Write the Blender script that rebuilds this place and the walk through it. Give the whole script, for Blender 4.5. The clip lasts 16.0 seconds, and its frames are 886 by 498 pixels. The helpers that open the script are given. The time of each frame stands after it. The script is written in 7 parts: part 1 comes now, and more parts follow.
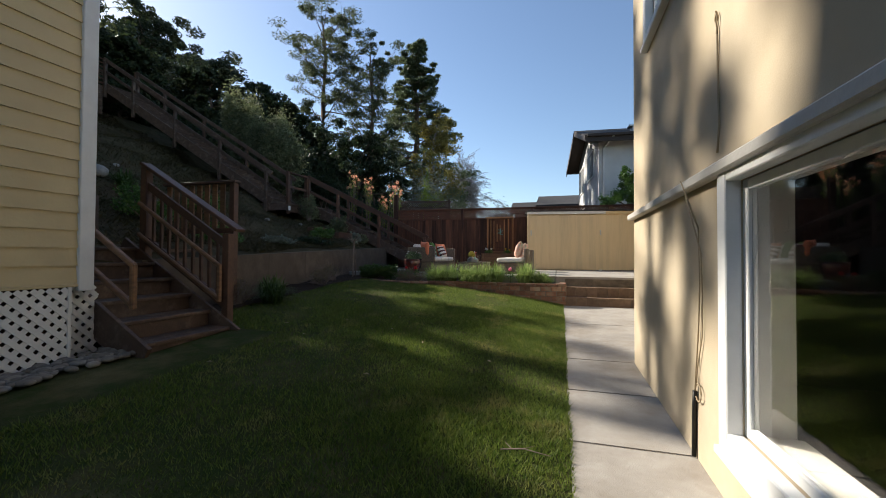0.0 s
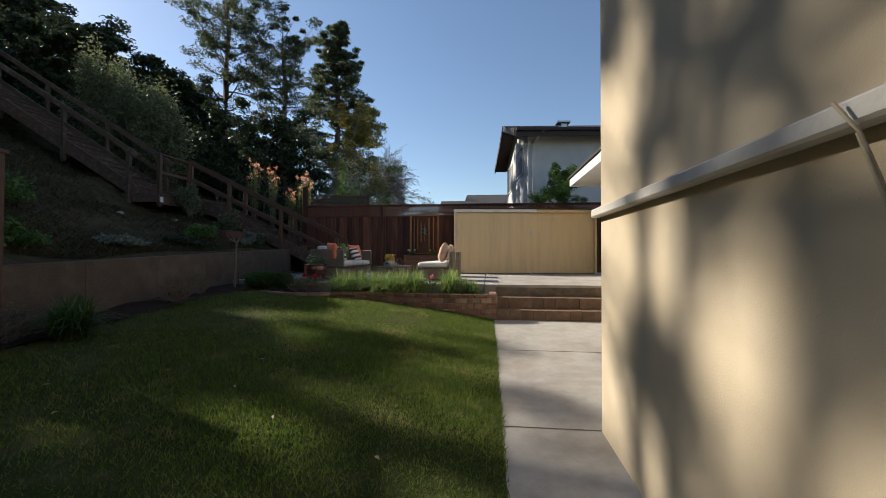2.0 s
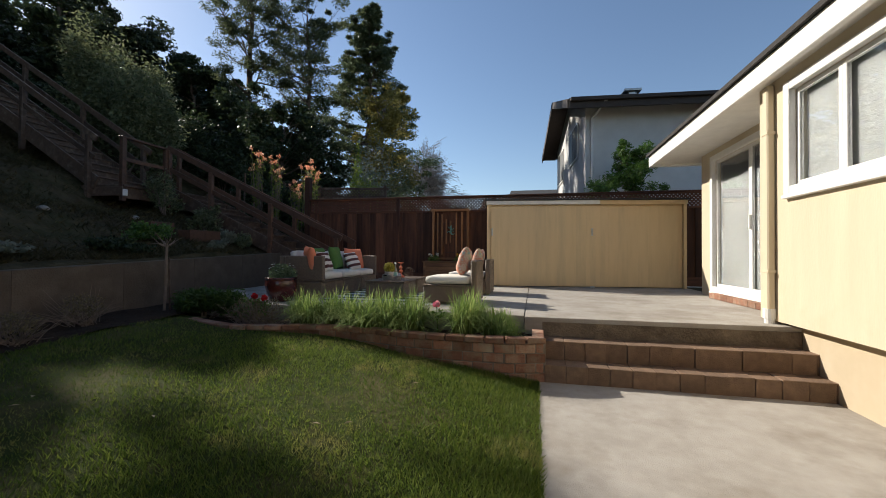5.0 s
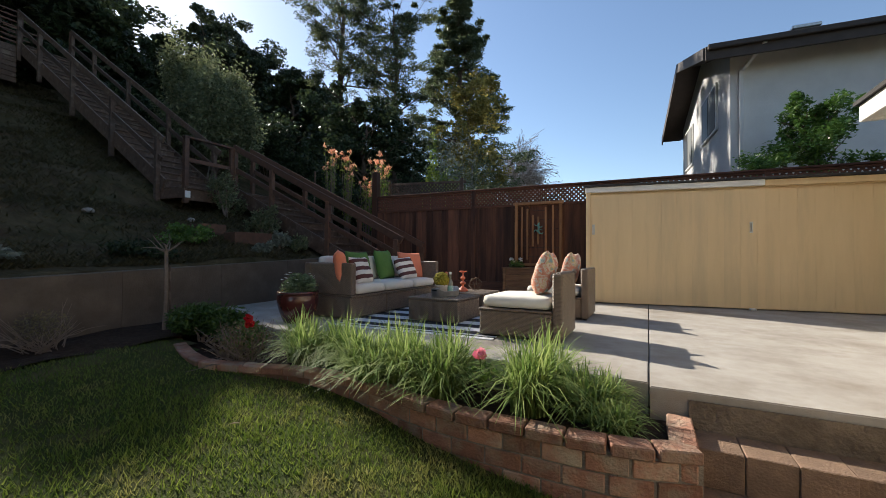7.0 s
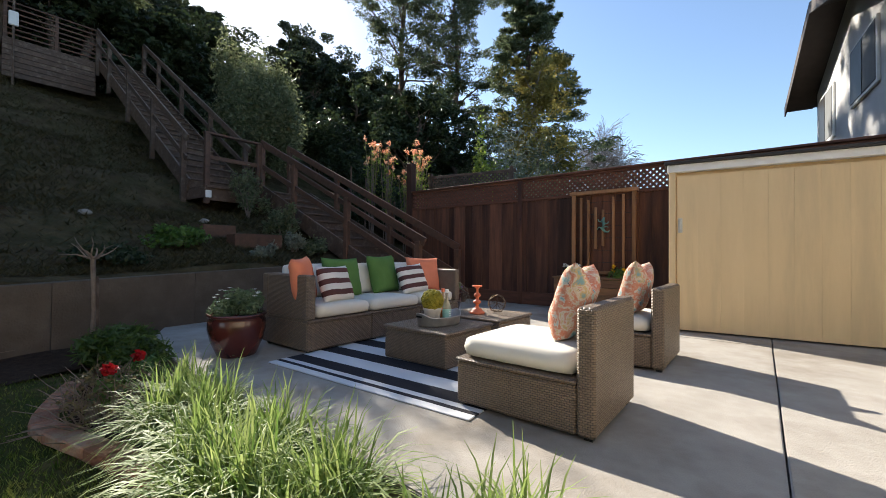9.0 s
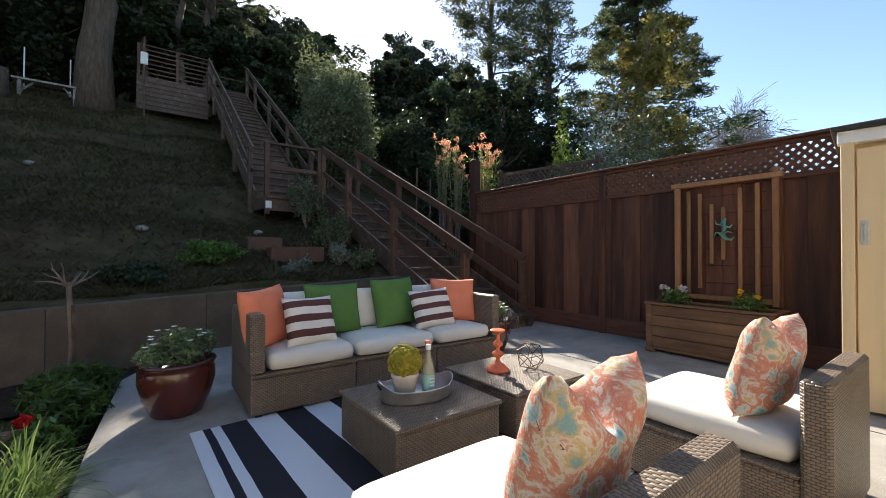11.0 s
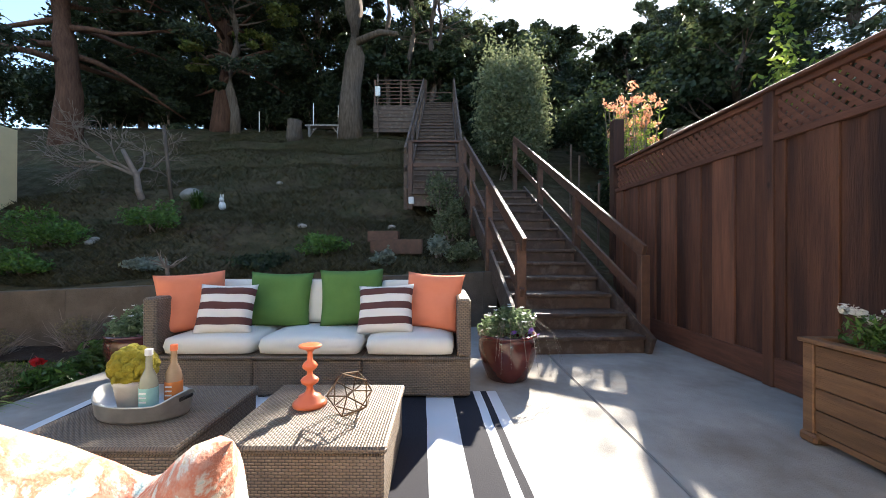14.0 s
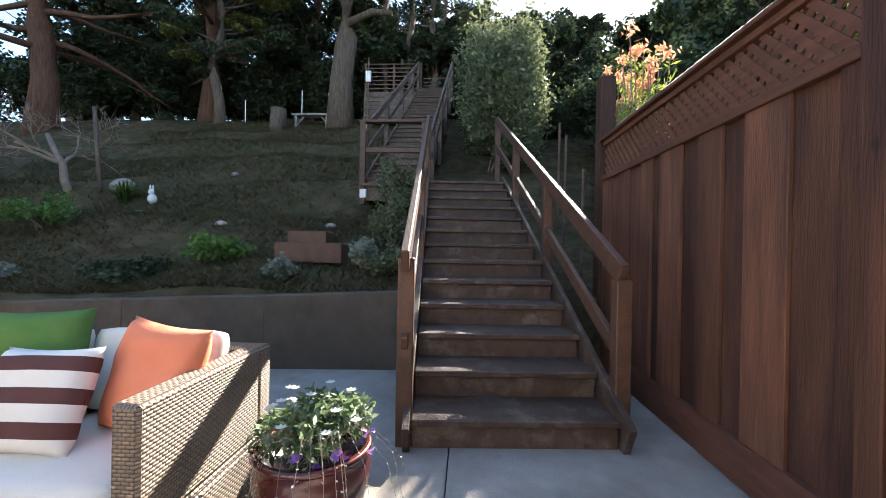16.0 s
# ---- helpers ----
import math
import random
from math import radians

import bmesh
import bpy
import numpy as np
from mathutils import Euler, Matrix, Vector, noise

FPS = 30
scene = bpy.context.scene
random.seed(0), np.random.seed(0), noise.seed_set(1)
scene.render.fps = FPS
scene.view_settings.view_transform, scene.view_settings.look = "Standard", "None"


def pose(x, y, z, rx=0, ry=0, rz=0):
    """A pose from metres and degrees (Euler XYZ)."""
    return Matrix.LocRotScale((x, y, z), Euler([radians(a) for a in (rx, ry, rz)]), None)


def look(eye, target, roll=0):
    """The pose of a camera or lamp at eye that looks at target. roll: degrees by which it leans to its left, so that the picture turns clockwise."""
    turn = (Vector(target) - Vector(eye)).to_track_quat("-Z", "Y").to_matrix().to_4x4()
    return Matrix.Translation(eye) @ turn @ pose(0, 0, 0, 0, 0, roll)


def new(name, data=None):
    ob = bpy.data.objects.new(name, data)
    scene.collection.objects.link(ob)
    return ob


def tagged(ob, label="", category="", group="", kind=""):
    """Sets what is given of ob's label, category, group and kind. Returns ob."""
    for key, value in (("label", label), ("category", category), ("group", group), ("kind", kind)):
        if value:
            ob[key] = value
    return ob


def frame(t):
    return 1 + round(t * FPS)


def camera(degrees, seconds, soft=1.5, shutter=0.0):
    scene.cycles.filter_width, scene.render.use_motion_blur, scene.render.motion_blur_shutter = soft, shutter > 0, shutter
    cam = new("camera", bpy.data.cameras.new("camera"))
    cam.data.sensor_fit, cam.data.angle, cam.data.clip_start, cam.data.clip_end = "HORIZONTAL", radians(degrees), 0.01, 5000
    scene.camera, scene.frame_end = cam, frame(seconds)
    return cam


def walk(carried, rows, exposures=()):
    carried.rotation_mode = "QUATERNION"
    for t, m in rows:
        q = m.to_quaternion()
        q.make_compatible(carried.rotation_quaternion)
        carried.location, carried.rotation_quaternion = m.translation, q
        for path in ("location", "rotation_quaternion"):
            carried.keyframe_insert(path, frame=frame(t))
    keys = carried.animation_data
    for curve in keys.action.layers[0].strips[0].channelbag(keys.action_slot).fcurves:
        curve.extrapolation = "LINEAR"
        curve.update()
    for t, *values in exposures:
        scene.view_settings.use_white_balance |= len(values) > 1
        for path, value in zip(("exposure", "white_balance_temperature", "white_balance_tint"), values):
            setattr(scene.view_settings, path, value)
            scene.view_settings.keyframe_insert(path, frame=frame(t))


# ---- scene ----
cam = camera(95.9, 16.0, 0.9)
METRES, EYE, TILT, LEAN, TURN = 14.0, 1.273, 0.0, 0.0, 15.9
PATH = [
    (0, (0.065, 0.297, 1.1), (-0.496, 2.217, 1.137), 0.3),
    (0.5, (0.037, 0.67, 1.115), (-0.382, 2.625, 1.149), 0.2),
    (1, (-0.003, 1.042, 1.149), (-0.285, 3.022, 1.184), 0.1),
    (1.5, (-0.004, 1.401, 1.213), (-0.226, 3.388, 1.242), 0.1),
    (2, (0.023, 1.858, 1.214), (-0.197, 3.845, 1.245), 0.1),
    (2.5, (0.065, 2.291, 1.22), (-0.157, 4.278, 1.251), -0.0),
    (3, (0.11, 2.74, 1.26), (-0.112, 4.727, 1.291), 0.1),
    (5.5, (0.055, 5.052, 1.378), (-0.492, 6.976, 1.404), 0.3),
    (6, (-0.008, 5.517, 1.387), (-0.661, 7.408, 1.412), 0.3),
    (6.5, (-0.022, 5.989, 1.409), (-0.78, 7.839, 1.434), 0.4),
    (7, (-0.027, 6.474, 1.432), (-0.941, 8.253, 1.464), 0.4),
    (7.5, (-0.009, 6.934, 1.444), (-1.045, 8.645, 1.483), 0.5),
    (8, (-0.035, 7.344, 1.466), (-1.135, 9.014, 1.504), 0.5),
    (10.5, (-0.248, 9.217, 1.657), (-1.773, 10.509, 1.674), 0.2),
    (11, (-0.332, 9.513, 1.721), (-1.946, 10.694, 1.743), 0.1),
    (11.5, (-0.424, 9.858, 1.757), (-2.103, 10.945, 1.784), 0.2),
    (12, (-0.45, 10.266, 1.763), (-2.192, 11.25, 1.793), 0.3),
    (12.5, (-0.451, 10.689, 1.672), (-2.314, 11.416, 1.706), 0.3),
    (13, (-0.394, 11.096, 1.61), (-2.347, 11.525, 1.64), 0.4),
    (13.5, (-0.366, 11.528, 1.618), (-2.361, 11.656, 1.638), 0.4),
    (14, (-0.445, 11.935, 1.647), (-2.445, 11.934, 1.655), 0.2),
    (14.5, (-0.697, 12.299, 1.687), (-2.697, 12.274, 1.693), 0.3),
    (15, (-1.077, 12.541, 1.698), (-3.077, 12.505, 1.708), 0.8),
    (15.5, (-1.526, 12.792, 1.732), (-3.524, 12.693, 1.729), 0.5),
    (16, (-1.975, 12.988, 1.776), (-3.971, 12.87, 1.772), 1.0),
]
EXPOSURES = [(0.0, 0.80), (1.0, 0.62), (1.5, 0.60), (3.0, 0.45), (5.5, 0.5), (7.0, 0.85), (8.0, 1.15), (10.5, 1.3), (13.0, 1.8), (16.0, 2.45)]
walk(cam, [(t, look(eye, target, roll)) for t, eye, target, roll in PATH], EXPOSURES)

# ---- world, sun, exposure ----
SUN = Vector((-0.803, 0.298, 0.516)).normalized()
world = bpy.data.worlds.new("sky")
scene.world = world
world.use_nodes = True
wn = world.node_tree.nodes
sky = wn.new("ShaderNodeTexSky")
sky.sky_type = 'NISHITA'
sky.sun_disc = False
sky.sun_elevation = math.asin(SUN.z)
sky.sun_rotation = math.atan2(SUN.x, SUN.y)
sky.air_density, sky.dust_density, sky.ozone_density = 1.0, 0.35, 2.0
wn["Background"].inputs[1].default_value = 0.10
world.node_tree.links.new(sky.outputs[0], wn["Background"].inputs[0])
sun_lamp = bpy.data.lights.new("sun", 'SUN')
sun_lamp.energy, sun_lamp.angle, sun_lamp.color = 5.0, radians(0.6), (1.0, 0.93, 0.82)
new("sun", sun_lamp).matrix_world = look((0, 0, 40), Vector((0, 0, 40)) - SUN)


# ---- materials ----
def mat(name, c1, c2=None, rough=0.7, scale=8.0, bump=0.0, bscale=60.0, metal=0.0, stretch=(1, 1, 1), rand=0.0, trans=0.0,
        dirt=None, dirt_scale=1.2, dirt_at=0.55, spec=0.4, coat=0.0, geo=False, detail=4):
    m = bpy.data.materials.new(name)
    m.use_nodes = True
    nt = m.node_tree
    N, L = nt.nodes, nt.links
    b = N["Principled BSDF"]
    b.inputs["Roughness"].default_value = rough
    b.inputs["Metallic"].default_value = metal
    b.inputs["Specular IOR Level"].default_value = spec
    b.inputs["Coat Weight"].default_value = coat
    c2 = c2 or tuple(v * 0.7 for v in c1)
    tc = N.new("ShaderNodeTexCoord")
    src = tc.outputs["Object"]
    if geo:
        g = N.new("ShaderNodeNewGeometry")
        src = g.outputs["Position"]
    mp = N.new("ShaderNodeMapping")
    mp.inputs["Scale"].default_value = stretch
    L.new(src, mp.inputs[0])
    vec = mp.outputs[0]
    oi = None
    if rand:
        oi = N.new("ShaderNodeObjectInfo")
        ad = N.new("ShaderNodeVectorMath")
        ad.operation = 'MULTIPLY_ADD'
        ad.inputs[1].default_value = (37, 53, 71)
        L.new(oi.outputs["Random"], ad.inputs[0])
        L.new(vec, ad.inputs[2])
        vec = ad.outputs[0]
    nz = N.new("ShaderNodeTexNoise")
    nz.inputs["Scale"].default_value = scale
    nz.inputs["Detail"].default_value = detail
    nz.inputs["Roughness"].default_value = 0.6
    L.new(vec, nz.inputs[0])
    mx = N.new("ShaderNodeMix")
    mx.data_type = 'RGBA'
    mx.inputs[6].default_value, mx.inputs[7].default_value = (*c1, 1), (*c2, 1)
    rp = N.new("ShaderNodeMapRange")
    rp.inputs[1].default_value, rp.inputs[2].default_value = 0.32, 0.68
    L.new(nz.outputs[0], rp.inputs[0])
    L.new(rp.outputs[0], mx.inputs[0])
    col = mx.outputs[2]
    if dirt:
        n2 = N.new("ShaderNodeTexNoise")
        n2.inputs["Scale"].default_value = dirt_scale
        n2.inputs["Detail"].default_value = 5
        n2.inputs["Roughness"].default_value = 0.65
        L.new(src if not rand else vec, n2.inputs[0])
        r2 = N.new("ShaderNodeMapRange")
        r2.inputs[1].default_value, r2.inputs[2].default_value = dirt_at - 0.1, dirt_at + 0.14
        L.new(n2.outputs[0], r2.inputs[0])
        m2 = N.new("ShaderNodeMix")
        m2.data_type = 'RGBA'
        m2.inputs[7].default_value = (*dirt, 1)
        L.new(r2.outputs[0], m2.inputs[0])
        L.new(col, m2.inputs[6])
        col = m2.outputs[2]
    if rand:
        hs = N.new("ShaderNodeHueSaturation")
        r3 = N.new("ShaderNodeMapRange")
        r3.inputs[3].default_value, r3.inputs[4].default_value = 1 - rand, 1 + rand
        L.new(oi.outputs["Random"], r3.inputs[0])
        L.new(r3.outputs[0], hs.inputs["Value"])
        L.new(col, hs.inputs["Color"])
        col = hs.outputs[0]
    L.new(col, b.inputs["Base Color"])
    if bump:
        n3 = N.new("ShaderNodeTexNoise")
        n3.inputs["Scale"].default_value = bscale
        n3.inputs["Detail"].default_value = 3
        L.new(vec, n3.inputs[0])
        bp = N.new("ShaderNodeBump")
        bp.inputs["Strength"].default_value = min(1, bump)
        bp.inputs["Distance"].default_value = 0.02 if bump <= 1 else 0.05
        L.new(n3.outputs[0], bp.inputs["Height"])
        L.new(bp.outputs[0], b.inputs["Normal"])
    if trans:
        tr = N.new("ShaderNodeBsdfTranslucent")
        L.new(col, tr.inputs[0])
        ms = N.new("ShaderNodeMixShader")
        ms.inputs[0].default_value = trans
        L.new(b.outputs[0], ms.inputs[1])
        L.new(tr.outputs[0], ms.inputs[2])
        L.new(ms.outputs[0], N["Material Output"].inputs[0])
    return m


def leaf_mat(name, c1, c2, trans=0.4, rough=0.5):
    """Leaves that vary from one to the next."""
    m = mat(name, c1, c2, rough=rough, trans=trans, scale=2.0, geo=True, spec=0.35)
    N, L = m.node_tree.nodes, m.node_tree.links
    g = N.new("ShaderNodeNewGeometry")
    mx = [n for n in N if n.bl_idname == "ShaderNodeMix"][0]
    L.new(g.outputs["Random Per Island"], mx.inputs[0])
    return m


STUCCO = mat("stucco", (0.53, 0.44, 0.315), (0.485, 0.40, 0.28), 0.9, 5, 0.10, 170, dirt=(0.46, 0.37, 0.25), dirt_scale=0.8, spec=0.2)
SIDING = mat("painted_siding", (0.66, 0.53, 0.30), (0.60, 0.475, 0.27), 0.65, 3, 0.08, 40, spec=0.3, rand=0.02)
YELLOW = mat("yellow_paint", (0.62, 0.53, 0.385), (0.57, 0.485, 0.35), 0.6, 3, 0.1, 50, stretch=(2, 2, 0.25), dirt=(0.54, 0.445, 0.305), dirt_scale=1.5, dirt_at=0.62)
SHEDP = mat("shed_paint", (0.74, 0.55, 0.31), (0.68, 0.50, 0.275), 0.6, 3, 0.1, 50, stretch=(2, 2, 0.25), dirt=(0.60, 0.45, 0.26), dirt_scale=1.5, dirt_at=0.62, rand=0.02)
WHITE = mat("white_paint", (0.80, 0.79, 0.76), (0.72, 0.71, 0.68), 0.5, 6, 0.05, 30)
GREYTRIM = mat("aged_trim_paint", (0.50, 0.47, 0.42), (0.44, 0.41, 0.36), 0.6, 7, 0.1, 40)
CONCRETE = mat("concrete", (0.40, 0.37, 0.33), (0.33, 0.30, 0.26), 0.85, 5, 0.25, 130, dirt=(0.24, 0.205, 0.165), dirt_scale=1.3, dirt_at=0.57, spec=0.25)
RAWEDGE = mat("rough_concrete", (0.24, 0.19, 0.14), (0.15, 0.12, 0.09), 0.95, 9, 0.9, 45, dirt=(0.10, 0.08, 0.06), dirt_scale=3, spec=0.2)
BRICK = mat("red_brick", (0.34, 0.17, 0.11), (0.24, 0.12, 0.08), 0.9, 14, 0.6, 70, rand=0.35, dirt=(0.33, 0.26, 0.19), dirt_scale=5, dirt_at=0.56, spec=0.2)
PAVER = mat("brown_paver", (0.25, 0.165, 0.11), (0.175, 0.115, 0.08), 0.9, 12, 0.5, 80, rand=0.13, dirt=(0.17, 0.115, 0.08), dirt_scale=5, spec=0.2)
MORTAR = mat("mortar", (0.26, 0.22, 0.18), (0.18, 0.15, 0.12), 0.95, 20, 0.6, 90, spec=0.2)
REDWOOD = mat("redwood_board", (0.150, 0.062, 0.033), (0.088, 0.037, 0.021), 0.7, 5, 0.25, 30, stretch=(4, 4, 0.35), rand=0.5, dirt=(0.05, 0.022, 0.015), dirt_scale=1.6, dirt_at=0.54, spec=0.35)
REDWOODX = mat("redwood_rail", (0.16, 0.066, 0.038), (0.095, 0.038, 0.022), 0.65, 6, 0.3, 30, stretch=(0.6, 5, 5), rand=0.2, spec=0.35)


def knots(m, scale, size):
    """Dark round knots scattered along the boards."""
    N, L = m.node_tree.nodes, m.node_tree.links
    g = N.new("ShaderNodeNewGeometry")
    mp = N.new("ShaderNodeMapping")
    mp.inputs["Scale"].default_value = (1.0, 1.0, 0.7)
    L.new(g.outputs["Position"], mp.inputs[0])
    vo = N.new("ShaderNodeTexVoronoi")
    vo.inputs["Scale"].default_value = scale
    L.new(mp.outputs[0], vo.inputs[0])
    r = N.new("ShaderNodeMapRange")
    r.inputs[1].default_value, r.inputs[2].default_value = size, size * 0.45
    L.new(vo.outputs["Distance"], r.inputs[0])
    mx = N.new("ShaderNodeMix")
    mx.data_type = 'RGBA'
    mx.inputs[7].default_value = (0.022, 0.012, 0.009, 1)
    p = N["Principled BSDF"].inputs["Base Color"]
    L.new(p.links[0].from_socket, mx.inputs[6])
    L.new(r.outputs[0], mx.inputs[0])
    L.new(mx.outputs[2], p)


knots(REDWOOD, 3.1, 0.075)
STAIRWOOD = mat("weathered_stair_wood", (0.105, 0.064, 0.043), (0.066, 0.039, 0.026), 0.6, 5, 0.3, 40, stretch=(2, 2, 2), rand=0.2, dirt=(0.20, 0.15, 0.11), dirt_scale=3, dirt_at=0.62, spec=0.4)
RAILWOOD = mat("rail_wood", (0.125, 0.06, 0.034), (0.078, 0.038, 0.023), 0.55, 6, 0.25, 40, stretch=(2, 2, 2), rand=0.2, spec=0.4)
CEDAR = mat("cedar_planter", (0.25, 0.128, 0.058), (0.135, 0.066, 0.032), 0.5, 5, 0.25, 50, stretch=(0.5, 4, 6), rand=0.2, spec=0.4)
TRELLIS = mat("trellis_wood", (0.34, 0.17, 0.075), (0.25, 0.12, 0.05), 0.6, 7, 0.2, 50, stretch=(4, 4, 0.6), rand=0.2)
RETWALL = mat("retaining_wall_block", (0.155, 0.12, 0.09), (0.10, 0.078, 0.058), 0.95, 4, 0.5, 60, rand=0.1, dirt=(0.11, 0.085, 0.065), dirt_scale=1.5, dirt_at=0.55, spec=0.2)
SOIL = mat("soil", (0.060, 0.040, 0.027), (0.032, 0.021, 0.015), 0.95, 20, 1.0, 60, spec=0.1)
TURF = mat("turf_soil", (0.036, 0.058, 0.012), (0.062, 0.062, 0.022), 0.95, 6, 0.8, 90, geo=True, spec=0.1, dirt=(0.16, 0.13, 0.065), dirt_scale=1.3, dirt_at=0.62)
HILL = mat("dry_hillside", (0.062, 0.038, 0.022), (0.042, 0.044, 0.017), 0.95, 1.2, 1.4, 9, geo=True, spec=0.1, dirt=(0.095, 0.074, 0.040), dirt_scale=3.5, dirt_at=0.52)
RATTAN_C = (0.20, 0.145, 0.10)
CREAM = mat("cream_cushion", (0.80, 0.75, 0.66), (0.75, 0.70, 0.61), 0.9, 5, 0.15, 220, spec=0.2)
ORANGE = mat("orange_fabric", (0.80, 0.26, 0.145), (0.74, 0.225, 0.12), 0.9, 6, 0.15, 220, spec=0.2)
GREEN = mat("green_fabric", (0.115, 0.225, 0.06), (0.095, 0.19, 0.05), 0.9, 6, 0.15, 220, spec=0.2)
BARK = mat("bark", (0.17, 0.13, 0.10), (0.085, 0.062, 0.048), 0.95, 5, 1.5, 14, stretch=(3, 3, 0.5), spec=0.15)
REDBARK = mat("red_bark", (0.16, 0.085, 0.06), (0.085, 0.045, 0.032), 0.95, 5, 1.5, 14, stretch=(3, 3, 0.4), spec=0.15)
PALEBARK = mat("lichen_bark", (0.40, 0.37, 0.34), (0.15, 0.125, 0.11), 0.95, 22, 0.6, 30, spec=0.2)
TWIG = mat("twig", (0.26, 0.20, 0.16), (0.17, 0.125, 0.10), 0.9, 10, 0.2, 30)
L_PINE = leaf_mat("pine_needles", (0.055, 0.075, 0.035), (0.14, 0.16, 0.078), 0.45)
L_CEDAR = leaf_mat("cedar_foliage", (0.065, 0.095, 0.048), (0.15, 0.175, 0.085), 0.45)
L_OAK = leaf_mat("dark_evergreen_leaves", (0.022, 0.040, 0.018), (0.050, 0.066, 0.026), 0.3)
L_FOREST = leaf_mat("forest_leaves", (0.022, 0.036, 0.018), (0.055, 0.068, 0.028), 0.3)
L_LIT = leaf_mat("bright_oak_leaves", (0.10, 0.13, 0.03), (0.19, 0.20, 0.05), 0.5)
L_BUSH = leaf_mat("silver_green_leaves", (0.095, 0.12, 0.055), (0.22, 0.235, 0.125), 0.45)
L_YELLOW = leaf_mat("yellow_green_leaves", (0.17, 0.165, 0.045), (0.36, 0.29, 0.08), 0.55)
L_LIME = leaf_mat("lime_leaves", (0.13, 0.20, 0.035), (0.26, 0.32, 0.06), 0.5)
L_CITRUS = leaf_mat("glossy_leaves", (0.05, 0.12, 0.024), (0.15, 0.26, 0.055), 0.35, 0.3)
L_GREY = leaf_mat("grey_green_leaves", (0.17, 0.20, 0.15), (0.30, 0.32, 0.25), 0.35)
L_STRAP = leaf_mat("strap_leaves", (0.13, 0.22, 0.045), (0.37, 0.44, 0.15), 0.45, 0.55)
L_STRAPDK = leaf_mat("dark_strap_leaves", (0.045, 0.09, 0.018), (0.10, 0.16, 0.035), 0.4, 0.35)
L_POT = leaf_mat("potted_leaves", (0.085, 0.13, 0.055), (0.22, 0.28, 0.15), 0.4)
L_BRUSH = leaf_mat("dry_brush", (0.13, 0.105, 0.055), (0.22, 0.18, 0.09), 0.35)
L_GRASS = leaf_mat("grass_blades", (0.055, 0.105, 0.011), (0.21, 0.26, 0.05), 0.45, 0.65)
L_HAY = leaf_mat("dry_hill_grass", (0.050, 0.046, 0.018), (0.125, 0.10, 0.045), 0.4)


def mottle(m, colour, scale, at, amount):
    """Dry patches of their own shape over a growing surface."""
    N, L = m.node_tree.nodes, m.node_tree.links
    g = N.new("ShaderNodeNewGeometry")
    nz = N.new("ShaderNodeTexNoise")
    nz.inputs["Scale"].default_value, nz.inputs["Detail"].default_value, nz.inputs["Roughness"].default_value = scale, 6, 0.72
    L.new(g.outputs["Position"], nz.inputs[0])
    r = N.new("ShaderNodeMapRange")
    r.inputs[1].default_value, r.inputs[2].default_value, r.inputs[4].default_value = at, at + 0.14, amount
    L.new(nz.outputs[0], r.inputs[0])
    src = N["Principled BSDF"].inputs["Base Color"].links[0].from_socket
    goals = [k.to_socket for k in src.links]
    mx = N.new("ShaderNodeMix")
    mx.data_type = 'RGBA'
    mx.inputs[7].default_value = (*colour, 1)
    L.new(r.outputs[0], mx.inputs[0])
    for q in goals:
        L.new(mx.outputs[2], q)
    L.new(src, mx.inputs[6])


mottle(L_GRASS, (0.36, 0.31, 0.12), 2.2, 0.53, 0.7)
mottle(L_GRASS, (0.035, 0.075, 0.012), 1.3, 0.53, 0.55)
P_WHITE = leaf_mat("white_petals", (0.85, 0.84, 0.80), (0.72, 0.72, 0.66), 0.35)
P_PINK = leaf_mat("coral_petals", (0.80, 0.26, 0.15), (0.88, 0.58, 0.36), 0.4)
P_RED = leaf_mat("red_petals", (0.60, 0.02, 0.02), (0.42, 0.01, 0.02), 0.3)
P_MAG = leaf_mat("pink_petals", (0.80, 0.16, 0.26), (0.88, 0.38, 0.46), 0.3)
P_YEL = leaf_mat("yellow_petals", (0.90, 0.55, 0.02), (0.80, 0.42, 0.01), 0.3)
P_PURP = leaf_mat("purple_petals", (0.20, 0.08, 0.45), (0.35, 0.18, 0.55), 0.3)
BLACK = mat("dark_metal", (0.035, 0.033, 0.03), rough=0.45, metal=0.6)
STEEL = mat("galvanised_steel", (0.62, 0.61, 0.58), (0.46, 0.45, 0.43), 0.4, 14, 0.1, 30, metal=0.85)
BRONZE = mat("bronze_wire", (0.16, 0.11, 0.07), rough=0.4, metal=0.9)
CORALP = mat("coral_lacquer", (0.80, 0.19, 0.075), (0.74, 0.17, 0.065), 0.35, 6, spec=0.5)
GLAZE = mat("oxblood_glaze", (0.105, 0.022, 0.018), (0.062, 0.014, 0.012), 0.22, 4, 0.05, 12, spec=0.6, coat=0.4)
SLATE = mat("roof_shingle", (0.055, 0.05, 0.047), (0.035, 0.032, 0.03), 0.9, 9, 0.5, 40)
BROWNFASCIA = mat("brown_fascia", (0.06, 0.045, 0.038), (0.045, 0.034, 0.028), 0.7, 6, 0.1, 30)
FARSTUCCO = mat("pale_stucco", (0.66, 0.645, 0.63), (0.60, 0.585, 0.57), 0.9, 3, 0.2, 60, spec=0.2)
PEBBLE = mat("river_pebble", (0.24, 0.21, 0.17), (0.12, 0.105, 0.09), 0.7, 9, 0.2, 30, rand=0.4)
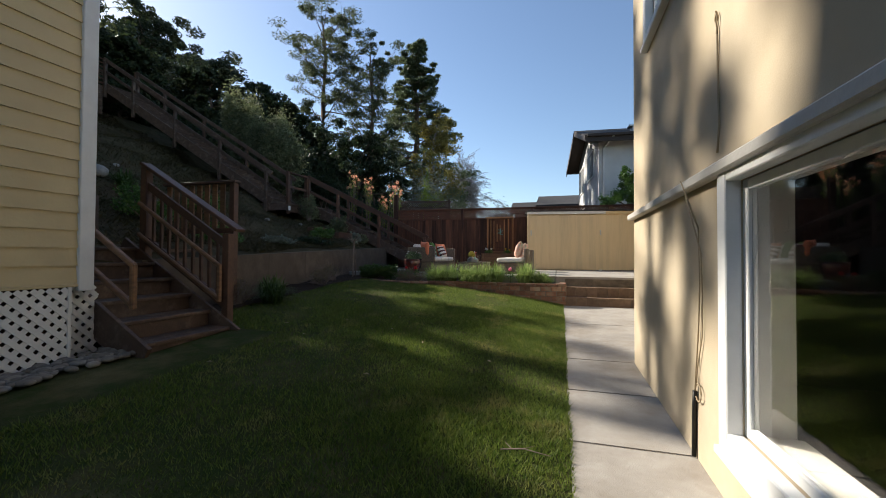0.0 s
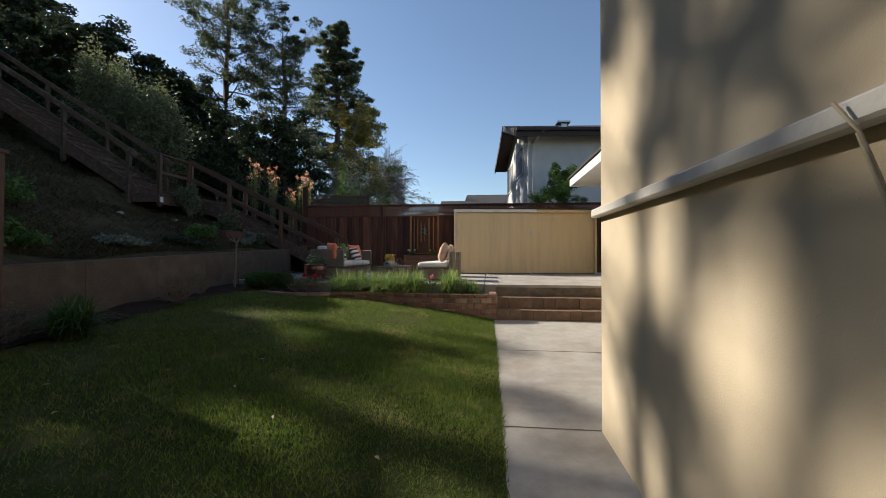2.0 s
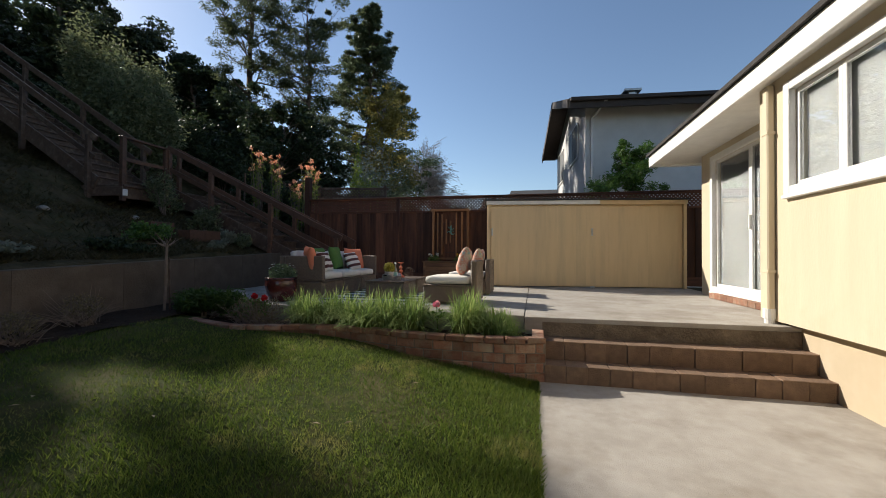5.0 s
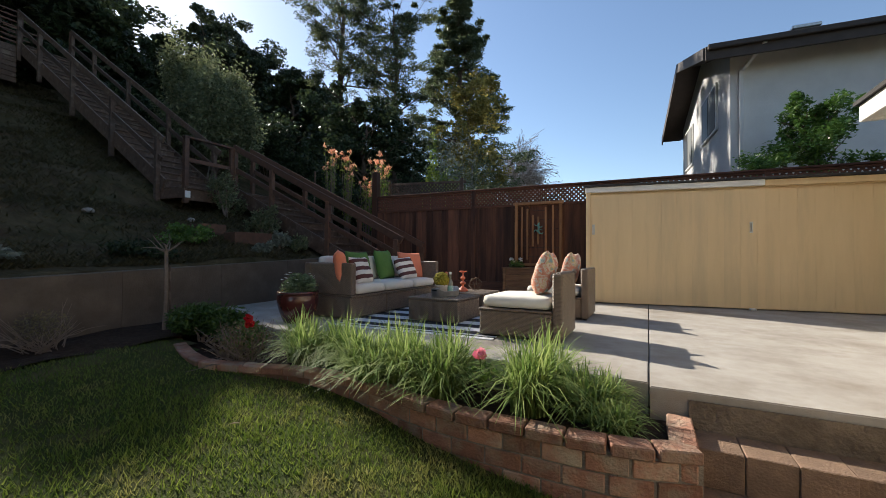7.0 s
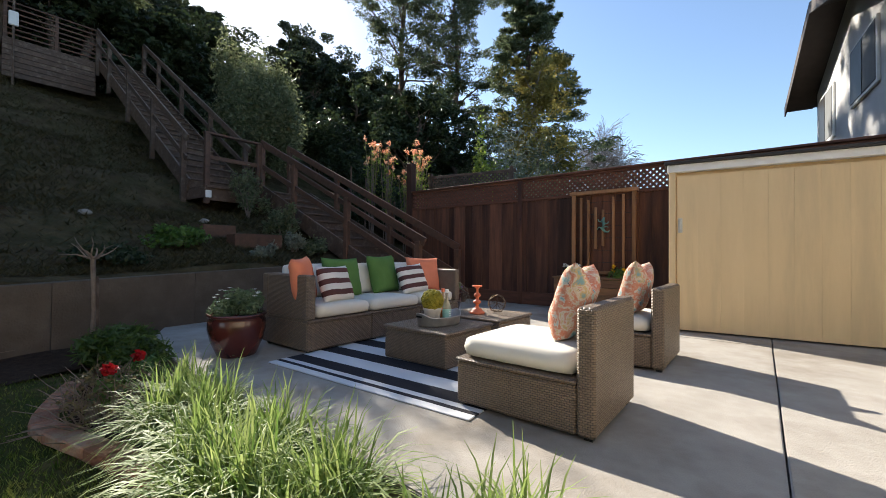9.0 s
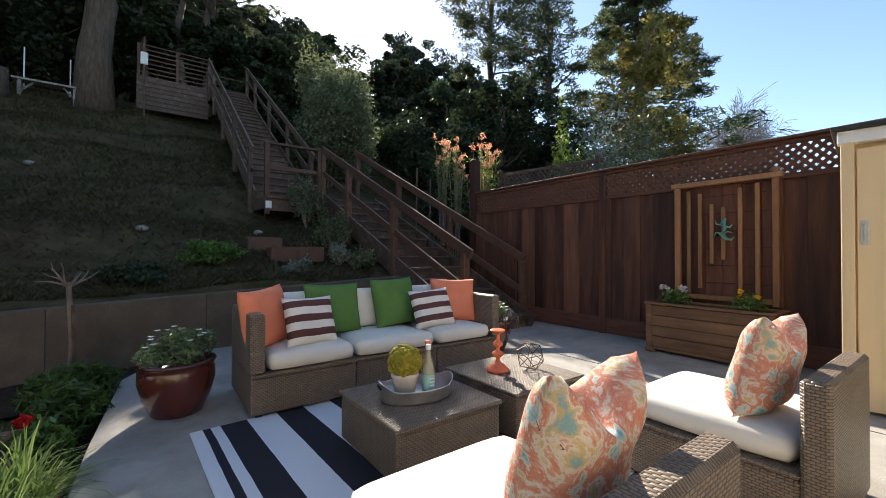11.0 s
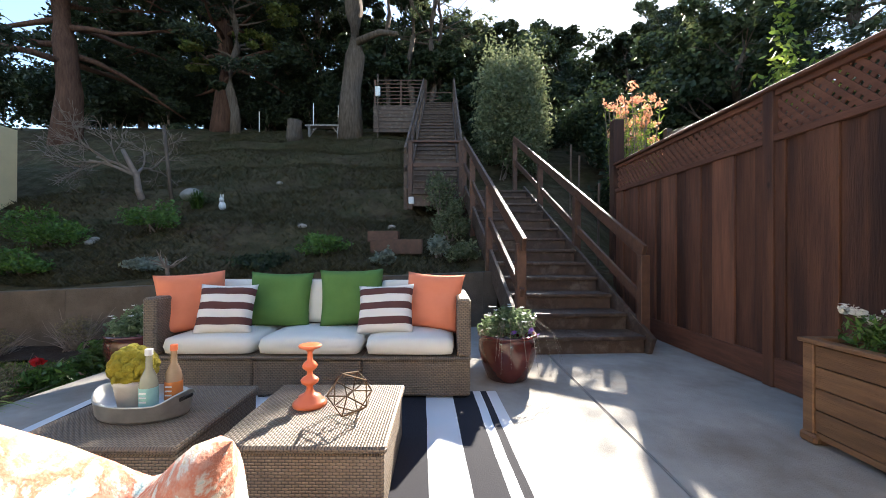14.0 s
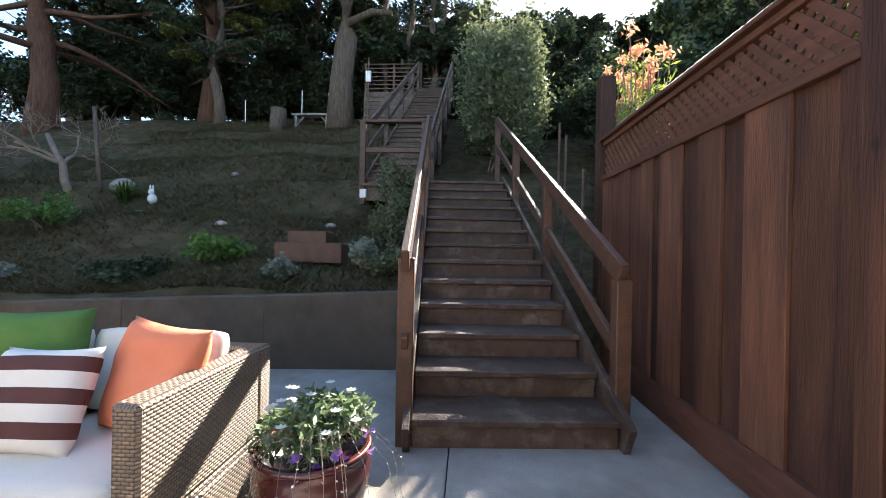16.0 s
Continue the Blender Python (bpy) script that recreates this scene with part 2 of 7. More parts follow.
# near-black tone: the unlit room's shade put into its wall colour
ROOMSHADE = mat("room_painted_dark", (0.05, 0.045, 0.04), (0.035, 0.03, 0.028), 0.9, 3)
BLIND = mat("pale_screen", (0.17, 0.175, 0.175), (0.15, 0.155, 0.155), 0.8, 4)
PVC = mat("white_plastic", (0.78, 0.77, 0.74), (0.70, 0.69, 0.66), 0.35, 6)
TURQ = mat("verdigris", (0.16, 0.36, 0.31), (0.10, 0.22, 0.19), 0.6, 20, 0.3, 60)
MOSS = mat("moss", (0.38, 0.30, 0.03), (0.21, 0.18, 0.015), 0.95, 18, 1.0, 70)
STONE = mat("pale_stone", (0.34, 0.31, 0.27), (0.22, 0.20, 0.175), 0.9, 6, 0.5, 30)

GLASS = bpy.data.materials.new("window_glass")
GLASS.use_nodes = True
gb = GLASS.node_tree.nodes["Principled BSDF"]
gb.inputs["Base Color"].default_value = (0.92, 0.95, 0.95, 1)
gb.inputs["Roughness"].default_value = 0.0
gb.inputs["Transmission Weight"].default_value = 1.0
gb.inputs["IOR"].default_value = 1.5


def rattan(name):
    """Woven wicker: flat strands over and under, as relief and tone, with the gaps' shade put into the colour."""
    m = mat(name, (0.255, 0.185, 0.125), (0.19, 0.135, 0.09), 0.45, 25, spec=0.5)
    N, L = m.node_tree.nodes, m.node_tree.links
    tc = N.new("ShaderNodeTexCoord")
    g = N.new("ShaderNodeNewGeometry")
    sep, nsep = N.new("ShaderNodeSeparateXYZ"), N.new("ShaderNodeSeparateXYZ")
    L.new(tc.outputs["Object"], sep.inputs[0])
    L.new(tc.outputs["Normal"], nsep.inputs[0])

    def op(kind, a, b=None, c=None):
        n = N.new("ShaderNodeMath")
        n.operation = kind
        for i, v in enumerate((a, b, c)):
            if v is None:
                continue
            if isinstance(v, (int, float)):
                n.inputs[i].default_value = v
            else:
                L.new(v, n.inputs[i])
        return n.outputs[0]

    ax = op('GREATER_THAN', op('ABSOLUTE', nsep.outputs[0]), 0.7)
    az = op('GREATER_THAN', op('ABSOLUTE', nsep.outputs[2]), 0.7)
    X, Y, Z = sep.outputs
    u = op('ADD', op('MULTIPLY', X, op('SUBTRACT', 1, ax)), op('MULTIPLY', Y, ax))
    v = op('ADD', op('MULTIPLY', Z, op('SUBTRACT', 1, az)), op('MULTIPLY', Y, az))
    row = op('FLOOR', op('MULTIPLY', v, 1 / 0.011))
    fv = op('FRACT', op('MULTIPLY', v, 1 / 0.011))
    su = op('MULTIPLY_ADD', u, 1 / 0.024, op('MULTIPLY', row, 0.5))
    fu = op('FRACT', su)
    hv = op('SINE', op('MULTIPLY', fv, math.pi))
    hu = op('SINE', op('MULTIPLY', fu, math.pi))
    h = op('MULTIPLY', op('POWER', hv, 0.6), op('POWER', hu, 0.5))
    bp = N.new("ShaderNodeBump")
    bp.inputs["Strength"].default_value = 1.0
    bp.inputs["Distance"].default_value = 0.004
    L.new(h, bp.inputs["Height"])
    b = N["Principled BSDF"]
    L.new(bp.outputs[0], b.inputs["Normal"])
    mx = [n for n in N if n.bl_idname == "ShaderNodeMix"][0]
    # shade between strands painted in: colour darkens where the relief is low
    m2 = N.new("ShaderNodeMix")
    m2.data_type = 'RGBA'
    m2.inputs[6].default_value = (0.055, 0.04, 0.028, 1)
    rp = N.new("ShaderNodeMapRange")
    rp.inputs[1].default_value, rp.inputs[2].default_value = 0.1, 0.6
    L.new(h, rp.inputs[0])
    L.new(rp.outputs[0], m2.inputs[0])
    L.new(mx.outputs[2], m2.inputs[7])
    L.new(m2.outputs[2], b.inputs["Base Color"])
    return m


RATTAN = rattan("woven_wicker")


def stripes(name, axis, edges, c_a, c_b, bscale=260, wave=0.0):
    """Bands along one axis of the thing; edges in metres, colours in turn."""
    m = mat(name, c_a, c_b, 0.9, 6, 0.2, bscale, spec=0.2)
    N, L = m.node_tree.nodes, m.node_tree.links
    tc, sep = N.new("ShaderNodeTexCoord"), N.new("ShaderNodeSeparateXYZ")
    src = tc.outputs["Object"]
    if wave:
        nz, vm = N.new("ShaderNodeTexNoise"), N.new("ShaderNodeVectorMath")
        nz.inputs["Scale"].default_value = 3.0
        vm.operation = 'MULTIPLY_ADD'
        vm.inputs[1].default_value = (wave, wave, 0)
        L.new(src, nz.inputs[0])
        L.new(nz.outputs["Color"], vm.inputs[0])
        L.new(src, vm.inputs[2])
        src = vm.outputs[0]
    L.new(src, sep.inputs[0])
    lo, hi = edges[0], edges[-1]
    mr = N.new("ShaderNodeMapRange")
    mr.inputs[1].default_value, mr.inputs[2].default_value = lo, hi
    L.new(sep.outputs[axis], mr.inputs[0])
    cr = N.new("ShaderNodeValToRGB")
    cr.color_ramp.interpolation = 'CONSTANT'
    el = cr.color_ramp.elements
    el.remove(el[1])
    el[0].position, el[0].color = 0.0, (*c_a, 1)
    for i, e in enumerate(edges[1:-1]):
        k = el.new((e - lo) / (hi - lo))
        k.color = (*(c_b if i % 2 == 0 else c_a), 1)
    L.new(mr.outputs[0], cr.inputs[0])
    L.new(cr.outputs[0], N["Principled BSDF"].inputs["Base Color"])
    return m


def floral(name):
    """A loose ikat print: coral, teal, cream and mustard blotches with dark medallion lines."""
    m = mat(name, (0.8, 0.7, 0.6), None, 0.9, 6, 0.15, 220, spec=0.2)
    N, L = m.node_tree.nodes, m.node_tree.links
    tc = N.new("ShaderNodeTexCoord")
    mp = N.new("ShaderNodeMapping")
    mp.inputs["Scale"].default_value = (1, 1, 1)
    L.new(tc.outputs["Object"], mp.inputs[0])
    nz = N.new("ShaderNodeTexNoise")
    nz.inputs["Scale"].default_value, nz.inputs["Detail"].default_value, nz.inputs["Distortion"].default_value = 9.5, 6, 0.4
    nz.inputs["Roughness"].default_value = 0.66
    L.new(mp.outputs[0], nz.inputs[0])
    cr = N.new("ShaderNodeValToRGB")
    cr.color_ramp.interpolation = 'EASE'
    el = cr.color_ramp.elements
    stops = ((0.34, (0.16, 0.32, 0.34)), (0.41, (0.40, 0.52, 0.50)), (0.43, (0.68, 0.60, 0.50)), (0.475, (0.62, 0.22, 0.13)),
             (0.52, (0.64, 0.32, 0.22)), (0.55, (0.68, 0.60, 0.50)), (0.60, (0.60, 0.42, 0.20)), (0.66, (0.25, 0.40, 0.41)))
    el[0].position, el[0].color = stops[0][0], (*stops[0][1], 1)
    el[1].position, el[1].color = stops[-1][0], (*stops[-1][1], 1)
    for p, c in stops[1:-1]:
        el.new(p).color = (*c, 1)
    L.new(nz.outputs[0], cr.inputs[0])
    vo = N.new("ShaderNodeTexVoronoi")
    vo.inputs["Scale"].default_value = 12.0
    vo.distance = 'MANHATTAN'
    L.new(mp.outputs[0], vo.inputs[0])
    r2 = N.new("ShaderNodeValToRGB")
    r2.color_ramp.interpolation = 'CONSTANT'
    e2 = r2.color_ramp.elements
    e2[0].position, e2[0].color = 0.0, (1, 1, 1, 1)
    e2[1].position, e2[1].color = 0.10, (0, 0, 0, 1)
    for p, v in ((0.15, 1), (0.19, 0)):
        e2.new(p).color = (v, v, v, 1)
    L.new(vo.outputs["Distance"], r2.inputs[0])
    n4 = N.new("ShaderNodeTexNoise")
    n4.inputs["Scale"].default_value = 4.0
    L.new(mp.outputs[0], n4.inputs[0])
    gt = N.new("ShaderNodeMath")
    gt.operation = 'GREATER_THAN'
    gt.inputs[1].default_value = 0.53
    L.new(n4.outputs[0], gt.inputs[0])
    mu = N.new("ShaderNodeMath")
    mu.operation = 'MULTIPLY'
    L.new(r2.outputs[0], mu.inputs[0])
    L.new(gt.outputs[0], mu.inputs[1])
    m2 = N.new("ShaderNodeMix")
    m2.data_type = 'RGBA'
    m2.inputs[7].default_value = (0.17, 0.13, 0.15, 1)
    L.new(mu.outputs[0], m2.inputs[0])
    L.new(cr.outputs[0], m2.inputs[6])
    L.new(m2.outputs[2], N["Principled BSDF"].inputs["Base Color"])
    return m


FLORAL = floral("ikat_print")


# ---- building helpers ----
def link(name, me, material, parent=None, label="", m=None, smooth=False):
    ob = new(name, me)
    if material is not None and not me.materials:
        me.materials.append(material)
    if parent is not None:
        ob.parent = parent
    if m is not None:
        ob.matrix_basis = m
    if label:
        ob["label"] = label
    if smooth and len(me.polygons):
        me.polygons.foreach_set("use_smooth", [True] * len(me.polygons))
    return ob


def part(name, bm, material, parent=None, label="", smooth=False, m=None):
    me = bpy.data.meshes.new(name)
    bm.normal_update()
    bm.to_mesh(me)
    bm.free()
    return link(name, me, material, parent, label, m, smooth)


def thing(name, label, category, at=None, group="", kind=""):
    ob = new(name)
    ob.empty_display_size = 0.1
    if at is not None:
        ob.matrix_basis = at
    return tagged(ob, label, category, group, kind)


def quick(name, verts, faces, material, parent=None, label="", m=None, smooth=False):
    """A large mesh from arrays."""
    verts, faces = np.asarray(verts, np.float32), np.asarray(faces, np.int32)
    me = bpy.data.meshes.new(name)
    k = faces.shape[1]
    me.vertices.add(len(verts))
    me.vertices.foreach_set("co", verts.ravel())
    me.loops.add(faces.size)
    me.loops.foreach_set("vertex_index", faces.ravel())
    me.polygons.add(len(faces))
    me.polygons.foreach_set("loop_start", np.arange(0, faces.size, k, dtype=np.int32))
    me.polygons.foreach_set("loop_total", np.full(len(faces), k, np.int32))
    me.update(calc_edges=True)
    return link(name, me, material, parent, label, m, smooth)


def box(bm, x0, x1, y0, y1, z0, z1, bevel=0.0):
    r = bmesh.ops.create_cube(bm, size=1.0, matrix=Matrix.LocRotScale(((x0 + x1) / 2, (y0 + y1) / 2, (z0 + z1) / 2), None, (x1 - x0, y1 - y0, z1 - z0)))
    if bevel:
        es = list({e for v in r["verts"] for e in v.link_edges})
        bmesh.ops.bevel(bm, geom=es, offset=bevel, segments=1, affect='EDGES')
    return bm


def boxed(x0, x1, y0, y1, z0, z1, bevel=0.0):
    return box(bmesh.new(), x0, x1, y0, y1, z0, z1, bevel)


def beam(bm, p0, p1, w, h, bevel=0.0):
    """A squared timber from p0 to p1; w across, h upright."""
    p0, p1 = Vector(p0), Vector(p1)
    d = p1 - p0
    q = d.to_track_quat('X', 'Z')
    r = bmesh.ops.create_cube(bm, size=1.0, matrix=Matrix.LocRotScale((p0 + p1) / 2, q, (d.length, w, h)))
    if bevel:
        es = list({e for v in r["verts"] for e in v.link_edges})
        bmesh.ops.bevel(bm, geom=es, offset=bevel, segments=1, affect='EDGES')
    return bm


def beamed(p0, p1, w, h, bevel=0.0):
    return beam(bmesh.new(), p0, p1, w, h, bevel)


def tube(bm, pts, radii, seg=8, cap=True):
    """A round limb through pts."""
    pts = [Vector(p) for p in pts]
    if isinstance(radii, (int, float)):
        radii = [radii] * len(pts)
    rings = []
    for i, p in enumerate(pts):
        d = (pts[min(i + 1, len(pts) - 1)] - pts[max(i - 1, 0)])
        q = d.to_track_quat('Z', 'Y') if d.length > 1e-6 else Euler((0, 0, 0)).to_quaternion()
        rings.append([bm.verts.new(p + q @ Vector((math.cos(a) * radii[i], math.sin(a) * radii[i], 0)))
                      for a in (2 * math.pi * k / seg for k in range(seg))])
    for a, b in zip(rings, rings[1:]):
        for k in range(seg):
            bm.faces.new((a[k], a[(k + 1) % seg], b[(k + 1) % seg], b[k]))
    if cap:
        bm.faces.new(rings[0][::-1])
        bm.faces.new(rings[-1])
    return bm


def lathe(profile, seg=28):
    """A turned body from (radius, height) pairs."""
    bm = bmesh.new()
    rings = [[bm.verts.new((r * math.cos(2 * math.pi * k / seg), r * math.sin(2 * math.pi * k / seg), z)) for k in range(seg)] for r, z in profile]
    for a, b in zip(rings, rings[1:]):
        for k in range(seg):
            bm.faces.new((a[k], a[(k + 1) % seg], b[(k + 1) % seg], b[k]))
    bm.faces.new(rings[0][::-1])
    bm.faces.new(rings[-1])
    return bm


RNG = np.random.default_rng(7)


def leaves(centres, length, width, flat=0.3, droop=0.0):
    """Small folded leaf blades at centres with random turns: verts and quads. flat: how much they lie level."""
    n = len(centres)
    d = RNG.normal(size=(n, 3))
    d[:, 2] = d[:, 2] * (1 - flat) - droop
    d /= np.linalg.norm(d, axis=1, keepdims=True) + 1e-9
    s = RNG.normal(size=(n, 3))
    s -= (s * d).sum(1, keepdims=True) * d
    s /= np.linalg.norm(s, axis=1, keepdims=True) + 1e-9
    k = RNG.uniform(0.6, 1.35, (n, 1))
    a, b = d * length * k * 0.5, s * width * k * 0.5
    v = np.stack([centres - a, centres + b, centres + a, centres - b], 1).reshape(-1, 3)
    f = np.arange(4 * n).reshape(n, 4)
    return v, f


def blob(n, radius, squash=(1, 1, 1), shell=0.4):
    """Points in a ball, more near its skin."""
    d = RNG.normal(size=(n, 3))
    d /= np.linalg.norm(d, axis=1, keepdims=True)
    r = RNG.uniform(shell, 1.0, (n, 1)) ** 0.6
    return d * r * radius * np.array(squash)


def clumps(centres, radii, per, squash=(1, 1, 0.7), shell=0.3):
    return np.concatenate([np.asarray(c) + blob(per, r, squash, shell) for c, r in zip(centres, radii)])


def strap_tuft(n, height, spread, width, base_r, bend=1.0):
    """Arching strap leaves from one foot, each a ribbon of four lengths."""
    vs, fs = [], []
    a = RNG.uniform(0, 2 * np.pi, n)
    h = height * RNG.uniform(0.55, 1.1, n)
    s = spread * RNG.uniform(0.2, 1.1, n)
    r0 = base_r * np.sqrt(RNG.uniform(0, 1, n))
    a0 = RNG.uniform(0, 2 * np.pi, n)
    foot = np.stack([r0 * np.cos(a0), r0 * np.sin(a0), np.zeros(n)], 1)
    out = np.stack([np.cos(a), np.sin(a), np.zeros(n)], 1)
    side = np.stack([-np.sin(a), np.cos(a), np.zeros(n)], 1)
    K = 5
    rows = []
    for i in range(K):
        u = i / (K - 1)
        z = h * (1.55 * u - 0.85 * bend * u * u * (0.45 + s / (spread + 1e-6) * 1.0))
        c = foot + out * (s * u ** 1.5)[:, None] + np.stack([np.zeros(n), np.zeros(n), z], 1)
        w = width * (1 - u ** 2.2) * 0.5 + 0.0006
        rows.append(c - side * w)
        rows.append(c + side * w)
    v = np.stack(rows, 1).reshape(-1, 3)
    base = (np.arange(n) * 2 * K)[:, None]
    f = np.concatenate([base + np.array([[2 * i, 2 * i + 1, 2 * i + 3, 2 * i + 2]]) for i in range(K - 1)])
    return v, f


# ---- ground ----
PATIO = 0.69


def lawn_z(x, y):
    u = np.maximum(0.0, 0.1 - np.asarray(x, float))
    y = np.asarray(y, float)
    k = 0.25 + 0.75 * np.clip((y - 2.0) / 6.0, 0, 1)
    return 0.016 * y + 0.52 * (1 - np.exp(-u / 2.6)) * k


def wall_x(y):
    return -5.5 + (12.6 - y) * 0.085


def wall_top(y):
    return 1.08 + 0.04 * (y - 5)


def hill_z(x, y):
    x, y = np.asarray(x, float), np.asarray(y, float)
    u = np.maximum(0.0, wall_x(np.clip(y, 0, 14)) - 0.1 - x)
    z = np.where(u < 3.2, 0.30 * u + 0.02 * u * u, 1.165 + 0.475 * (u - 3.2))
    z = np.where(u > 13, 1.165 + 0.475 * 9.8 + 0.30 * (u - 13), z)
    z = z + 0.10 * np.sin(u * 3.2 + 0.5 * np.sin(y * 0.8)) * np.clip(u - 1.2, 0, 1) * np.clip((14 - u) / 3, 0, 1)
    z = z + 0.06 * np.sin(x * 1.7 + y * 1.1) + 0.04 * np.sin(x * 0.9 - y * 2.3)
    return np.clip(wall_top(np.clip(y, 2, 13)), 1.0, 1.5) - 0.06 + np.minimum(z, 22)


def ground_z(x, y):
    h = hill_z(x, y)
    # beyond the fence the bank eases down towards the neighbours' plots
    w = np.clip((wall_x(np.clip(y, 0, 14)) - np.asarray(x, float) - 0.06) / 0.12, 0, 1)
    far = np.clip((np.asarray(y, float) - 14.6) / 1.0, 0, 1)
    soft = np.clip((-5.0 - np.asarray(x, float)) / 5.0, 0, 1)
    w = w * (1 - far) + far * np.minimum(w, soft)
    low = np.where(np.asarray(y, float) > 14.5, 0.5, -0.25)
    return low * (1 - w) + h * w


def axis_steps(*spans):
    out = []
    for a, b, s in spans:
        out += list(np.arange(a, b, s))
    return np.array(out + [spans[-1][1]])


gx = axis_steps((-400, -60, 40), (-60, -24, 3), (-24, -6, 0.3), (-6, -4.2, 0.06), (-4.2, 6, 1.0), (6, 60, 9), (60, 400, 40))
gy = axis_steps((-400, -40, 40), (-40, -4, 3), (-4, 18, 0.35), (18, 60, 3), (60, 400, 34))
GX, GY = np.meshgrid(gx, gy, indexing="ij")
gv = np.stack([GX, GY, ground_z(GX, GY)], -1).reshape(-1, 3)
ni, nj = len(gx), len(gy)
ii, jj = np.meshgrid(np.arange(ni - 1), np.arange(nj - 1), indexing="ij")
q0 = (ii * nj + jj).ravel()
tagged(quick("ground", gv, np.stack([q0, q0 + nj, q0 + nj + 1, q0 + 1], 1), HILL, smooth=True),
       "sloping dry hillside of leaf litter and thin grass", "ground", kind="structure")

# curved brick edge of the raised bed
CURVE = [(0.18, 8.60), (-0.16, 8.50), (-0.65, 8.49), (-1.00, 8.50), (-1.33, 8.55), (-1.70, 8.65), (-2.10, 8.70), (-2.48, 8.66), (-2.86, 8.56), (-3.25, 8.48), (-3.60, 8.55),
         (-4.05, 8.72), (-4.50, 8.92), (-4.95, 9.25)]


def curve_y(x):
    c = CURVE[::-1]
    return float(np.interp(x, [p[0] for p in c], [p[1] for p in c]))


def sheet(name, xs, ys, zf, material, keep=None, label="", category="", kind="structure", skirt=None):
    X, Y = np.meshgrid(xs, ys, indexing="ij")
    Z = zf(X, Y)
    n, k = len(xs), len(ys)
    i, j = np.meshgrid(np.arange(n - 1), np.arange(k - 1), indexing="ij")
    a = (i * k + j).ravel()
    f = np.stack([a, a + k, a + k + 1, a + 1], 1)
    if keep is not None:
        cx, cy = (X[:-1, :-1] + X[1:, 1:]).ravel() / 2, (Y[:-1, :-1] + Y[1:, 1:]).ravel() / 2
        f = f[[bool(keep(u, v)) for u, v in zip(cx, cy)]]
    return tagged(quick(name, np.stack([X, Y, Z], -1).reshape(-1, 3), f, material, smooth=True), label, category, kind=kind)


def lawn_left(y):
    return -4.35 + 0.55 * max(0.0, (5.0 - y) / 5.0)


sheet("lawn", np.arange(-6, 0.121, 0.12), np.arange(-6, 8.9, 0.12), lawn_z, TURF,
      lambda x, y: y < curve_y(x) + 0.12 and x > lawn_left(y) - 0.12, "mown green lawn with thin worn patches", "lawn")
sheet("soil_border", np.arange(-5.6, -3.4, 0.1), np.arange(-6, 9.6, 0.12), lambda x, y: lawn_z(x, y) + 0.015 + 0.02 * np.sin(x * 9) * np.sin(y * 7), SOIL,
      lambda x, y: x < lawn_left(y) - 0.0 and x > wall_x(y) - 0.15, "dark bare soil border along the retaining wall", "soil")

# grass, standing on the lawn
n = 330000
bxs = np.concatenate([RNG.uniform(-4.4, 0.13, n // 2), 0.13 - RNG.exponential(1.1, n // 2)])
bys = np.concatenate([RNG.uniform(-0.2, 8.75, n // 2), RNG.uniform(0.3, 8.75, n // 2)])
edge_y = np.interp(bxs, [p[0] for p in CURVE[::-1]], [p[1] for p in CURVE[::-1]])
ok = (bys < edge_y - 0.0) & (bxs > -4.35 + 0.55 * np.maximum(0, (5 - bys) / 5))
thin = 0.5 + 0.5 * np.sin(bxs * 1.9 + 1.3 * np.sin(bys * 1.2)) * np.sin(bys * 2.1 + bxs)
ok &= RNG.uniform(0, 1, n) < 0.45 + 0.6 * thin
ok &= ~((bxs < -2.9) & (bys < 4.05))
bxs, bys = bxs[ok], bys[ok]
n = len(bxs)
hb = RNG.uniform(0.012, 0.046, n) * (0.6 + 0.7 * thin[ok])
aa = RNG.uniform(0, 2 * np.pi, n)
lean = RNG.uniform(0.2, 1.1, n) * hb
az = RNG.uniform(0, 2 * np.pi, n)
bw = RNG.uniform(0.0022, 0.005, n)
root = np.stack([bxs, bys, lawn_z(bxs, bys) - 0.003], 1)
sd = np.stack([np.cos(aa) * bw, np.sin(aa) * bw, np.zeros(n)], 1)
tip = root + np.stack([np.cos(az) * lean, np.sin(az) * lean, hb], 1)
gvv = np.stack([root - sd, root + sd, tip], 1).reshape(-1, 3)
tagged(quick("grass", gvv, np.arange(3 * n).reshape(n, 3), L_GRASS), "short mown green grass blades with dry spots", "grass", kind="stuff")


# ---- paving ----
def slab(name, poly, ztop, zbot, material, parent, zf=None, bevel=0.006):
    bm = bmesh.new()
    top = [bm.verts.new((x, y, zf(x, y) if zf else ztop)) for x, y in poly]
    f = bm.faces.new(top)
    r = bmesh.ops.extrude_face_region(bm, geom=[f])
    for v in [g for g in r["geom"] if isinstance(g, bmesh.types.BMVert)]:
        pass
    # the extruded copy stays as the top; the first ring goes down
    for v in top:
        v.co.z = zbot
    bmesh.ops.recalc_face_normals(bm, faces=bm.faces)
    if bevel:
        es = [e for e in bm.edges if all(v not in top for v in e.verts)]
        bmesh.ops.bevel(bm, geom=es, offset=bevel, segments=2, affect='EDGES')
    return part(name, bm, material, parent)


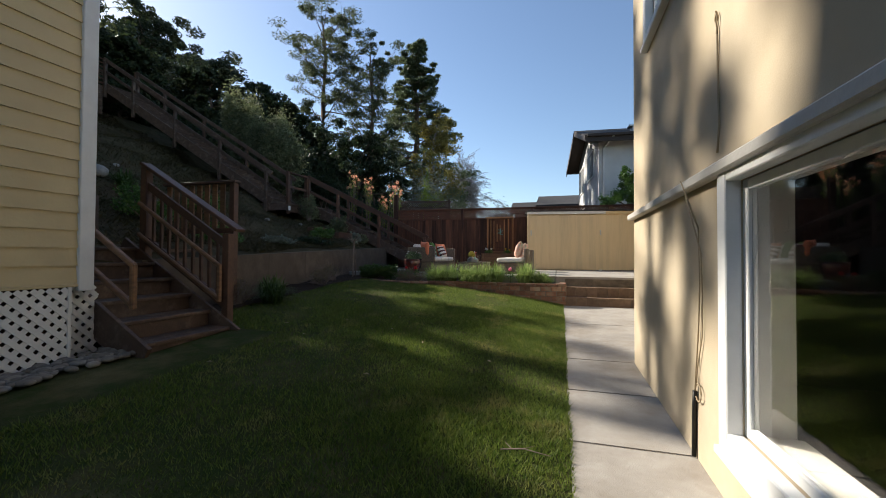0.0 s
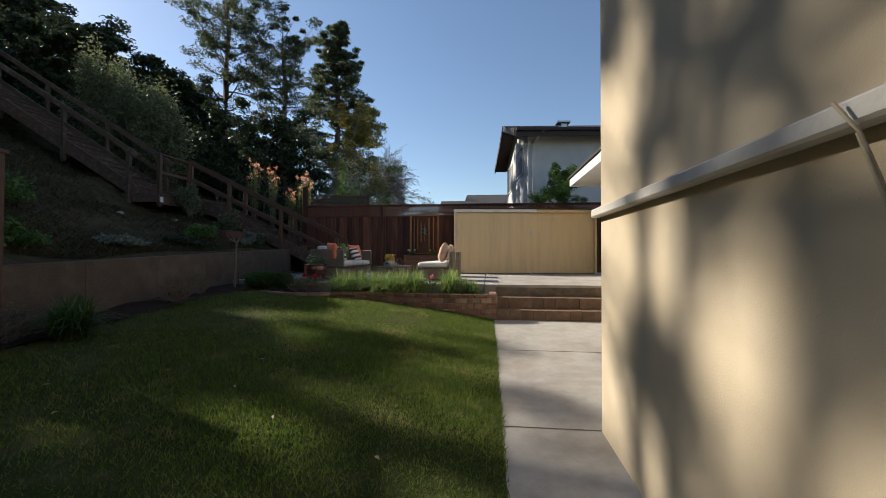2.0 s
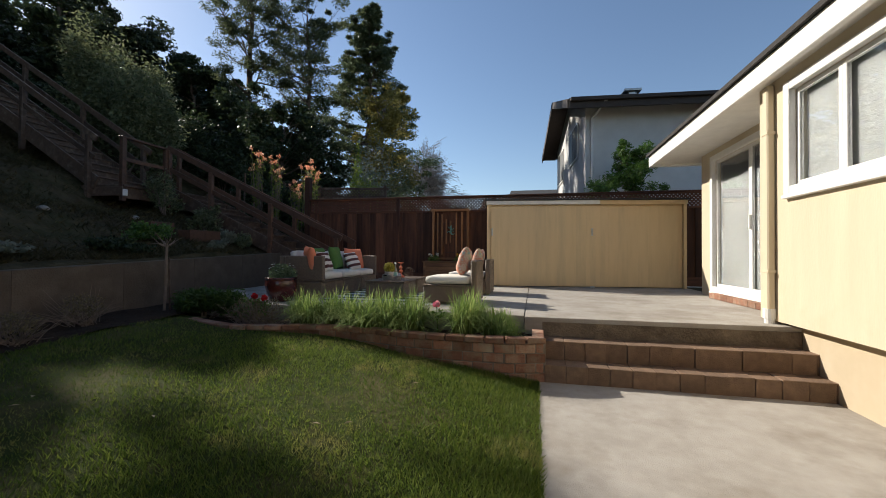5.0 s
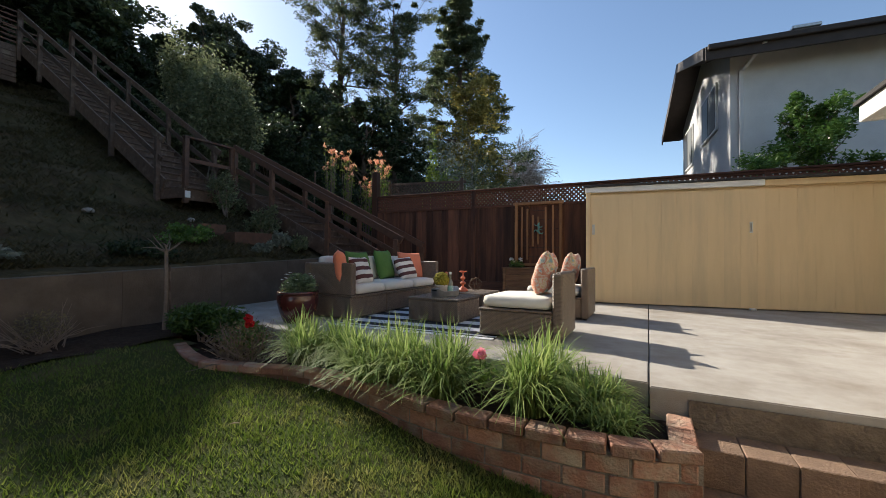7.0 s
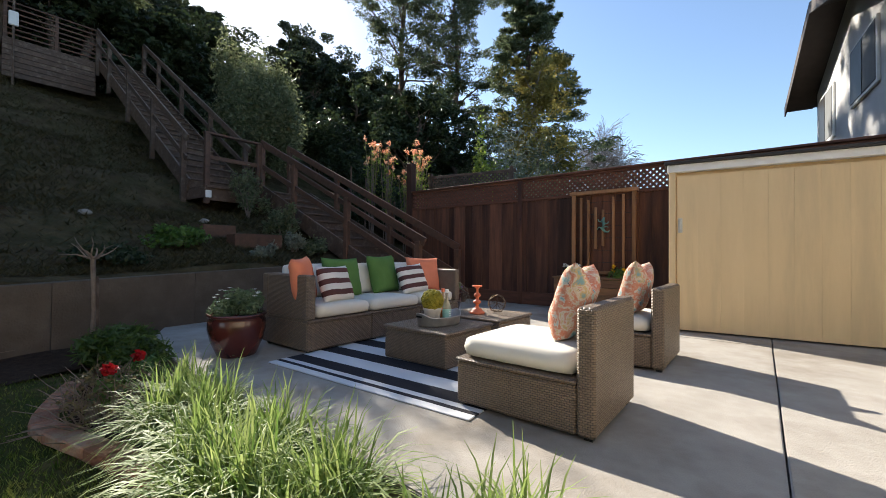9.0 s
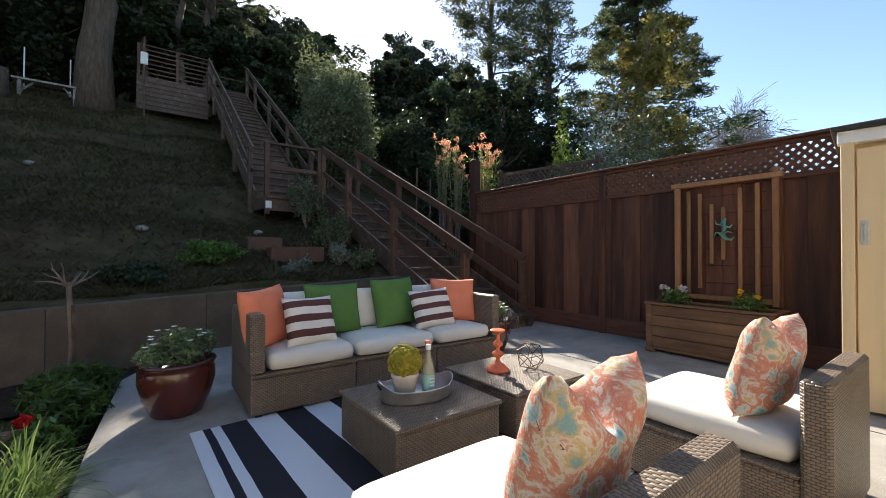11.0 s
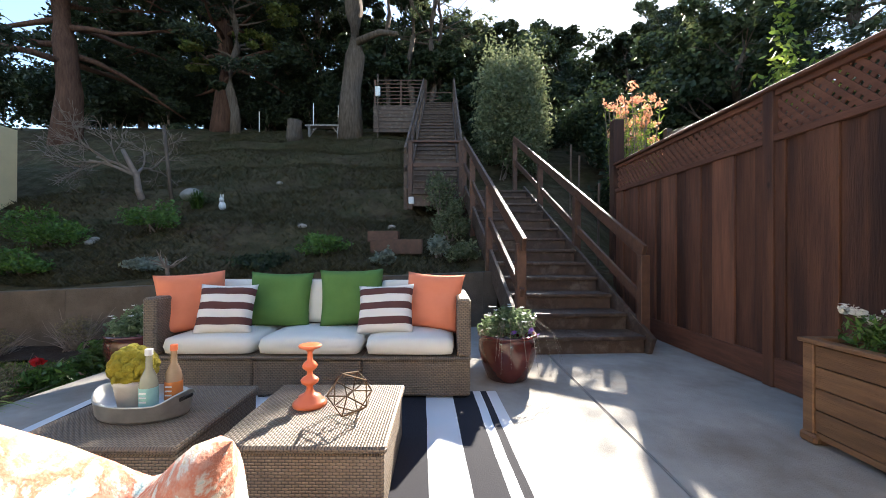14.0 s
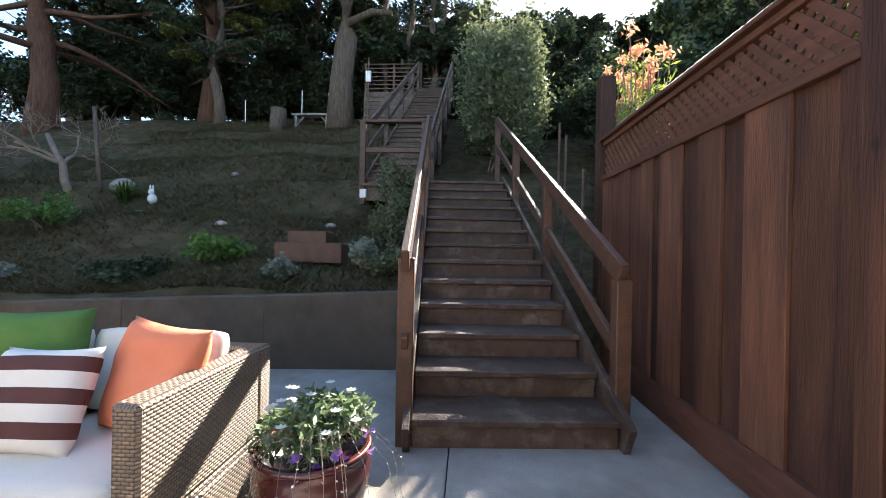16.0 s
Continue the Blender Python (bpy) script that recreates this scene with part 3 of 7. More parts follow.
walkway = thing("walkway", "sunlit concrete path slabs beside the lawn", "path", kind="structure")
ys = [-4.0, -1.05, -0.15, 0.85, 1.80, 2.73, 3.62, 4.57, 6.61, 8.66]
for a, b in zip(ys, ys[1:]):
    xr = 0.78 if b <= 4.58 else 2.9
    slab("slab", [(0.105, a + 0.005), (xr, a + 0.005), (xr, b - 0.005), (0.105, b - 0.005)], 0, -0.2, CONCRETE, walkway, zf=lambda x, y: 0.016 * y)

patio = thing("patio", "pale concrete patio with control joints", "patio", kind="structure")
slab("slab", [(-0.02, 9.07), (3.2, 9.07), (3.2, 14.7), (-0.02, 14.7)], PATIO, 0.0, CONCRETE, patio, bevel=0.006)
slab("slab", [(-0.027, 9.14), (-0.027, 12.907), (-5.6, 12.907), (-5.45, 9.78), (-4.5, 9.33), (-3.14, 9.25), (-1.2, 9.20)], PATIO, 0.0, CONCRETE, patio, bevel=0.006)
slab("slab", [(-0.027, 12.913), (-0.027, 14.7), (-6.0, 14.7), (-6.0, 12.913)], PATIO, 0.0, CONCRETE, patio, bevel=0.006)
part("edge_face", boxed(0.17, 2.95, 9.055, 9.0685, 0.14, PATIO - 0.045), RAWEDGE, patio, "rough stained concrete edge")

steps = thing("patio_steps", "two brown paver steps up to the patio", "steps", kind="structure")
for k, (y0, y1, z0, z1) in enumerate(((8.595, 9.06, 0.12, 0.298), (8.825, 9.06, 0.298, 0.484))):
    part("core", boxed(0.19, 2.93, y0 + 0.02, y1 - 0.004, z0 - 0.1, z1 - 0.006), MORTAR, steps)
pav = bpy.data.meshes.new("paver")
pbm = boxed(-0.0975, 0.0975, -0.115, 0.115, -0.094, 0.094, 0.004)
pbm.to_mesh(pav)
pbm.free()
pav.materials.append(PAVER)
for y0, z1, off in ((8.595, 0.305, 0.0), (8.825, 0.492, 0.09)):
    x = 0.28 - off * 0.0
    while x < 2.9:
        link("brick", pav, None, steps, m=pose(x + random.uniform(-.003, .003), y0 + 0.116 + random.uniform(-.004, .004), z1 - 0.095 + random.uniform(-.003, .003), random.uniform(-.6, .6), random.uniform(-.6, .6), random.uniform(-.8, .8)))
        x += 0.198

# ---- raised bed ----
bed = thing("brick_planter_bed", "low curved red brick bed edging the patio", "planter", kind="structure")
pts = [Vector((x, y, 0)) for x, y in CURVE]
fine = []
for i in range(len(pts) - 1):
    for s in range(8):
        u = s / 8
        p0, p1, p2, p3 = pts[max(i - 1, 0)], pts[i], pts[i + 1], pts[min(i + 2, len(pts) - 1)]
        fine.append(0.5 * ((2 * p1) + (p2 - p0) * u + (2 * p0 - 5 * p1 + 4 * p2 - p3) * u * u + (3 * p1 - p0 - 3 * p2 + p3) * u ** 3))
fine.append(pts[-1])
arc = [0.0]
for a, b in zip(fine, fine[1:]):
    arc.append(arc[-1] + (b - a).length)


def along(s):
    s = min(max(s, 0), arc[-1] - 1e-4)
    i = max(k for k in range(len(arc)) if arc[k] <= s)
    i = min(i, len(fine) - 2)
    u = (s - arc[i]) / (arc[i + 1] - arc[i])
    d = fine[i + 1] - fine[i]
    return fine[i].lerp(fine[i + 1], u), math.degrees(math.atan2(d.y, d.x))


def brick_mesh(name, l, w, h, bev=0.005):
    me = bpy.data.meshes.new(name)
    b = boxed(-l / 2, l / 2, -w / 2, w / 2, -h / 2, h / 2, bev)
    b.to_mesh(me)
    b.free()
    me.materials.append(BRICK)
    return me


course = brick_mesh("brick", 0.192, 0.09, 0.086)
cap = brick_mesh("cap_brick", 0.186, 0.12, 0.058, 0.007)
core = bmesh.new()
for i in range(0, len(fine) - 1, 2):
    a, b = fine[i], fine[min(i + 2, len(fine) - 1)]
    n2 = Vector((0, 0.02, 0))
    beam(core, (a.x, a.y + 0.05, 0.235), (b.x, b.y + 0.05, 0.235), 0.075, 0.56)
box(core, 0.075, 0.155, 8.6, 9.05, 0.0, 0.505)
part("mortar_core", core, MORTAR, bed)
s = 0.0
while s < arc[-1] - 0.1:
    p, a = along(s + 0.1)
    dip = 0.0 if s < 1.4 else -0.028 * min(1, (s - 1.4) / 2)
    link("cap_brick", cap, None, bed, m=pose(p.x, p.y + 0.045, 0.537 + dip * 0.3, random.uniform(-1.5, 1.5), random.uniform(-1.5, 1.5), a + random.uniform(-1.5, 1.5)))
    s += 0.196
for c in range(5):
    s = 0.0 if c % 2 else -0.1
    zc = 0.461 - 0.095 * c
    while s < arc[-1] - 0.1:
        p, a = along(s + 0.1)
        if zc + 0.05 > float(lawn_z(p.x, p.y)) and s > -0.05:
            link("brick", course, None, bed, m=pose(p.x, p.y + 0.05, zc, random.uniform(-1, 1), random.uniform(-.6, .6), a + random.uniform(-.8, .8)))
        s += 0.201
    for k in range(2):
        link("brick", course, None, bed, m=pose(0.125, 8.70 + 0.2 * k + (0.05 if c % 2 else -0.02), zc, 0, 0, 90 + random.uniform(-.6, .6)))
for k in range(2):
    link("cap_brick", cap, None, bed, m=pose(0.12, 8.74 + 0.196 * k, 0.537, random.uniform(-1, 1), random.uniform(-1, 1), 90 + random.uniform(-1, 1)))
sheet("bed_soil", np.arange(-5.3, 0.12, 0.1), np.arange(8.3, 10.3, 0.1), lambda x, y: 0.505 + 0.03 * np.sin(x * 8) * np.sin(y * 9) + 0 * x, SOIL,
      lambda x, y: curve_y(x) + 0.06 < y < 9.34 + max(0, (-4.4 - x) * 0.42) and x > wall_x(y), "dark soil of the raised bed", "soil")

# ---- retaining wall ----
rw = thing("retaining_wall", "low stained concrete block retaining wall below the slope", "wall", kind="structure")
yy = 3.9
while yy < 12.5:
    y2 = min(yy + 1.22, 12.62)
    bm = bmesh.new()
    for (ya, yb, za, zb) in ((yy + 0.001, y2 - 0.001, 0.0, 1.0), ):
        vs = []
        for y in (ya, yb):
            t = float(wall_top(y))
            for x, z in ((0, -0.2), (0, t), (-0.2, t), (-0.2, -0.2)):
                vs.append(bm.verts.new((wall_x(y) + x, y, z)))
        bm.faces.new(vs[:4])
        bm.faces.new(vs[4:][::-1])
        for k in range(4):
            bm.faces.new((vs[k], vs[4 + k], vs[4 + (k + 1) % 4], vs[(k + 1) % 4]))
    bmesh.ops.recalc_face_normals(bm, faces=bm.faces)
    bmesh.ops.bevel(bm, geom=list(bm.edges), offset=0.004, segments=1, affect='EDGES')
    part("panel", bm, RETWALL, rw)
    yy += 1.22


# ---- lattice ----
def lattice(bm, x0, x1, z0, z1, y, pitch, width, thick, flip=False):
    """Two layers of slanting strips in the plane of x and z."""
    h = z1 - z0
    for sgn in (1, -1):
        c = x0 - h - (0 if sgn > 0 else 0)
        while c < x1 + h:
            a, b = (c, c + h) if sgn > 0 else (c + h, c)
            pa, pb = Vector((a, 0, z0)), Vector((b, 0, z1))
            d = pb - pa
            t0, t1 = 0.0, 1.0
            for lim, s in ((x0, 1), (x1, -1)):
                if abs(d.x) > 1e-9:
                    t = (lim - pa.x) / d.x
                    if d.x * s > 0:
                        t0 = max(t0, t)
                    else:
                        t1 = min(t1, t)
            if t1 - t0 > 0.02:
                o = Vector((0, y + sgn * thick / 2, 0))
                beam(bm, pa + d * t0 + o, pa + d * t1 + o, thick, width)
            c += pitch
    return bm


# ---- redwood fence ----
fence = thing("fence", "redwood board fence with a lattice top", "fence", at=pose(0, 14.36, 0, 0, 0, 0.8), kind="structure")
XL, XR, FT = -5.78, 4.2, 2.82
random.seed(3)
x, k = XL, 0
while x < XR:
    w = random.choice((0.14, 0.185, 0.19, 0.235))
    dy = 0.0 if k % 2 else -0.022
    b = boxed(x - (0.012 if k % 2 == 0 else 0), min(x + w, XR) - 0.003 + (0.012 if k % 2 == 0 else 0), dy - 0.011, dy + 0.011, 0.80, 2.44, 0.003)
    part("board", b, REDWOOD, fence)
    x += w
    k += 1
for x0, x1 in ((XL, -3.36), (-3.27, -0.9), (-0.81, 1.6), (1.69, XR)):
    part("lattice_panel", lattice(bmesh.new(), x0, x1, 2.47, 2.755, -0.01, 0.082, 0.034, 0.007), REDWOODX, fence, "redwood diagonal lattice")
    part("rail", boxed(x0, x1, -0.05, 0.02, 2.425, 2.475, 0.004), REDWOODX, fence)
    part("rail", boxed(x0, x1, -0.04, 0.02, 2.75, 2.79, 0.004), REDWOODX, fence)
    part("kickboard", boxed(x0, x1, -0.045, -0.0, 0.695, 0.90, 0.004), REDWOODX, fence)
part("cap", boxed(XL - 0.02, XR, -0.075, 0.055, 2.79, 2.82, 0.005), REDWOODX, fence)
for x in (-3.315, -0.855, 1.645):
    part("post", boxed(x - 0.045, x + 0.045, -0.055, 0.035, 0.6, 2.80, 0.005), REDWOOD, fence)
part("post", boxed(XL - 0.16, XL - 0.02, -0.06, 0.08, 0.6, 3.42, 0.006), REDWOOD, fence)

# the next stretch of fence climbs away behind the corner post
back = thing("back_fence", "grey-brown fence with open top rail beyond the corner", "fence", at=pose(-5.85, 14.45, 0, 0, 0, 12), kind="structure")
for k in range(9):
    part("board", boxed(0.1 + 0.2 * k, 0.27 + 0.2 * k, 0.6, 0.62, 1.2, 3.02 + 0.02 * (k % 3), 0.003), STAIRWOOD, back)
part("rail", boxed(0.0, 2.0, 0.57, 0.6, 3.22, 3.28, 0.003), STAIRWOOD, back)
part("rail", boxed(0.0, 2.0, 0.57, 0.6, 2.92, 2.99, 0.003), STAIRWOOD, back)
part("lattice_panel", lattice(bmesh.new(), 0.0, 1.9, 2.99, 3.22, 0.58, 0.09, 0.03, 0.006), STAIRWOOD, back)
for x in (0.0, 1.9):
    part("post", boxed(x - 0.04, x + 0.04, 0.56, 0.64, 0.9, 3.34, 0.004), STAIRWOOD, back)

# ---- storage shed ----
shed = thing("storage_shed", "long yellow storage shed with two sliding doors", "shed", at=pose(-0.88, 13.24, PATIO, 0, 0, 7.0))
SW, SH = 4.02, 1.87
part("body", boxed(0.0, SW, 0.06, 0.9, 0.01, SH - 0.08), SHEDP, shed)
for x0, x1, y in ((0.04, 2.33, 0.0), (2.31, SW - 0.04, 0.03)):
    door = part("sliding_door", boxed(x0, x1, y + 0.012, y + 0.028, 0.02, SH - 0.15), SHEDP, shed)
    x = x0
    while x < x1 - 0.02:
        e = min(x + 0.2, x1)
        part("plank", boxed(x + 0.0003, e - 0.0003, y, y + 0.0135, 0.02, SH - 0.15, 0.0005), SHEDP, door)
        x += 0.2
for x, y in ((0.075, 0.0), (2.17, 0.0)):
    hd = bmesh.new()
    box(hd, x - 0.02, x + 0.02, y - 0.004, y + 0.002, 1.09, 1.25, 0.002)
    beam(hd, (x, y - 0.03, 1.11), (x, y - 0.03, 1.23), 0.018, 0.014, 0.003)
    for z in (1.115, 1.225):
        beam(hd, (x, y - 0.03, z), (x, y, z), 0.014, 0.012)
    part("handle", hd, STEEL, shed, "dull steel pull handle")
part("side_post", boxed(-0.035, 0.03, -0.03, 0.05, 0.0, SH - 0.06, 0.004), SHEDP, shed)
part("side_post", boxed(SW - 0.03, SW + 0.03, -0.03, 0.05, 0.0, SH - 0.06, 0.004), SHEDP, shed)
part("track_cover", boxed(-0.05, 2.32, -0.045, 0.05, SH - 0.11, SH - 0.03, 0.004), WHITE, shed, "white painted door track")
part("track_cover", boxed(2.325, SW + 0.05, -0.03, 0.05, SH - 0.12, SH - 0.035, 0.004), SHEDP, shed)
part("roof", boxed(-0.08, SW + 0.08, -0.09, 1.0, SH - 0.03, SH + 0.0, 0.004), SLATE, shed)
part("door_stop", boxed(2.12, 2.2, -0.1, -0.03, 0.0, 0.03, 0.008), PVC, shed, "small white door stop")


# ---- house along the path ----
def wall_y(bm, x0, x1, y0, y1, z0, z1, holes):
    """A wall that runs along y, with rectangular holes (ya, yb, za, zb), as joined blocks round them."""
    cuts = sorted({y0, y1, *[h[0] for h in holes], *[h[1] for h in holes]})
    for a, b in zip(cuts, cuts[1:]):
        mine = sorted([h for h in holes if h[0] <= a + 1e-6 and h[1] >= b - 1e-6], key=lambda h: h[2])
        z = z0
        for h in mine:
            if h[2] > z:
                box(bm, x0, x1, a, b, z, h[2])
            z = h[3]
        if z < z1:
            box(bm, x0, x1, a, b, z, z1)
    bmesh.ops.remove_doubles(bm, verts=bm.verts, dist=1e-5)
    return bm


WX = 0.762
tagged(part("wall_path_side", wall_y(bmesh.new(), WX, WX + 0.2, -5.0, 4.56, -0.2, 6.2, [(-0.1, 2.245, 0.365, 1.427), (2.70, 3.855, 2.915, 4.1)]), STUCCO),
       "tan stucco house wall dappled with tree shade", "wall", kind="structure")
tagged(part("wall_return", boxed(WX + 0.2, 3.2, 4.65, 4.5595, -0.2, 6.2), STUCCO), "tan stucco return wall of the house", "wall", kind="structure")
band = bmesh.new()
box(band, WX - 0.055, WX + 0.002, -5.0, 4.60, 1.462, 1.516, 0.008)
tagged(part("trim_band", band, GREYTRIM), "grey-white painted trim band on the stucco wall", "trim", kind="structure")


def window(name, label, ya, yb, za, zb, x, bars=(), depth=0.06, mat_f=None):
    """A window in a wall that faces -x: outer casing, sash frame, glass."""
    mat_f = mat_f or WHITE
    w = thing(name, label, "window", kind="structure")
    fr = bmesh.new()
    c = 0.085
    box(fr, x - 0.03, x + 0.031, ya - c, ya + 0.004, za - c, zb + c, 0.005)
    box(fr, x - 0.03, x + 0.031, yb - 0.004, yb + c, za - c, zb + c, 0.005)
    box(fr, x - 0.028, x + 0.03, ya + 0.004, yb - 0.004, zb - 0.004, zb + c, 0.005)
    box(fr, x - 0.028, x + 0.03, ya + 0.004, yb - 0.004, za - c, za + 0.004, 0.005)
    part("casing", fr, mat_f, w)
    sa = bmesh.new()
    t = 0.045
    ym = [ya + 0.003, *bars, yb - 0.003]
    za, zb = za + 0.003, zb - 0.003
    for a, b in zip(ym, ym[1:]):
        box(sa, x + 0.035, x + 0.075, a, a + t, za, zb, 0.004)
        box(sa, x + 0.035, x + 0.075, b - t, b, za, zb, 0.004)
        box(sa, x + 0.037, x + 0.073, a + t, b - t, zb - t, zb, 0.004)
        box(sa, x + 0.037, x + 0.073, a + t, b - t, za, za + t, 0.004)
    part("sash", sa, mat_f, w)
    for a, b in zip(ym, ym[1:]):
        p = part("pane", boxed(x + 0.05, x + 0.056, a + t, b - t, za + t, zb - t), GLASS, w)
        p.visible_shadow = False
    part("sill", boxed(x - 0.05, x + 0.06, ya - c, yb + c, za - c - 0.03, za - c + 0.003, 0.005), mat_f, w)
    return w


window("window_1", "large white-framed window reflecting the garden", -0.1, 2.245, 0.365, 1.427, WX, (1.05,))
# grey jamb added in place of a pale reflected strip on the glass
jl = thing("window_jamb", "grey inner jamb added for the reflected strip in the large window", "trim", kind="structure")
part("side_jamb", boxed(WX + 0.077, WX + 0.215, 2.233, 2.246, 0.363, 1.429), GREYTRIM, jl)
part("head_jamb", boxed(WX + 0.077, WX + 0.215, -0.09, 2.232, 1.416, 1.429), GREYTRIM, jl)
part("stool", boxed(WX + 0.077, WX + 0.24, -0.09, 2.232, 0.363, 0.377, 0.003), GREYTRIM, jl)
window("window_2", "upper white-framed window on the stucco wall", 2.70, 3.855, 2.915, 4.1, WX)
# room shell behind the pane, coloured dark in place of indoor shade
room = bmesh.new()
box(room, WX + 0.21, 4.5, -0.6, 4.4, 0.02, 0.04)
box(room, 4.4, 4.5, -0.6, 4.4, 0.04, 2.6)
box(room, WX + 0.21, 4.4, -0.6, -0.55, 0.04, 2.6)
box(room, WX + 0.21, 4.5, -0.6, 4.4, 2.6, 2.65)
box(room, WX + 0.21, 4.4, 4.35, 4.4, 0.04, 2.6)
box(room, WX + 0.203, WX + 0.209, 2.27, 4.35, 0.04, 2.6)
tagged(part("room_painted_dark", room, ROOMSHADE), "bedroom interior behind the glass, its dimness put into the colour", "room", kind="structure")
bedm = bmesh.new()
for cx, cy, cz, sx, sy, sz in ((1.35, 1.35, 0.55, 0.30, 0.5, 0.14), (1.55, 0.6, 0.5, 0.5, 0.8, 0.16)):
    bmesh.ops.create_icosphere(bedm, subdivisions=3, radius=1, matrix=Matrix.LocRotScale((cx, cy, cz), None, (sx, sy, sz)))
box(bedm, 1.15, 3.0, -0.3, 1.6, 0.04, 0.45, 0.05)
tagged(part("bed", bedm, CREAM, smooth=True), "white bedding seen through the window glass", "bed")

# wiring on the wall
def cable(name, label, pts, r, material, parent=None):
    bm = bmesh.new()
    tube(bm, pts, r, 6)
    ob = part(name, bm, material, parent, smooth=True)
    return tagged(ob, label, "cable") if parent is None else ob


TANWIRE = mat("tan_cable", (0.36, 0.28, 0.17), (0.30, 0.23, 0.14), 0.6, 9)
wire = thing("wall_cable", "thin tan cables hanging down the stucco wall", "cable")
cable("strand", "", [(WX - 0.075, 2.705, 1.51), (WX - 0.066, 2.66, 1.44), (WX - 0.012, 2.64, 1.25), (WX - 0.010, 2.63, 0.95), (WX - 0.010, 2.655, 0.72), (WX - 0.012, 2.690, 0.50), (WX - 0.014, 2.70, 0.40)], 0.004, TANWIRE, wire)
cable("strand", "", [(WX - 0.066, 2.665, 1.44), (WX - 0.012, 2.60, 1.12), (WX - 0.010, 2.59, 0.90), (WX - 0.010, 2.60, 0.70), (WX - 0.012, 2.67, 0.52), (WX - 0.012, 2.685, 0.44)], 0.0035, TANWIRE, wire)
cable("loop", "", [(WX - 0.014, 2.650 + 0.045 * math.cos(a), 0.405 + 0.045 * math.sin(a)) for a in np.linspace(0, 5.6, 12)], 0.0035, TANWIRE, wire)
cable("strand", "", [(WX - 0.014, 2.700, 0.40), (WX - 0.012, 2.72, 0.28), (WX - 0.014, 2.725, 0.05)], 0.012, BLACK, wire)
up = thing("upper_cable", "tan cable running up the stucco wall", "cable")
cable("strand", "", [(WX - 0.02, 2.350, 1.57), (WX - 0.008, 2.36, 1.70), (WX - 0.008, 2.372, 1.92), (WX - 0.008, 2.378, 2.15), (WX - 0.010, 2.392, 2.19), (WX - 0.012, 2.378, 2.225), (WX - 0.010, 2.362, 2.19), (WX - 0.010, 2.374, 2.12)], 0.005, TANWIRE, up)

# ---- house beside the patio ----
BX, DX = 2.45, 3.0
tagged(part("wall_kitchen", wall_y(bmesh.new(), BX, BX + 0.18, 4.57, 9.53, 0.72, 3.14, [(7.75, 8.98, 2.03, 2.95)]), YELLOW), "yellow painted wall with a high window", "wall", kind="structure")
tagged(part("wall_kitchen_base", boxed(BX + 0.12, BX + 0.3, 4.57, 9.48, -0.1, 0.72), STUCCO), "recessed base below the yellow wall", "wall", kind="structure")
tagged(part("wall_kitchen_end", boxed(BX + 0.18, DX + 0.2, 9.35, 9.5295, 0.72, 3.14), YELLOW), "yellow painted end wall beside the patio door", "wall", kind="structure")
tagged(part("wall_patio_side", wall_y(bmesh.new(), DX, DX + 0.2, 9.54, 12.57, 0.60, 3.14, [(10.0, 12.08, 0.86, 2.95)]), YELLOW), "yellow painted wall with a sliding glass door", "wall", kind="structure")
tagged(part("wall_far_end", boxed(DX + 0.2, 5.2, 12.37, 12.5695, 0.60, 3.14), YELLOW), "yellow end wall of the house", "wall", kind="structure")
window("window_3", "white-framed high window beside the patio", 7.75, 8.98, 2.03, 2.95, BX, (8.4,))
door = window("door_1", "white sliding glass patio door with pale blinds", 10.0, 12.08, 0.86, 2.95, DX, (11.0,))
part("door_handle", boxed(DX - 0.0, DX + 0.035, 10.96, 10.99, 1.75, 1.95, 0.006), PVC, door)
tagged(part("door_blind", boxed(DX + 0.09, DX + 0.1, 10.05, 12.03, 0.9, 2.9), BLIND), "pale grey blind drawn behind the patio door", "blind")
tagged(part("window_blind", boxed(BX + 0.10, BX + 0.11, 7.8, 8.93, 2.06, 2.92), BLIND), "pale blind behind the high window", "blind")
stp = thing("door_step", "brick step below the sliding door", "step")
for k in range(9):
    link("brick", course, None, stp, m=pose(DX - 0.12, 10.15 + 0.2 * k, PATIO + 0.045, 0, 0, 90))
part("ledge", boxed(DX - 0.19, DX + 0.0, 9.46, 10.03, PATIO - 0.0, PATIO + 0.12, 0.01), CONCRETE, stp)
eave = bmesh.new()
box(eave, 2.34, 5.4, 4.57, 13.09, 3.14, 3.17)
tagged(part("ceiling_eave", eave, WHITE), "white painted eave soffit", "ceiling", kind="structure")
roof = thing("house_roof", "low roof with a white fascia over the patio wall", "roof", kind="structure")
part("fascia", boxed(2.28, 2.34, 4.57, 13.15, 3.10, 3.31, 0.006), WHITE, roof)
part("fascia", boxed(2.34, 5.4, 13.09, 13.15, 3.10, 3.31, 0.006), WHITE, roof)
rb = bmesh.new()
vs = [rb.verts.new(p) for p in ((2.24, 4.57, 3.31), (2.24, 13.2, 3.31), (6.5, 13.2, 4.1), (6.5, 4.57, 4.1))]
rf = rb.faces.new(vs)
r = bmesh.ops.extrude_face_region(rb, geom=[rf])
for g in r["geom"]:
    if isinstance(g, bmesh.types.BMVert):
        g.co.z += 0.05
bmesh.ops.recalc_face_normals(rb, faces=rb.faces)
part("shingles", rb, SLATE, roof)
gut = thing("downspout", "yellow painted downspout ending in white pipe", "downspout")
part("pipe", boxed(BX - 0.075, BX - 0.005, 9.24, 9.33, 0.78, 3.10, 0.012), YELLOW, gut)
pv = bmesh.new()
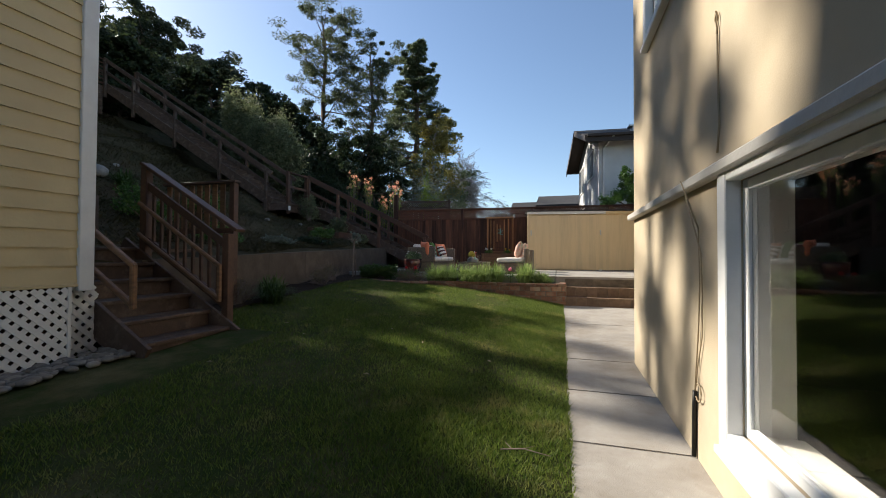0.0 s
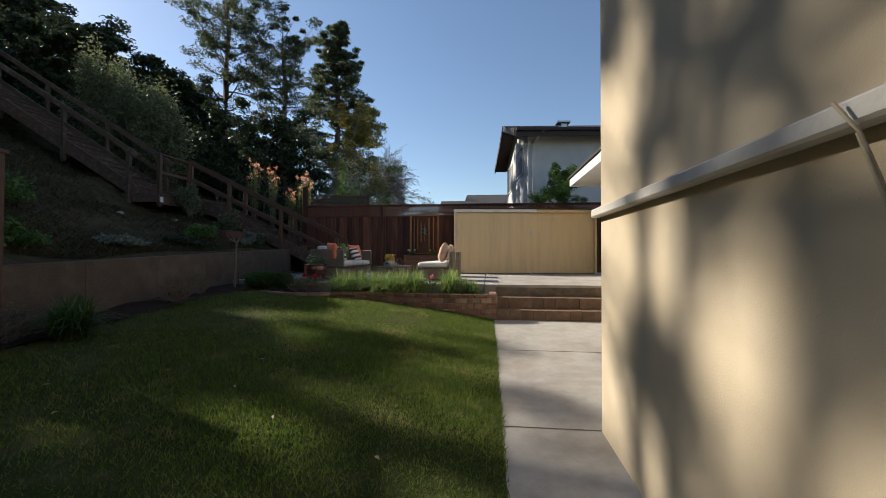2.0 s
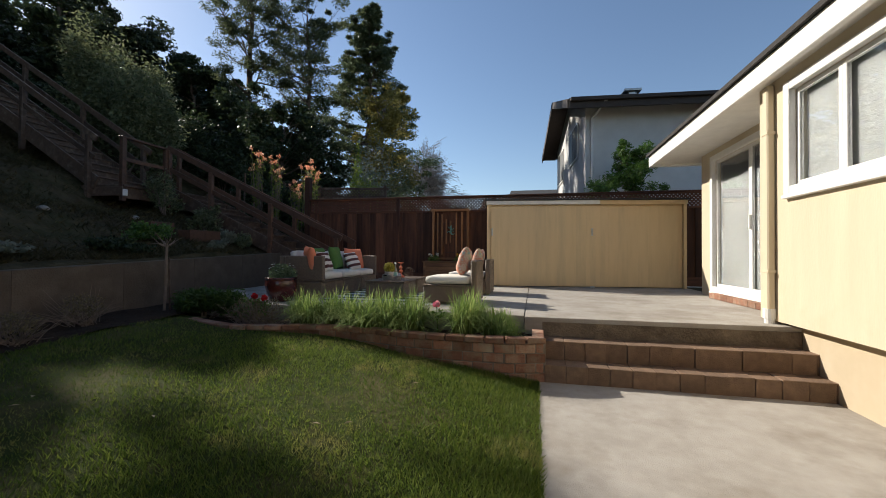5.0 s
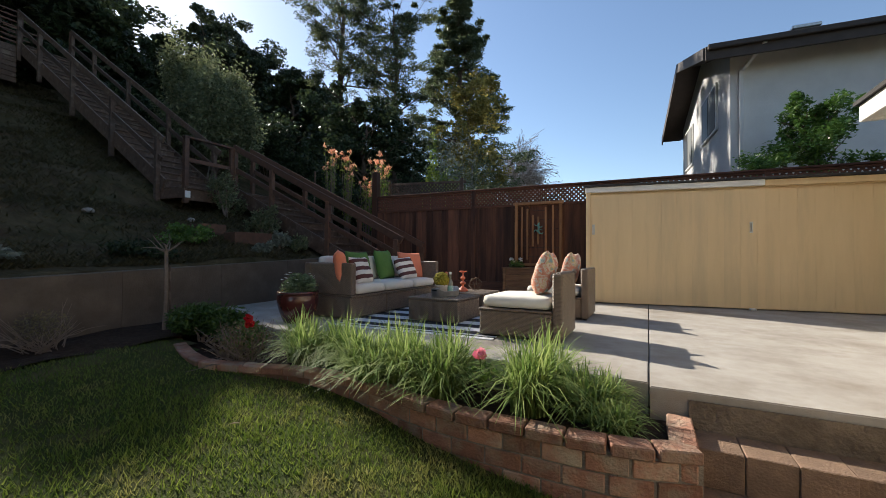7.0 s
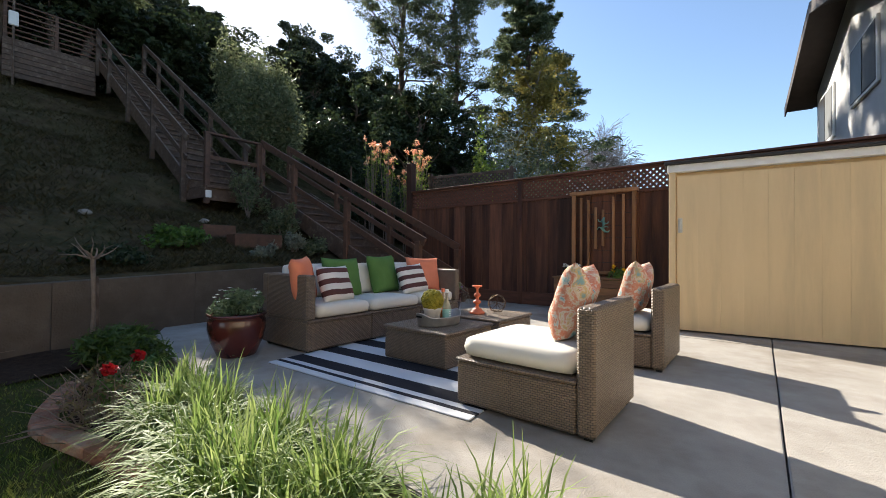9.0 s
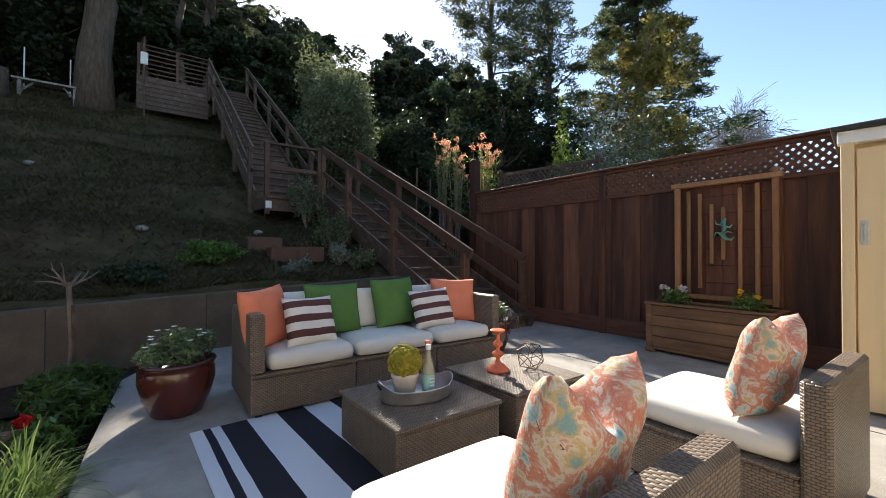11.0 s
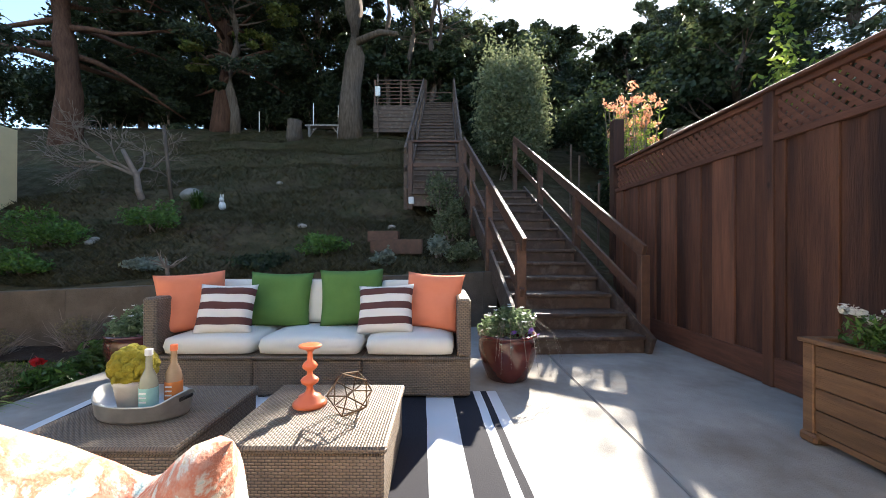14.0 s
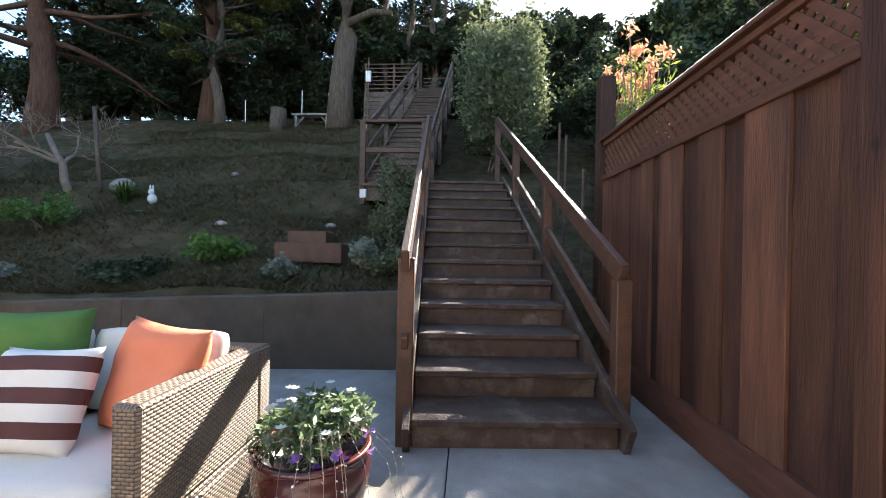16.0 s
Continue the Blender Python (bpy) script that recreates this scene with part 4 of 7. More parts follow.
tube(pv, [(BX - 0.04, 9.285, 0.48), (BX - 0.04, 9.285, 0.80)], 0.045, 14)
tube(pv, [(BX - 0.04, 9.285, 0.74), (BX - 0.04, 9.285, 0.84)], 0.055, 14)
part("pipe_end", pv, PVC, gut, "white plastic pipe end", smooth=False)
for z in (1.2, 2.6):
    part("strap", boxed(BX - 0.08, BX, 9.23, 9.34, z, z + 0.03, 0.003), YELLOW, gut)


# ---- hillside stairs ----
def flight(th, x0, y0, y1, z0, n, rise, run):
    """Open timber steps that climb towards -x: treads, risers, two stringers."""
    for k in range(n):
        x, z = x0 - k * run, z0 + (k + 1) * rise
        part("tread", boxed(x - run - 0.015, x + 0.03, y0 + 0.04, y1 - 0.04, z - 0.038, z, 0.006), STAIRWOOD, th)
        part("riser", boxed(x - 0.022, x, y0 + 0.045, y1 - 0.045, z - rise - 0.002, z - 0.039, 0.003), STAIRWOOD, th)
    for y in (y0 + 0.018, y1 - 0.018):
        part("stringer", beamed((x0 + 0.06, y, z0 + 0.02), (x0 - n * run, y, z0 + n * rise + 0.02 - 0.02), 0.04, 0.30, 0.004), STAIRWOOD, th)


RISE, RUN, NS = 0.163, 0.330, 13
ST = pose(-4.17, 13.27, 0, 0, 0, 4.3) @ pose(4.17, -13.27, 0)
hs = thing("hillside_stairs", "weathered timber stairs climbing the slope between rails", "stairs", at=ST, kind="structure")
flight(hs, -4.17, 12.66, 13.88, PATIO, NS, RISE, RUN)
LZ = PATIO + NS * RISE
XT = -4.17 - NS * RUN
part("landing", boxed(XT - 1.25, XT, 11.57, 13.90, LZ - 0.05, LZ, 0.006), STAIRWOOD, hs)
part("landing_fascia", boxed(XT - 1.2, XT - 0.02, 11.55, 11.59, LZ - 0.24, LZ - 0.05, 0.004), STAIRWOOD, hs)
SL = RISE / RUN


def railing(th, x0, x1, y, zfoot, slope, posts, top=1.03, mid=0.55, material=None, cap=True):
    """Sloping rails on posts. zfoot: the line that the treads follow at x0."""
    material = material or RAILWOOD
    z = lambda x: zfoot + (x0 - x) * slope
    for px in posts:
        part("post", boxed(px - 0.045, px + 0.045, y - 0.045, y + 0.045, z(px) - 0.45, z(px) + top - 0.04, 0.006), material, th)
    part("rail", beamed((x0 + 0.12, y - 0.0, z(x0 + 0.12) + top), (x1, y, z(x1) + top), 0.045, 0.13, 0.006), material, th)
    part("rail", beamed((x0 + 0.06, y, z(x0 + 0.06) + mid), (x1, y, z(x1) + mid), 0.04, 0.10, 0.006), material, th)


lr = thing("stair_railing", "brown timber handrail with midrail beside the stairs", "railing", at=ST, group="stair railings")
railing(lr, -4.22, XT, 12.66, PATIO + 0.04, SL, (-4.22, -5.8, -7.3, XT + 0.05))
rr = thing("stair_railing", "brown timber handrail beside the fence side of the stairs", "railing", at=ST, group="stair railings")
railing(rr, -4.40, XT - 0.9, 13.90, PATIO - 0.02, SL, (-4.30, -5.9, -7.5, XT - 0.8))
lg = thing("landing_railing", "brown timber guard rail on the stair landing", "railing")
for py in (11.28, 12.28):
    part("post", boxed(XT + 0.03, XT + 0.12, py - 0.045, py + 0.045, LZ - 0.35, LZ + 1.02, 0.006), RAILWOOD, lg)
part("rail", boxed(XT + 0.02, XT + 0.13, 11.22, 12.34, LZ + 0.98, LZ + 1.02, 0.005), RAILWOOD, lg)
part("rail", boxed(XT + 0.05, XT + 0.09, 11.24, 12.32, LZ + 0.5, LZ + 0.58, 0.005), RAILWOOD, lg)
part("kick_board", boxed(XT + 0.03, XT + 0.07, 11.24, 12.32, LZ - 0.28, LZ - 0.03, 0.005), STAIRWOOD, lg)
for py in (11.30, ):
    part("post_foot", boxed(XT + 0.02, XT + 0.13, py - 0.055, py + 0.055, LZ - 0.24, LZ - 0.10, 0.01), PVC, lg, "white painted post foot")

us = thing("upper_stairs", "long upper flight of timber stairs up the slope", "stairs", kind="structure")
UX, UN, URISE, URUN = XT - 0.55, 24, 0.196, 0.315
flight(us, UX, 11.15, 12.3, LZ, UN, URISE, URUN)
UZ = LZ + UN * URISE
UE = UX - UN * URUN
part("landing", boxed(UE - 1.5, UE, 9.1, 12.4, UZ - 0.06, UZ, 0.006), STAIRWOOD, us)
for i in range(7):
    zb = UZ - 1.1 + i * 0.149
    part("skirt_board", boxed(UE - 0.02, UE + 0.02 + 0.004 * (i % 2), 9.1, 11.1, zb, zb + 0.141, 0.006), STAIRWOOD, us)
for side, y in (("l", 11.12), ("r", 12.34)):
    g = thing("upper_railing", "weathered rail beside the upper stairs", "railing", group="upper railings")
    railing(g, UX, UE, y, LZ + 0.05, URISE / URUN, material=STAIRWOOD, posts=(UX - 0.1, UX - 2.0, UX - 4.0, UX - 6.0, UE + 0.1), top=0.98)
tg = thing("top_railing", "horizontal slat guard rail on the top landing", "railing")
for y in (9.15, 10.2, 11.2, 12.35):
    part("post", boxed(UE - 0.1, UE - 0.02, y - 0.04, y + 0.04, UZ - 0.05, UZ + 1.05, 0.005), RAILWOOD, tg)
for k in range(7):
    part("slat", boxed(UE - 0.045, UE - 0.015, 9.12, 11.2, UZ + 0.10 + 0.15 * k, UZ + 0.14 + 0.15 * k, 0.003), RAILWOOD, tg)
    part("slat", boxed(UE - 1.3, UE - 1.27, 11.15, 12.4, UZ + 0.10 + 0.15 * k, UZ + 0.14 + 0.15 * k, 0.003), RAILWOOD, tg)

# ---- yellow cottage and its deck stairs ----
CX = -4.02
COT = pose(0.05, 0.25, -0.12)
cot = thing("cottage", "yellow clapboard cottage corner with white corner board", "house", at=COT, kind="structure")
part("wall", boxed(-9.0, CX - 0.03, -5.0, 2.60, 0.96, 4.3), SIDING, cot)
zc = 0.97
while zc < 4.2:
    bm = bmesh.new()
    vs = [bm.verts.new(p) for p in ((CX, -3.0, zc), (CX, 2.5, zc), (CX - 0.018, 2.5, zc + 0.155), (CX - 0.018, -3.0, zc + 0.155),
                                    (CX - 0.03, -3.0, zc), (CX - 0.03, 2.5, zc), (CX - 0.03, 2.5, zc + 0.155), (CX - 0.03, -3.0, zc + 0.155))]
    for f in ((0, 1, 2, 3), (4, 7, 6, 5), (0, 4, 5, 1), (2, 6, 7, 3), (1, 5, 6, 2), (0, 3, 7, 4)):
        bm.faces.new([vs[i] for i in f])
    part("clapboard", bm, SIDING, cot)
    zc += 0.153
part("corner_board", boxed(CX - 0.03, CX + 0.02, 2.5, 2.62, 0.90, 4.3, 0.005), WHITE, cot, "white corner board")
part("corner_board", boxed(CX - 0.14, CX - 0.03, 2.60, 2.635, 0.90, 4.3, 0.005), WHITE, cot, "white corner board")
part("water_table", boxed(CX - 0.03, CX + 0.012, -3.0, 2.5, 0.94, 0.968, 0.004), SIDING, cot)
m90 = pose(CX + 0.0, 0, 0, 0, 0, 90)
sk = thing("lattice_skirt", "white diagonal lattice skirting below the cottage", "lattice", at=COT, kind="structure")
part("lattice_panel", lattice(bmesh.new(), -1.0, 2.44, 0.24, 0.93, 0, 0.102, 0.042, 0.007), WHITE, sk, m=m90)
part("frame_rail", boxed(CX - 0.012, CX + 0.018, -1.0, 2.46, 0.20, 0.25, 0.004), WHITE, sk)
part("frame_rail", boxed(CX - 0.013, CX + 0.010, 2.43, 2.46, 0.25, 0.94, 0.004), WHITE, sk)
part("lattice_panel", lattice(bmesh.new(), 2.50, 2.72, 0.24, 0.93, 0.10, 0.102, 0.042, 0.007), WHITE, sk, m=m90)
# solid soil-coloured block stands in for the shade under the cottage
tagged(part("crawl_space_shade", boxed(-8.5, CX - 0.25, -4.5, 2.45, -0.1, 0.95), SOIL, m=COT), "dark solid block in place of the crawl space shade behind the lattice", "wall", kind="structure")

dk = thing("deck_stairs", "dark timber stairs up to the cottage deck", "stairs", at=COT)
flight(dk, -3.58, 2.70, 3.76, 0.24, 6, 0.178, 0.285)
DZ = 0.24 + 6 * 0.178
part("deck", boxed(-8.0, -3.58 - 6 * 0.285, 2.66, 4.95, DZ - 0.05, DZ, 0.005), STAIRWOOD, dk)
part("deck_fascia", boxed(-8.0, -5.31, 4.91, 4.95, DZ - 0.3, DZ - 0.05, 0.005), STAIRWOOD, dk)
pad = slab("step_pad", [(-3.05, 2.50), (-3.12, 3.80), (-3.62, 3.82), (-3.62, 2.55)], 0.275, 0.1, CONCRETE, None)
pad.matrix_basis = COT
tagged(pad, "small worn concrete pad below the deck stairs", "paving", kind="structure")
dr = thing("deck_railing", "redwood stair balustrade with handrail", "railing", at=COT)
part("post", boxed(-3.72, -3.63, 3.75, 3.84, 0.24, 1.47, 0.006), RAILWOOD, dr)
part("post", boxed(-5.0, -4.9, 3.75, 3.84, 0.6, 2.32, 0.006), RAILWOOD, dr)
part("cap_rail", beamed((-3.50, 3.795, 1.50), (-4.98, 3.795, 2.36), 0.14, 0.04, 0.006), RAILWOOD, dr, "weathered grey cap rail")
part("lower_rail", beamed((-3.66, 3.795, 0.62), (-4.95, 3.795, 1.42), 0.04, 0.09, 0.005), RAILWOOD, dr)
part("upper_rail", beamed((-3.66, 3.795, 1.32), (-4.95, 3.795, 2.10), 0.04, 0.09, 0.005), RAILWOOD, dr)
for k in range(9):
    x = -3.82 - 0.125 * k
    z = 0.66 + (-3.66 - x) * 0.62
    part("baluster", boxed(x - 0.018, x + 0.018, 3.78, 3.812, z, z + 0.70, 0.004), RAILWOOD, dr)
part("grip_rail", beamed((-3.70, 3.70, 1.10), (-4.95, 3.70, 1.86), 0.045, 0.045, 0.01), CEDAR, dr, "orange-brown grip rail")
part("grip_rail", beamed((-3.70, 3.70, 0.72), (-4.95, 3.70, 1.48), 0.045, 0.045, 0.01), CEDAR, dr, "orange-brown grip rail")
part("grip_end", beamed((-3.70, 3.70, 0.69), (-3.70, 3.70, 1.12), 0.045, 0.045, 0.008), CEDAR, dr)
hr = thing("wall_handrail", "orange-brown return handrail beside the cottage", "railing", at=COT)
part("rail", beamed((-3.66, 2.72, 1.12), (-4.4, 2.72, 1.58), 0.05, 0.05, 0.01), CEDAR, hr)
part("rail", beamed((-3.66, 2.72, 0.76), (-4.4, 2.72, 1.22), 0.05, 0.05, 0.01), CEDAR, hr)
part("end", beamed((-3.665, 2.72, 0.73), (-3.665, 2.72, 1.14), 0.05, 0.05, 0.01), CEDAR, hr)
dg = thing("deck_guard", "sunlit slatted guard on the cottage deck", "railing", at=COT)
part("post", boxed(-4.72, -4.63, 4.86, 4.95, 0.5, 2.34, 0.006), RAILWOOD, dg)
part("rail", boxed(-6.0, -4.6, 4.84, 4.96, 2.30, 2.34, 0.005), RAILWOOD, dg)
part("rail", boxed(-6.0, -4.7, 4.89, 4.93, 1.55, 1.63, 0.005), RAILWOOD, dg)
for k in range(8):
    part("slat", boxed(-4.92 - 0.15 * k, -4.83 - 0.15 * k, 4.89, 4.915, 1.6, 2.3, 0.004), CEDAR, dg)
for k in range(7):
    part("slat", boxed(-6.3, -6.28, 2.8 + 0.2 * k, 2.92 + 0.2 * k, DZ, DZ + 0.75, 0.004), STAIRWOOD, dg)

# pebbles below the lattice
random.seed(5)
peb = []
for k in range(4):
    pm = bpy.data.meshes.new("pebble")
    b = bmesh.new()
    bmesh.ops.create_icosphere(b, subdivisions=2, radius=0.032, matrix=Matrix.Diagonal((1.3, 0.9 + 0.1 * k, 0.62, 1)))
    for v in b.verts:
        v.co *= 1 + 0.18 * noise.noise(v.co * 28 + Vector((k * 9, 0, 0)))
    b.to_mesh(pm)
    b.free()
    pm.materials.append(PEBBLE)
    pm.polygons.foreach_set("use_smooth", [True] * len(pm.polygons))
    peb.append(pm)
pb = thing("pebble_strip", "grey and brown river pebbles below the lattice", "pebbles", kind="structure")
for k in range(290):
    y = random.uniform(1.2, 3.0)
    x = random.uniform(-3.95, -3.57)
    s = random.uniform(0.7, 1.5)
    link("pebble", random.choice(peb), None, pb, m=pose(x, y, float(lawn_z(x, y)) + 0.035, 0, 0, random.uniform(0, 360)) @ Matrix.Scale(s, 4))

# ---- houses beyond the fence ----
def far_house(name, label, x0, x1, y0, y1, zw, zb, over, material=FARSTUCCO):
    """A plain gabled house; the ridge runs along x."""
    h = thing(name, label, "house")
    part("wall", boxed(x0, x1, y0, y1, 0.3, zw), material, h)
    ym = (y0 + y1) / 2
    for sgn, ya in ((-1, y0 - over), (1, y1 + over)):
        bm = bmesh.new()
        a = [(x0 - over, ya, zw - 0.05), (x1 + over, ya, zw - 0.05), (x1 + over, ym, zb), (x0 - over, ym, zb)]
        lo = [bm.verts.new(p) for p in a]
        hi = [bm.verts.new((p[0], p[1], p[2] + 0.16)) for p in a]
        bm.faces.new(lo[::-1])
        bm.faces.new(hi)
        for k in range(4):
            bm.faces.new((lo[k], lo[(k + 1) % 4], hi[(k + 1) % 4], hi[k]))
        bmesh.ops.recalc_face_normals(bm, faces=bm.faces)
        part("roof", bm, SLATE, h, "dark shingle roof slope")
    for x in (x0 + 0.02, x1 - 0.02):
        g = bmesh.new()
        vs = [g.verts.new(p) for p in ((x, y0, zw - 0.02), (x, y1, zw - 0.02), (x, ym, zb - 0.02))]
        g.faces.new(vs)
        part("gable", g, material, h)
    return h


nb = thing("neighbour_house", "pale stucco house with a dark gabled roof", "house", at=pose(1.5, 16.6, 0, 0, 0, 4.8))
NE, ND, NR = 5.72, 5.6, 0.98
part("wall", boxed(0, 11, 0, ND, 0.3, NE), FARSTUCCO, nb)
gw = bmesh.new()
vs = [[gw.verts.new((x, y, z)) for y, z in ((0, NE), (ND, NE), (ND / 2, NE + NR))] for x in (0.0, 11.0)]
gw.faces.new(vs[0][::-1])
gw.faces.new(vs[1])
for k in range(3):
    gw.faces.new((vs[0][k], vs[0][(k + 1) % 3], vs[1][(k + 1) % 3], vs[1][k]))
bmesh.ops.recalc_face_normals(gw, faces=gw.faces)
part("gable", gw, FARSTUCCO, nb)
NS = NR / (ND / 2)


def slab(x0, x1, y0, y1, drop, thick):
    """A sloping slab along x, from the eave at y0 up to the ridge at y1."""
    bm = bmesh.new()
    za, zb = NE - 0.55 * NS + 0.02 - drop, NE + NR + 0.02 - drop
    q = [[bm.verts.new((x, y, z)) for y, z in ((y0, za), (y1, zb), (y1, zb + thick), (y0, za + thick))] for x in (x0, x1)]
    bm.faces.new(q[0][::-1])
    bm.faces.new(q[1])
    for k in range(4):
        bm.faces.new((q[0][k], q[0][(k + 1) % 4], q[1][(k + 1) % 4], q[1][k]))
    bmesh.ops.recalc_face_normals(bm, faces=bm.faces)
    return bm


for e, r in ((-0.55, ND / 2), (ND + 0.55, ND / 2)):
    sl = part("roof", slab(-0.55, 11.5, e, r, 0, 0.12), SLATE, nb, "dark shingle roof slope")
    part("barge_board", slab(-0.585, -0.552, e, r, 0.13, 0.24), BROWNFASCIA, sl)
    part("soffit", slab(-0.55, 0.0, e, r, 0.025, 0.022), BROWNFASCIA, sl)
part("fascia", boxed(-0.55, 11.5, -0.60, -0.555, NE - 0.34, NE - 0.06, 0.004), BROWNFASCIA, nb)
part("gutter", boxed(-0.52, 11.5, -0.69, -0.605, NE - 0.16, NE - 0.05, 0.015), BROWNFASCIA, nb)
for y0, y1, z0, z1 in ((1.05, 2.45, 4.45, 5.45), (3.85, 5.15, 4.25, 5.35)):
    w = part("window", boxed(-0.045, 0.0, y0 - 0.06, y1 + 0.06, z0 - 0.06, z1 + 0.06, 0.01), WHITE, nb)
    part("pane", boxed(-0.055, -0.046, y0, (y0 + y1) / 2 - 0.02, z0, z1), BLIND, w)
    part("pane", boxed(-0.055, -0.046, (y0 + y1) / 2 + 0.02, y1, z0, z1), BLACK, w)
part("downspout", boxed(0.14, 0.22, -0.08, 0.0, 0.5, NE - 0.42, 0.01), FARSTUCCO, nb)
part("elbow", beamed((0.18, -0.04, NE - 0.44), (0.42, -0.62, NE - 0.14), 0.07, 0.06), FARSTUCCO, nb)
part("roof_vent", boxed(1.30, 1.54, 0.45, 0.7, NE + 0.2, NE + 0.46, 0.02), STEEL, nb)
part("vent_cap", boxed(1.18, 1.66, 0.38, 0.77, NE + 0.46, NE + 0.53, 0.01), STEEL, nb)
far_house("far_house", "white house with a grey roof far behind", -1.2, 6, 34, 42, 5.2, 6.5, 0.6)
far_house("far_house", "distant house with a red-brown gable", -4.9, -1.9, 47, 53, 6.0, 7.6, 0.6)


# ---- patio furniture ----
def cushion(name, sx, sy, sz, material, parent=None, m=None, puff=0.35, label=""):
    """A soft box cushion with rounded edges and a swelled top; base at z = 0."""
    bm = bmesh.new()
    N = 12
    def shape(u, v, w):
        e = 0.10
        fu, fv, fw = (1 - abs(u) ** 8 * 0.05), (1 - abs(v) ** 8 * 0.05), 1
        bulge = (1 - u * u) * (1 - v * v)
        z = w * (0.5 - 0.12 * max(abs(u), abs(v)) ** 6) + (0.5 if w > 0 else 0.5) + (puff * 0.35 * bulge if w > 0 else 0)
        r = 1 - 0.06 * (max(0, abs(w) - 0.4) / 0.6) ** 2
        wr = 0.012 * noise.noise(Vector((u * 2.3 + sx * 7, v * 2.1, w + sy * 5)))
        return ((u * fv * r + wr) * sx / 2, (v * fu * r + wr) * sy / 2, (z + wr) * sz)
    grid = {}
    for side in (1, -1):
        for i in range(N + 1):
            for j in range(N + 1):
                grid[side, i, j] = bm.verts.new(shape(2 * i / N - 1, 2 * j / N - 1, side))
        for i in range(N):
            for j in range(N):
                q = [grid[side, i, j], grid[side, i + 1, j], grid[side, i + 1, j + 1], grid[side, i, j + 1]]
                bm.faces.new(q if side > 0 else q[::-1])
    rim = [(i, 0) for i in range(N)] + [(N, j) for j in range(N)] + [(i, N) for i in range(N, 0, -1)] + [(0, j) for j in range(N, 0, -1)]
    mid = []
    for i, j in rim:
        a, b = grid[1, i, j].co, grid[-1, i, j].co
        c = (a + b) / 2
        mid.append(bm.verts.new((c.x * 1.035, c.y * 1.035, c.z)))
    for k in range(len(rim)):
        a, b = rim[k], rim[(k + 1) % len(rim)]
        n = (k + 1) % len(rim)
        bm.faces.new((grid[-1, a[0], a[1]], grid[-1, b[0], b[1]], mid[n], mid[k]))
        bm.faces.new((mid[k], mid[n], grid[1, b[0], b[1]], grid[1, a[0], a[1]]))
    return part(name, bm, material, parent, label, smooth=True, m=m)


def pillow(label, material, w, h, t, m, dent=0.0, group="sofa pillows"):
    """A throw pillow, upright in x and z, with pinched corners; base at z = 0."""
    bm = bmesh.new()
    N = 18
    G = {}
    seed = random.random() * 40
    for side in (1, -1):
        for i in range(N + 1):
            for j in range(N + 1):
                u, v = 2 * i / N - 1, 2 * j / N - 1
                if side < 0 and (i in (0, N) or j in (0, N)):
                    G[side, i, j] = G[1, i, j]
                    continue
                th = ((1 - u ** 4) * (1 - v ** 4)) ** 0.55
                pin = 1 - 0.075 * (1 - v * v) * abs(u) ** 3
                pin2 = 1 - 0.075 * (1 - u * u) * abs(v) ** 3
                z = v * h / 2 * pin2
                if dent and v > 0:
                    z -= dent * h * (max(0, 1 - abs(u) * 1.25)) ** 1.2 * v * v
                wr = 0.02 * noise.noise(Vector((u * 1.7 + seed, v * 1.7, side * 3)))
                G[side, i, j] = bm.verts.new((u * w / 2 * pin, side * (t / 2 * th) + wr * th * 0.8, z + h / 2))
        for i in range(N):
            for j in range(N):
                q = [G[side, i, j], G[side, i + 1, j], G[side, i + 1, j + 1], G[side, i, j + 1]]
                bm.faces.new(q if side < 0 else q[::-1])
    ob = part("throw_pillow", bm, material, None, smooth=True, m=m)
    return tagged(ob, label, "pillow", group=group)


STRIPE = stripes("brown_white_stripe", 2, [0, 0.055, 0.105, 0.16, 0.21, 0.265, 0.315, 0.40], (0.78, 0.74, 0.68), (0.115, 0.05, 0.045), wave=0.006)
RUGM = stripes("black_white_rug", 1, [0, 0.07, 0.108, 0.153, 0.295, 0.47, 0.64, 0.83, 1.02, 1.205, 1.395, 1.58, 1.77, 1.96, 2.13, 2.305, 2.447, 2.492, 2.53, 2.60],
               (0.70, 0.70, 0.71), (0.028, 0.027, 0.033), 320, wave=0.012)

rug = bmesh.new()
box(rug, -0.89, 0.89, 0, 2.60, 0.0, 0.008, 0.003)
tagged(part("outdoor_rug", rug, RUGM, m=pose(-2.13, 9.745, PATIO + 0.001, 0, 0, 3.0)), "black and white striped outdoor rug on the patio", "rug")

sofa = thing("sofa", "brown wicker three-seat sofa with cream cushions", "sofa", at=pose(-3.735, 10.015, PATIO))
for k in range(3):
    y0, y1 = k * 0.70, k * 0.70 + 0.697
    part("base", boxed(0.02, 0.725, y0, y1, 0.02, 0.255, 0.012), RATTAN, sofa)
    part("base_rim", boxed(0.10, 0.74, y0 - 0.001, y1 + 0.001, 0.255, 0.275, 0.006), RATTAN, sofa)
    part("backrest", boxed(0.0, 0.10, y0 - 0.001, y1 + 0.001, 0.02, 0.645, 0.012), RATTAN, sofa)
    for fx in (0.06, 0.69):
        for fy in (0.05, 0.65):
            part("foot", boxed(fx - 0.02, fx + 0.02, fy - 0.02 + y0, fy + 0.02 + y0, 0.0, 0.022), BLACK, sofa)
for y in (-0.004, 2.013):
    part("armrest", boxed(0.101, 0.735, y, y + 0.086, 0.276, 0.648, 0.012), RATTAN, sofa)
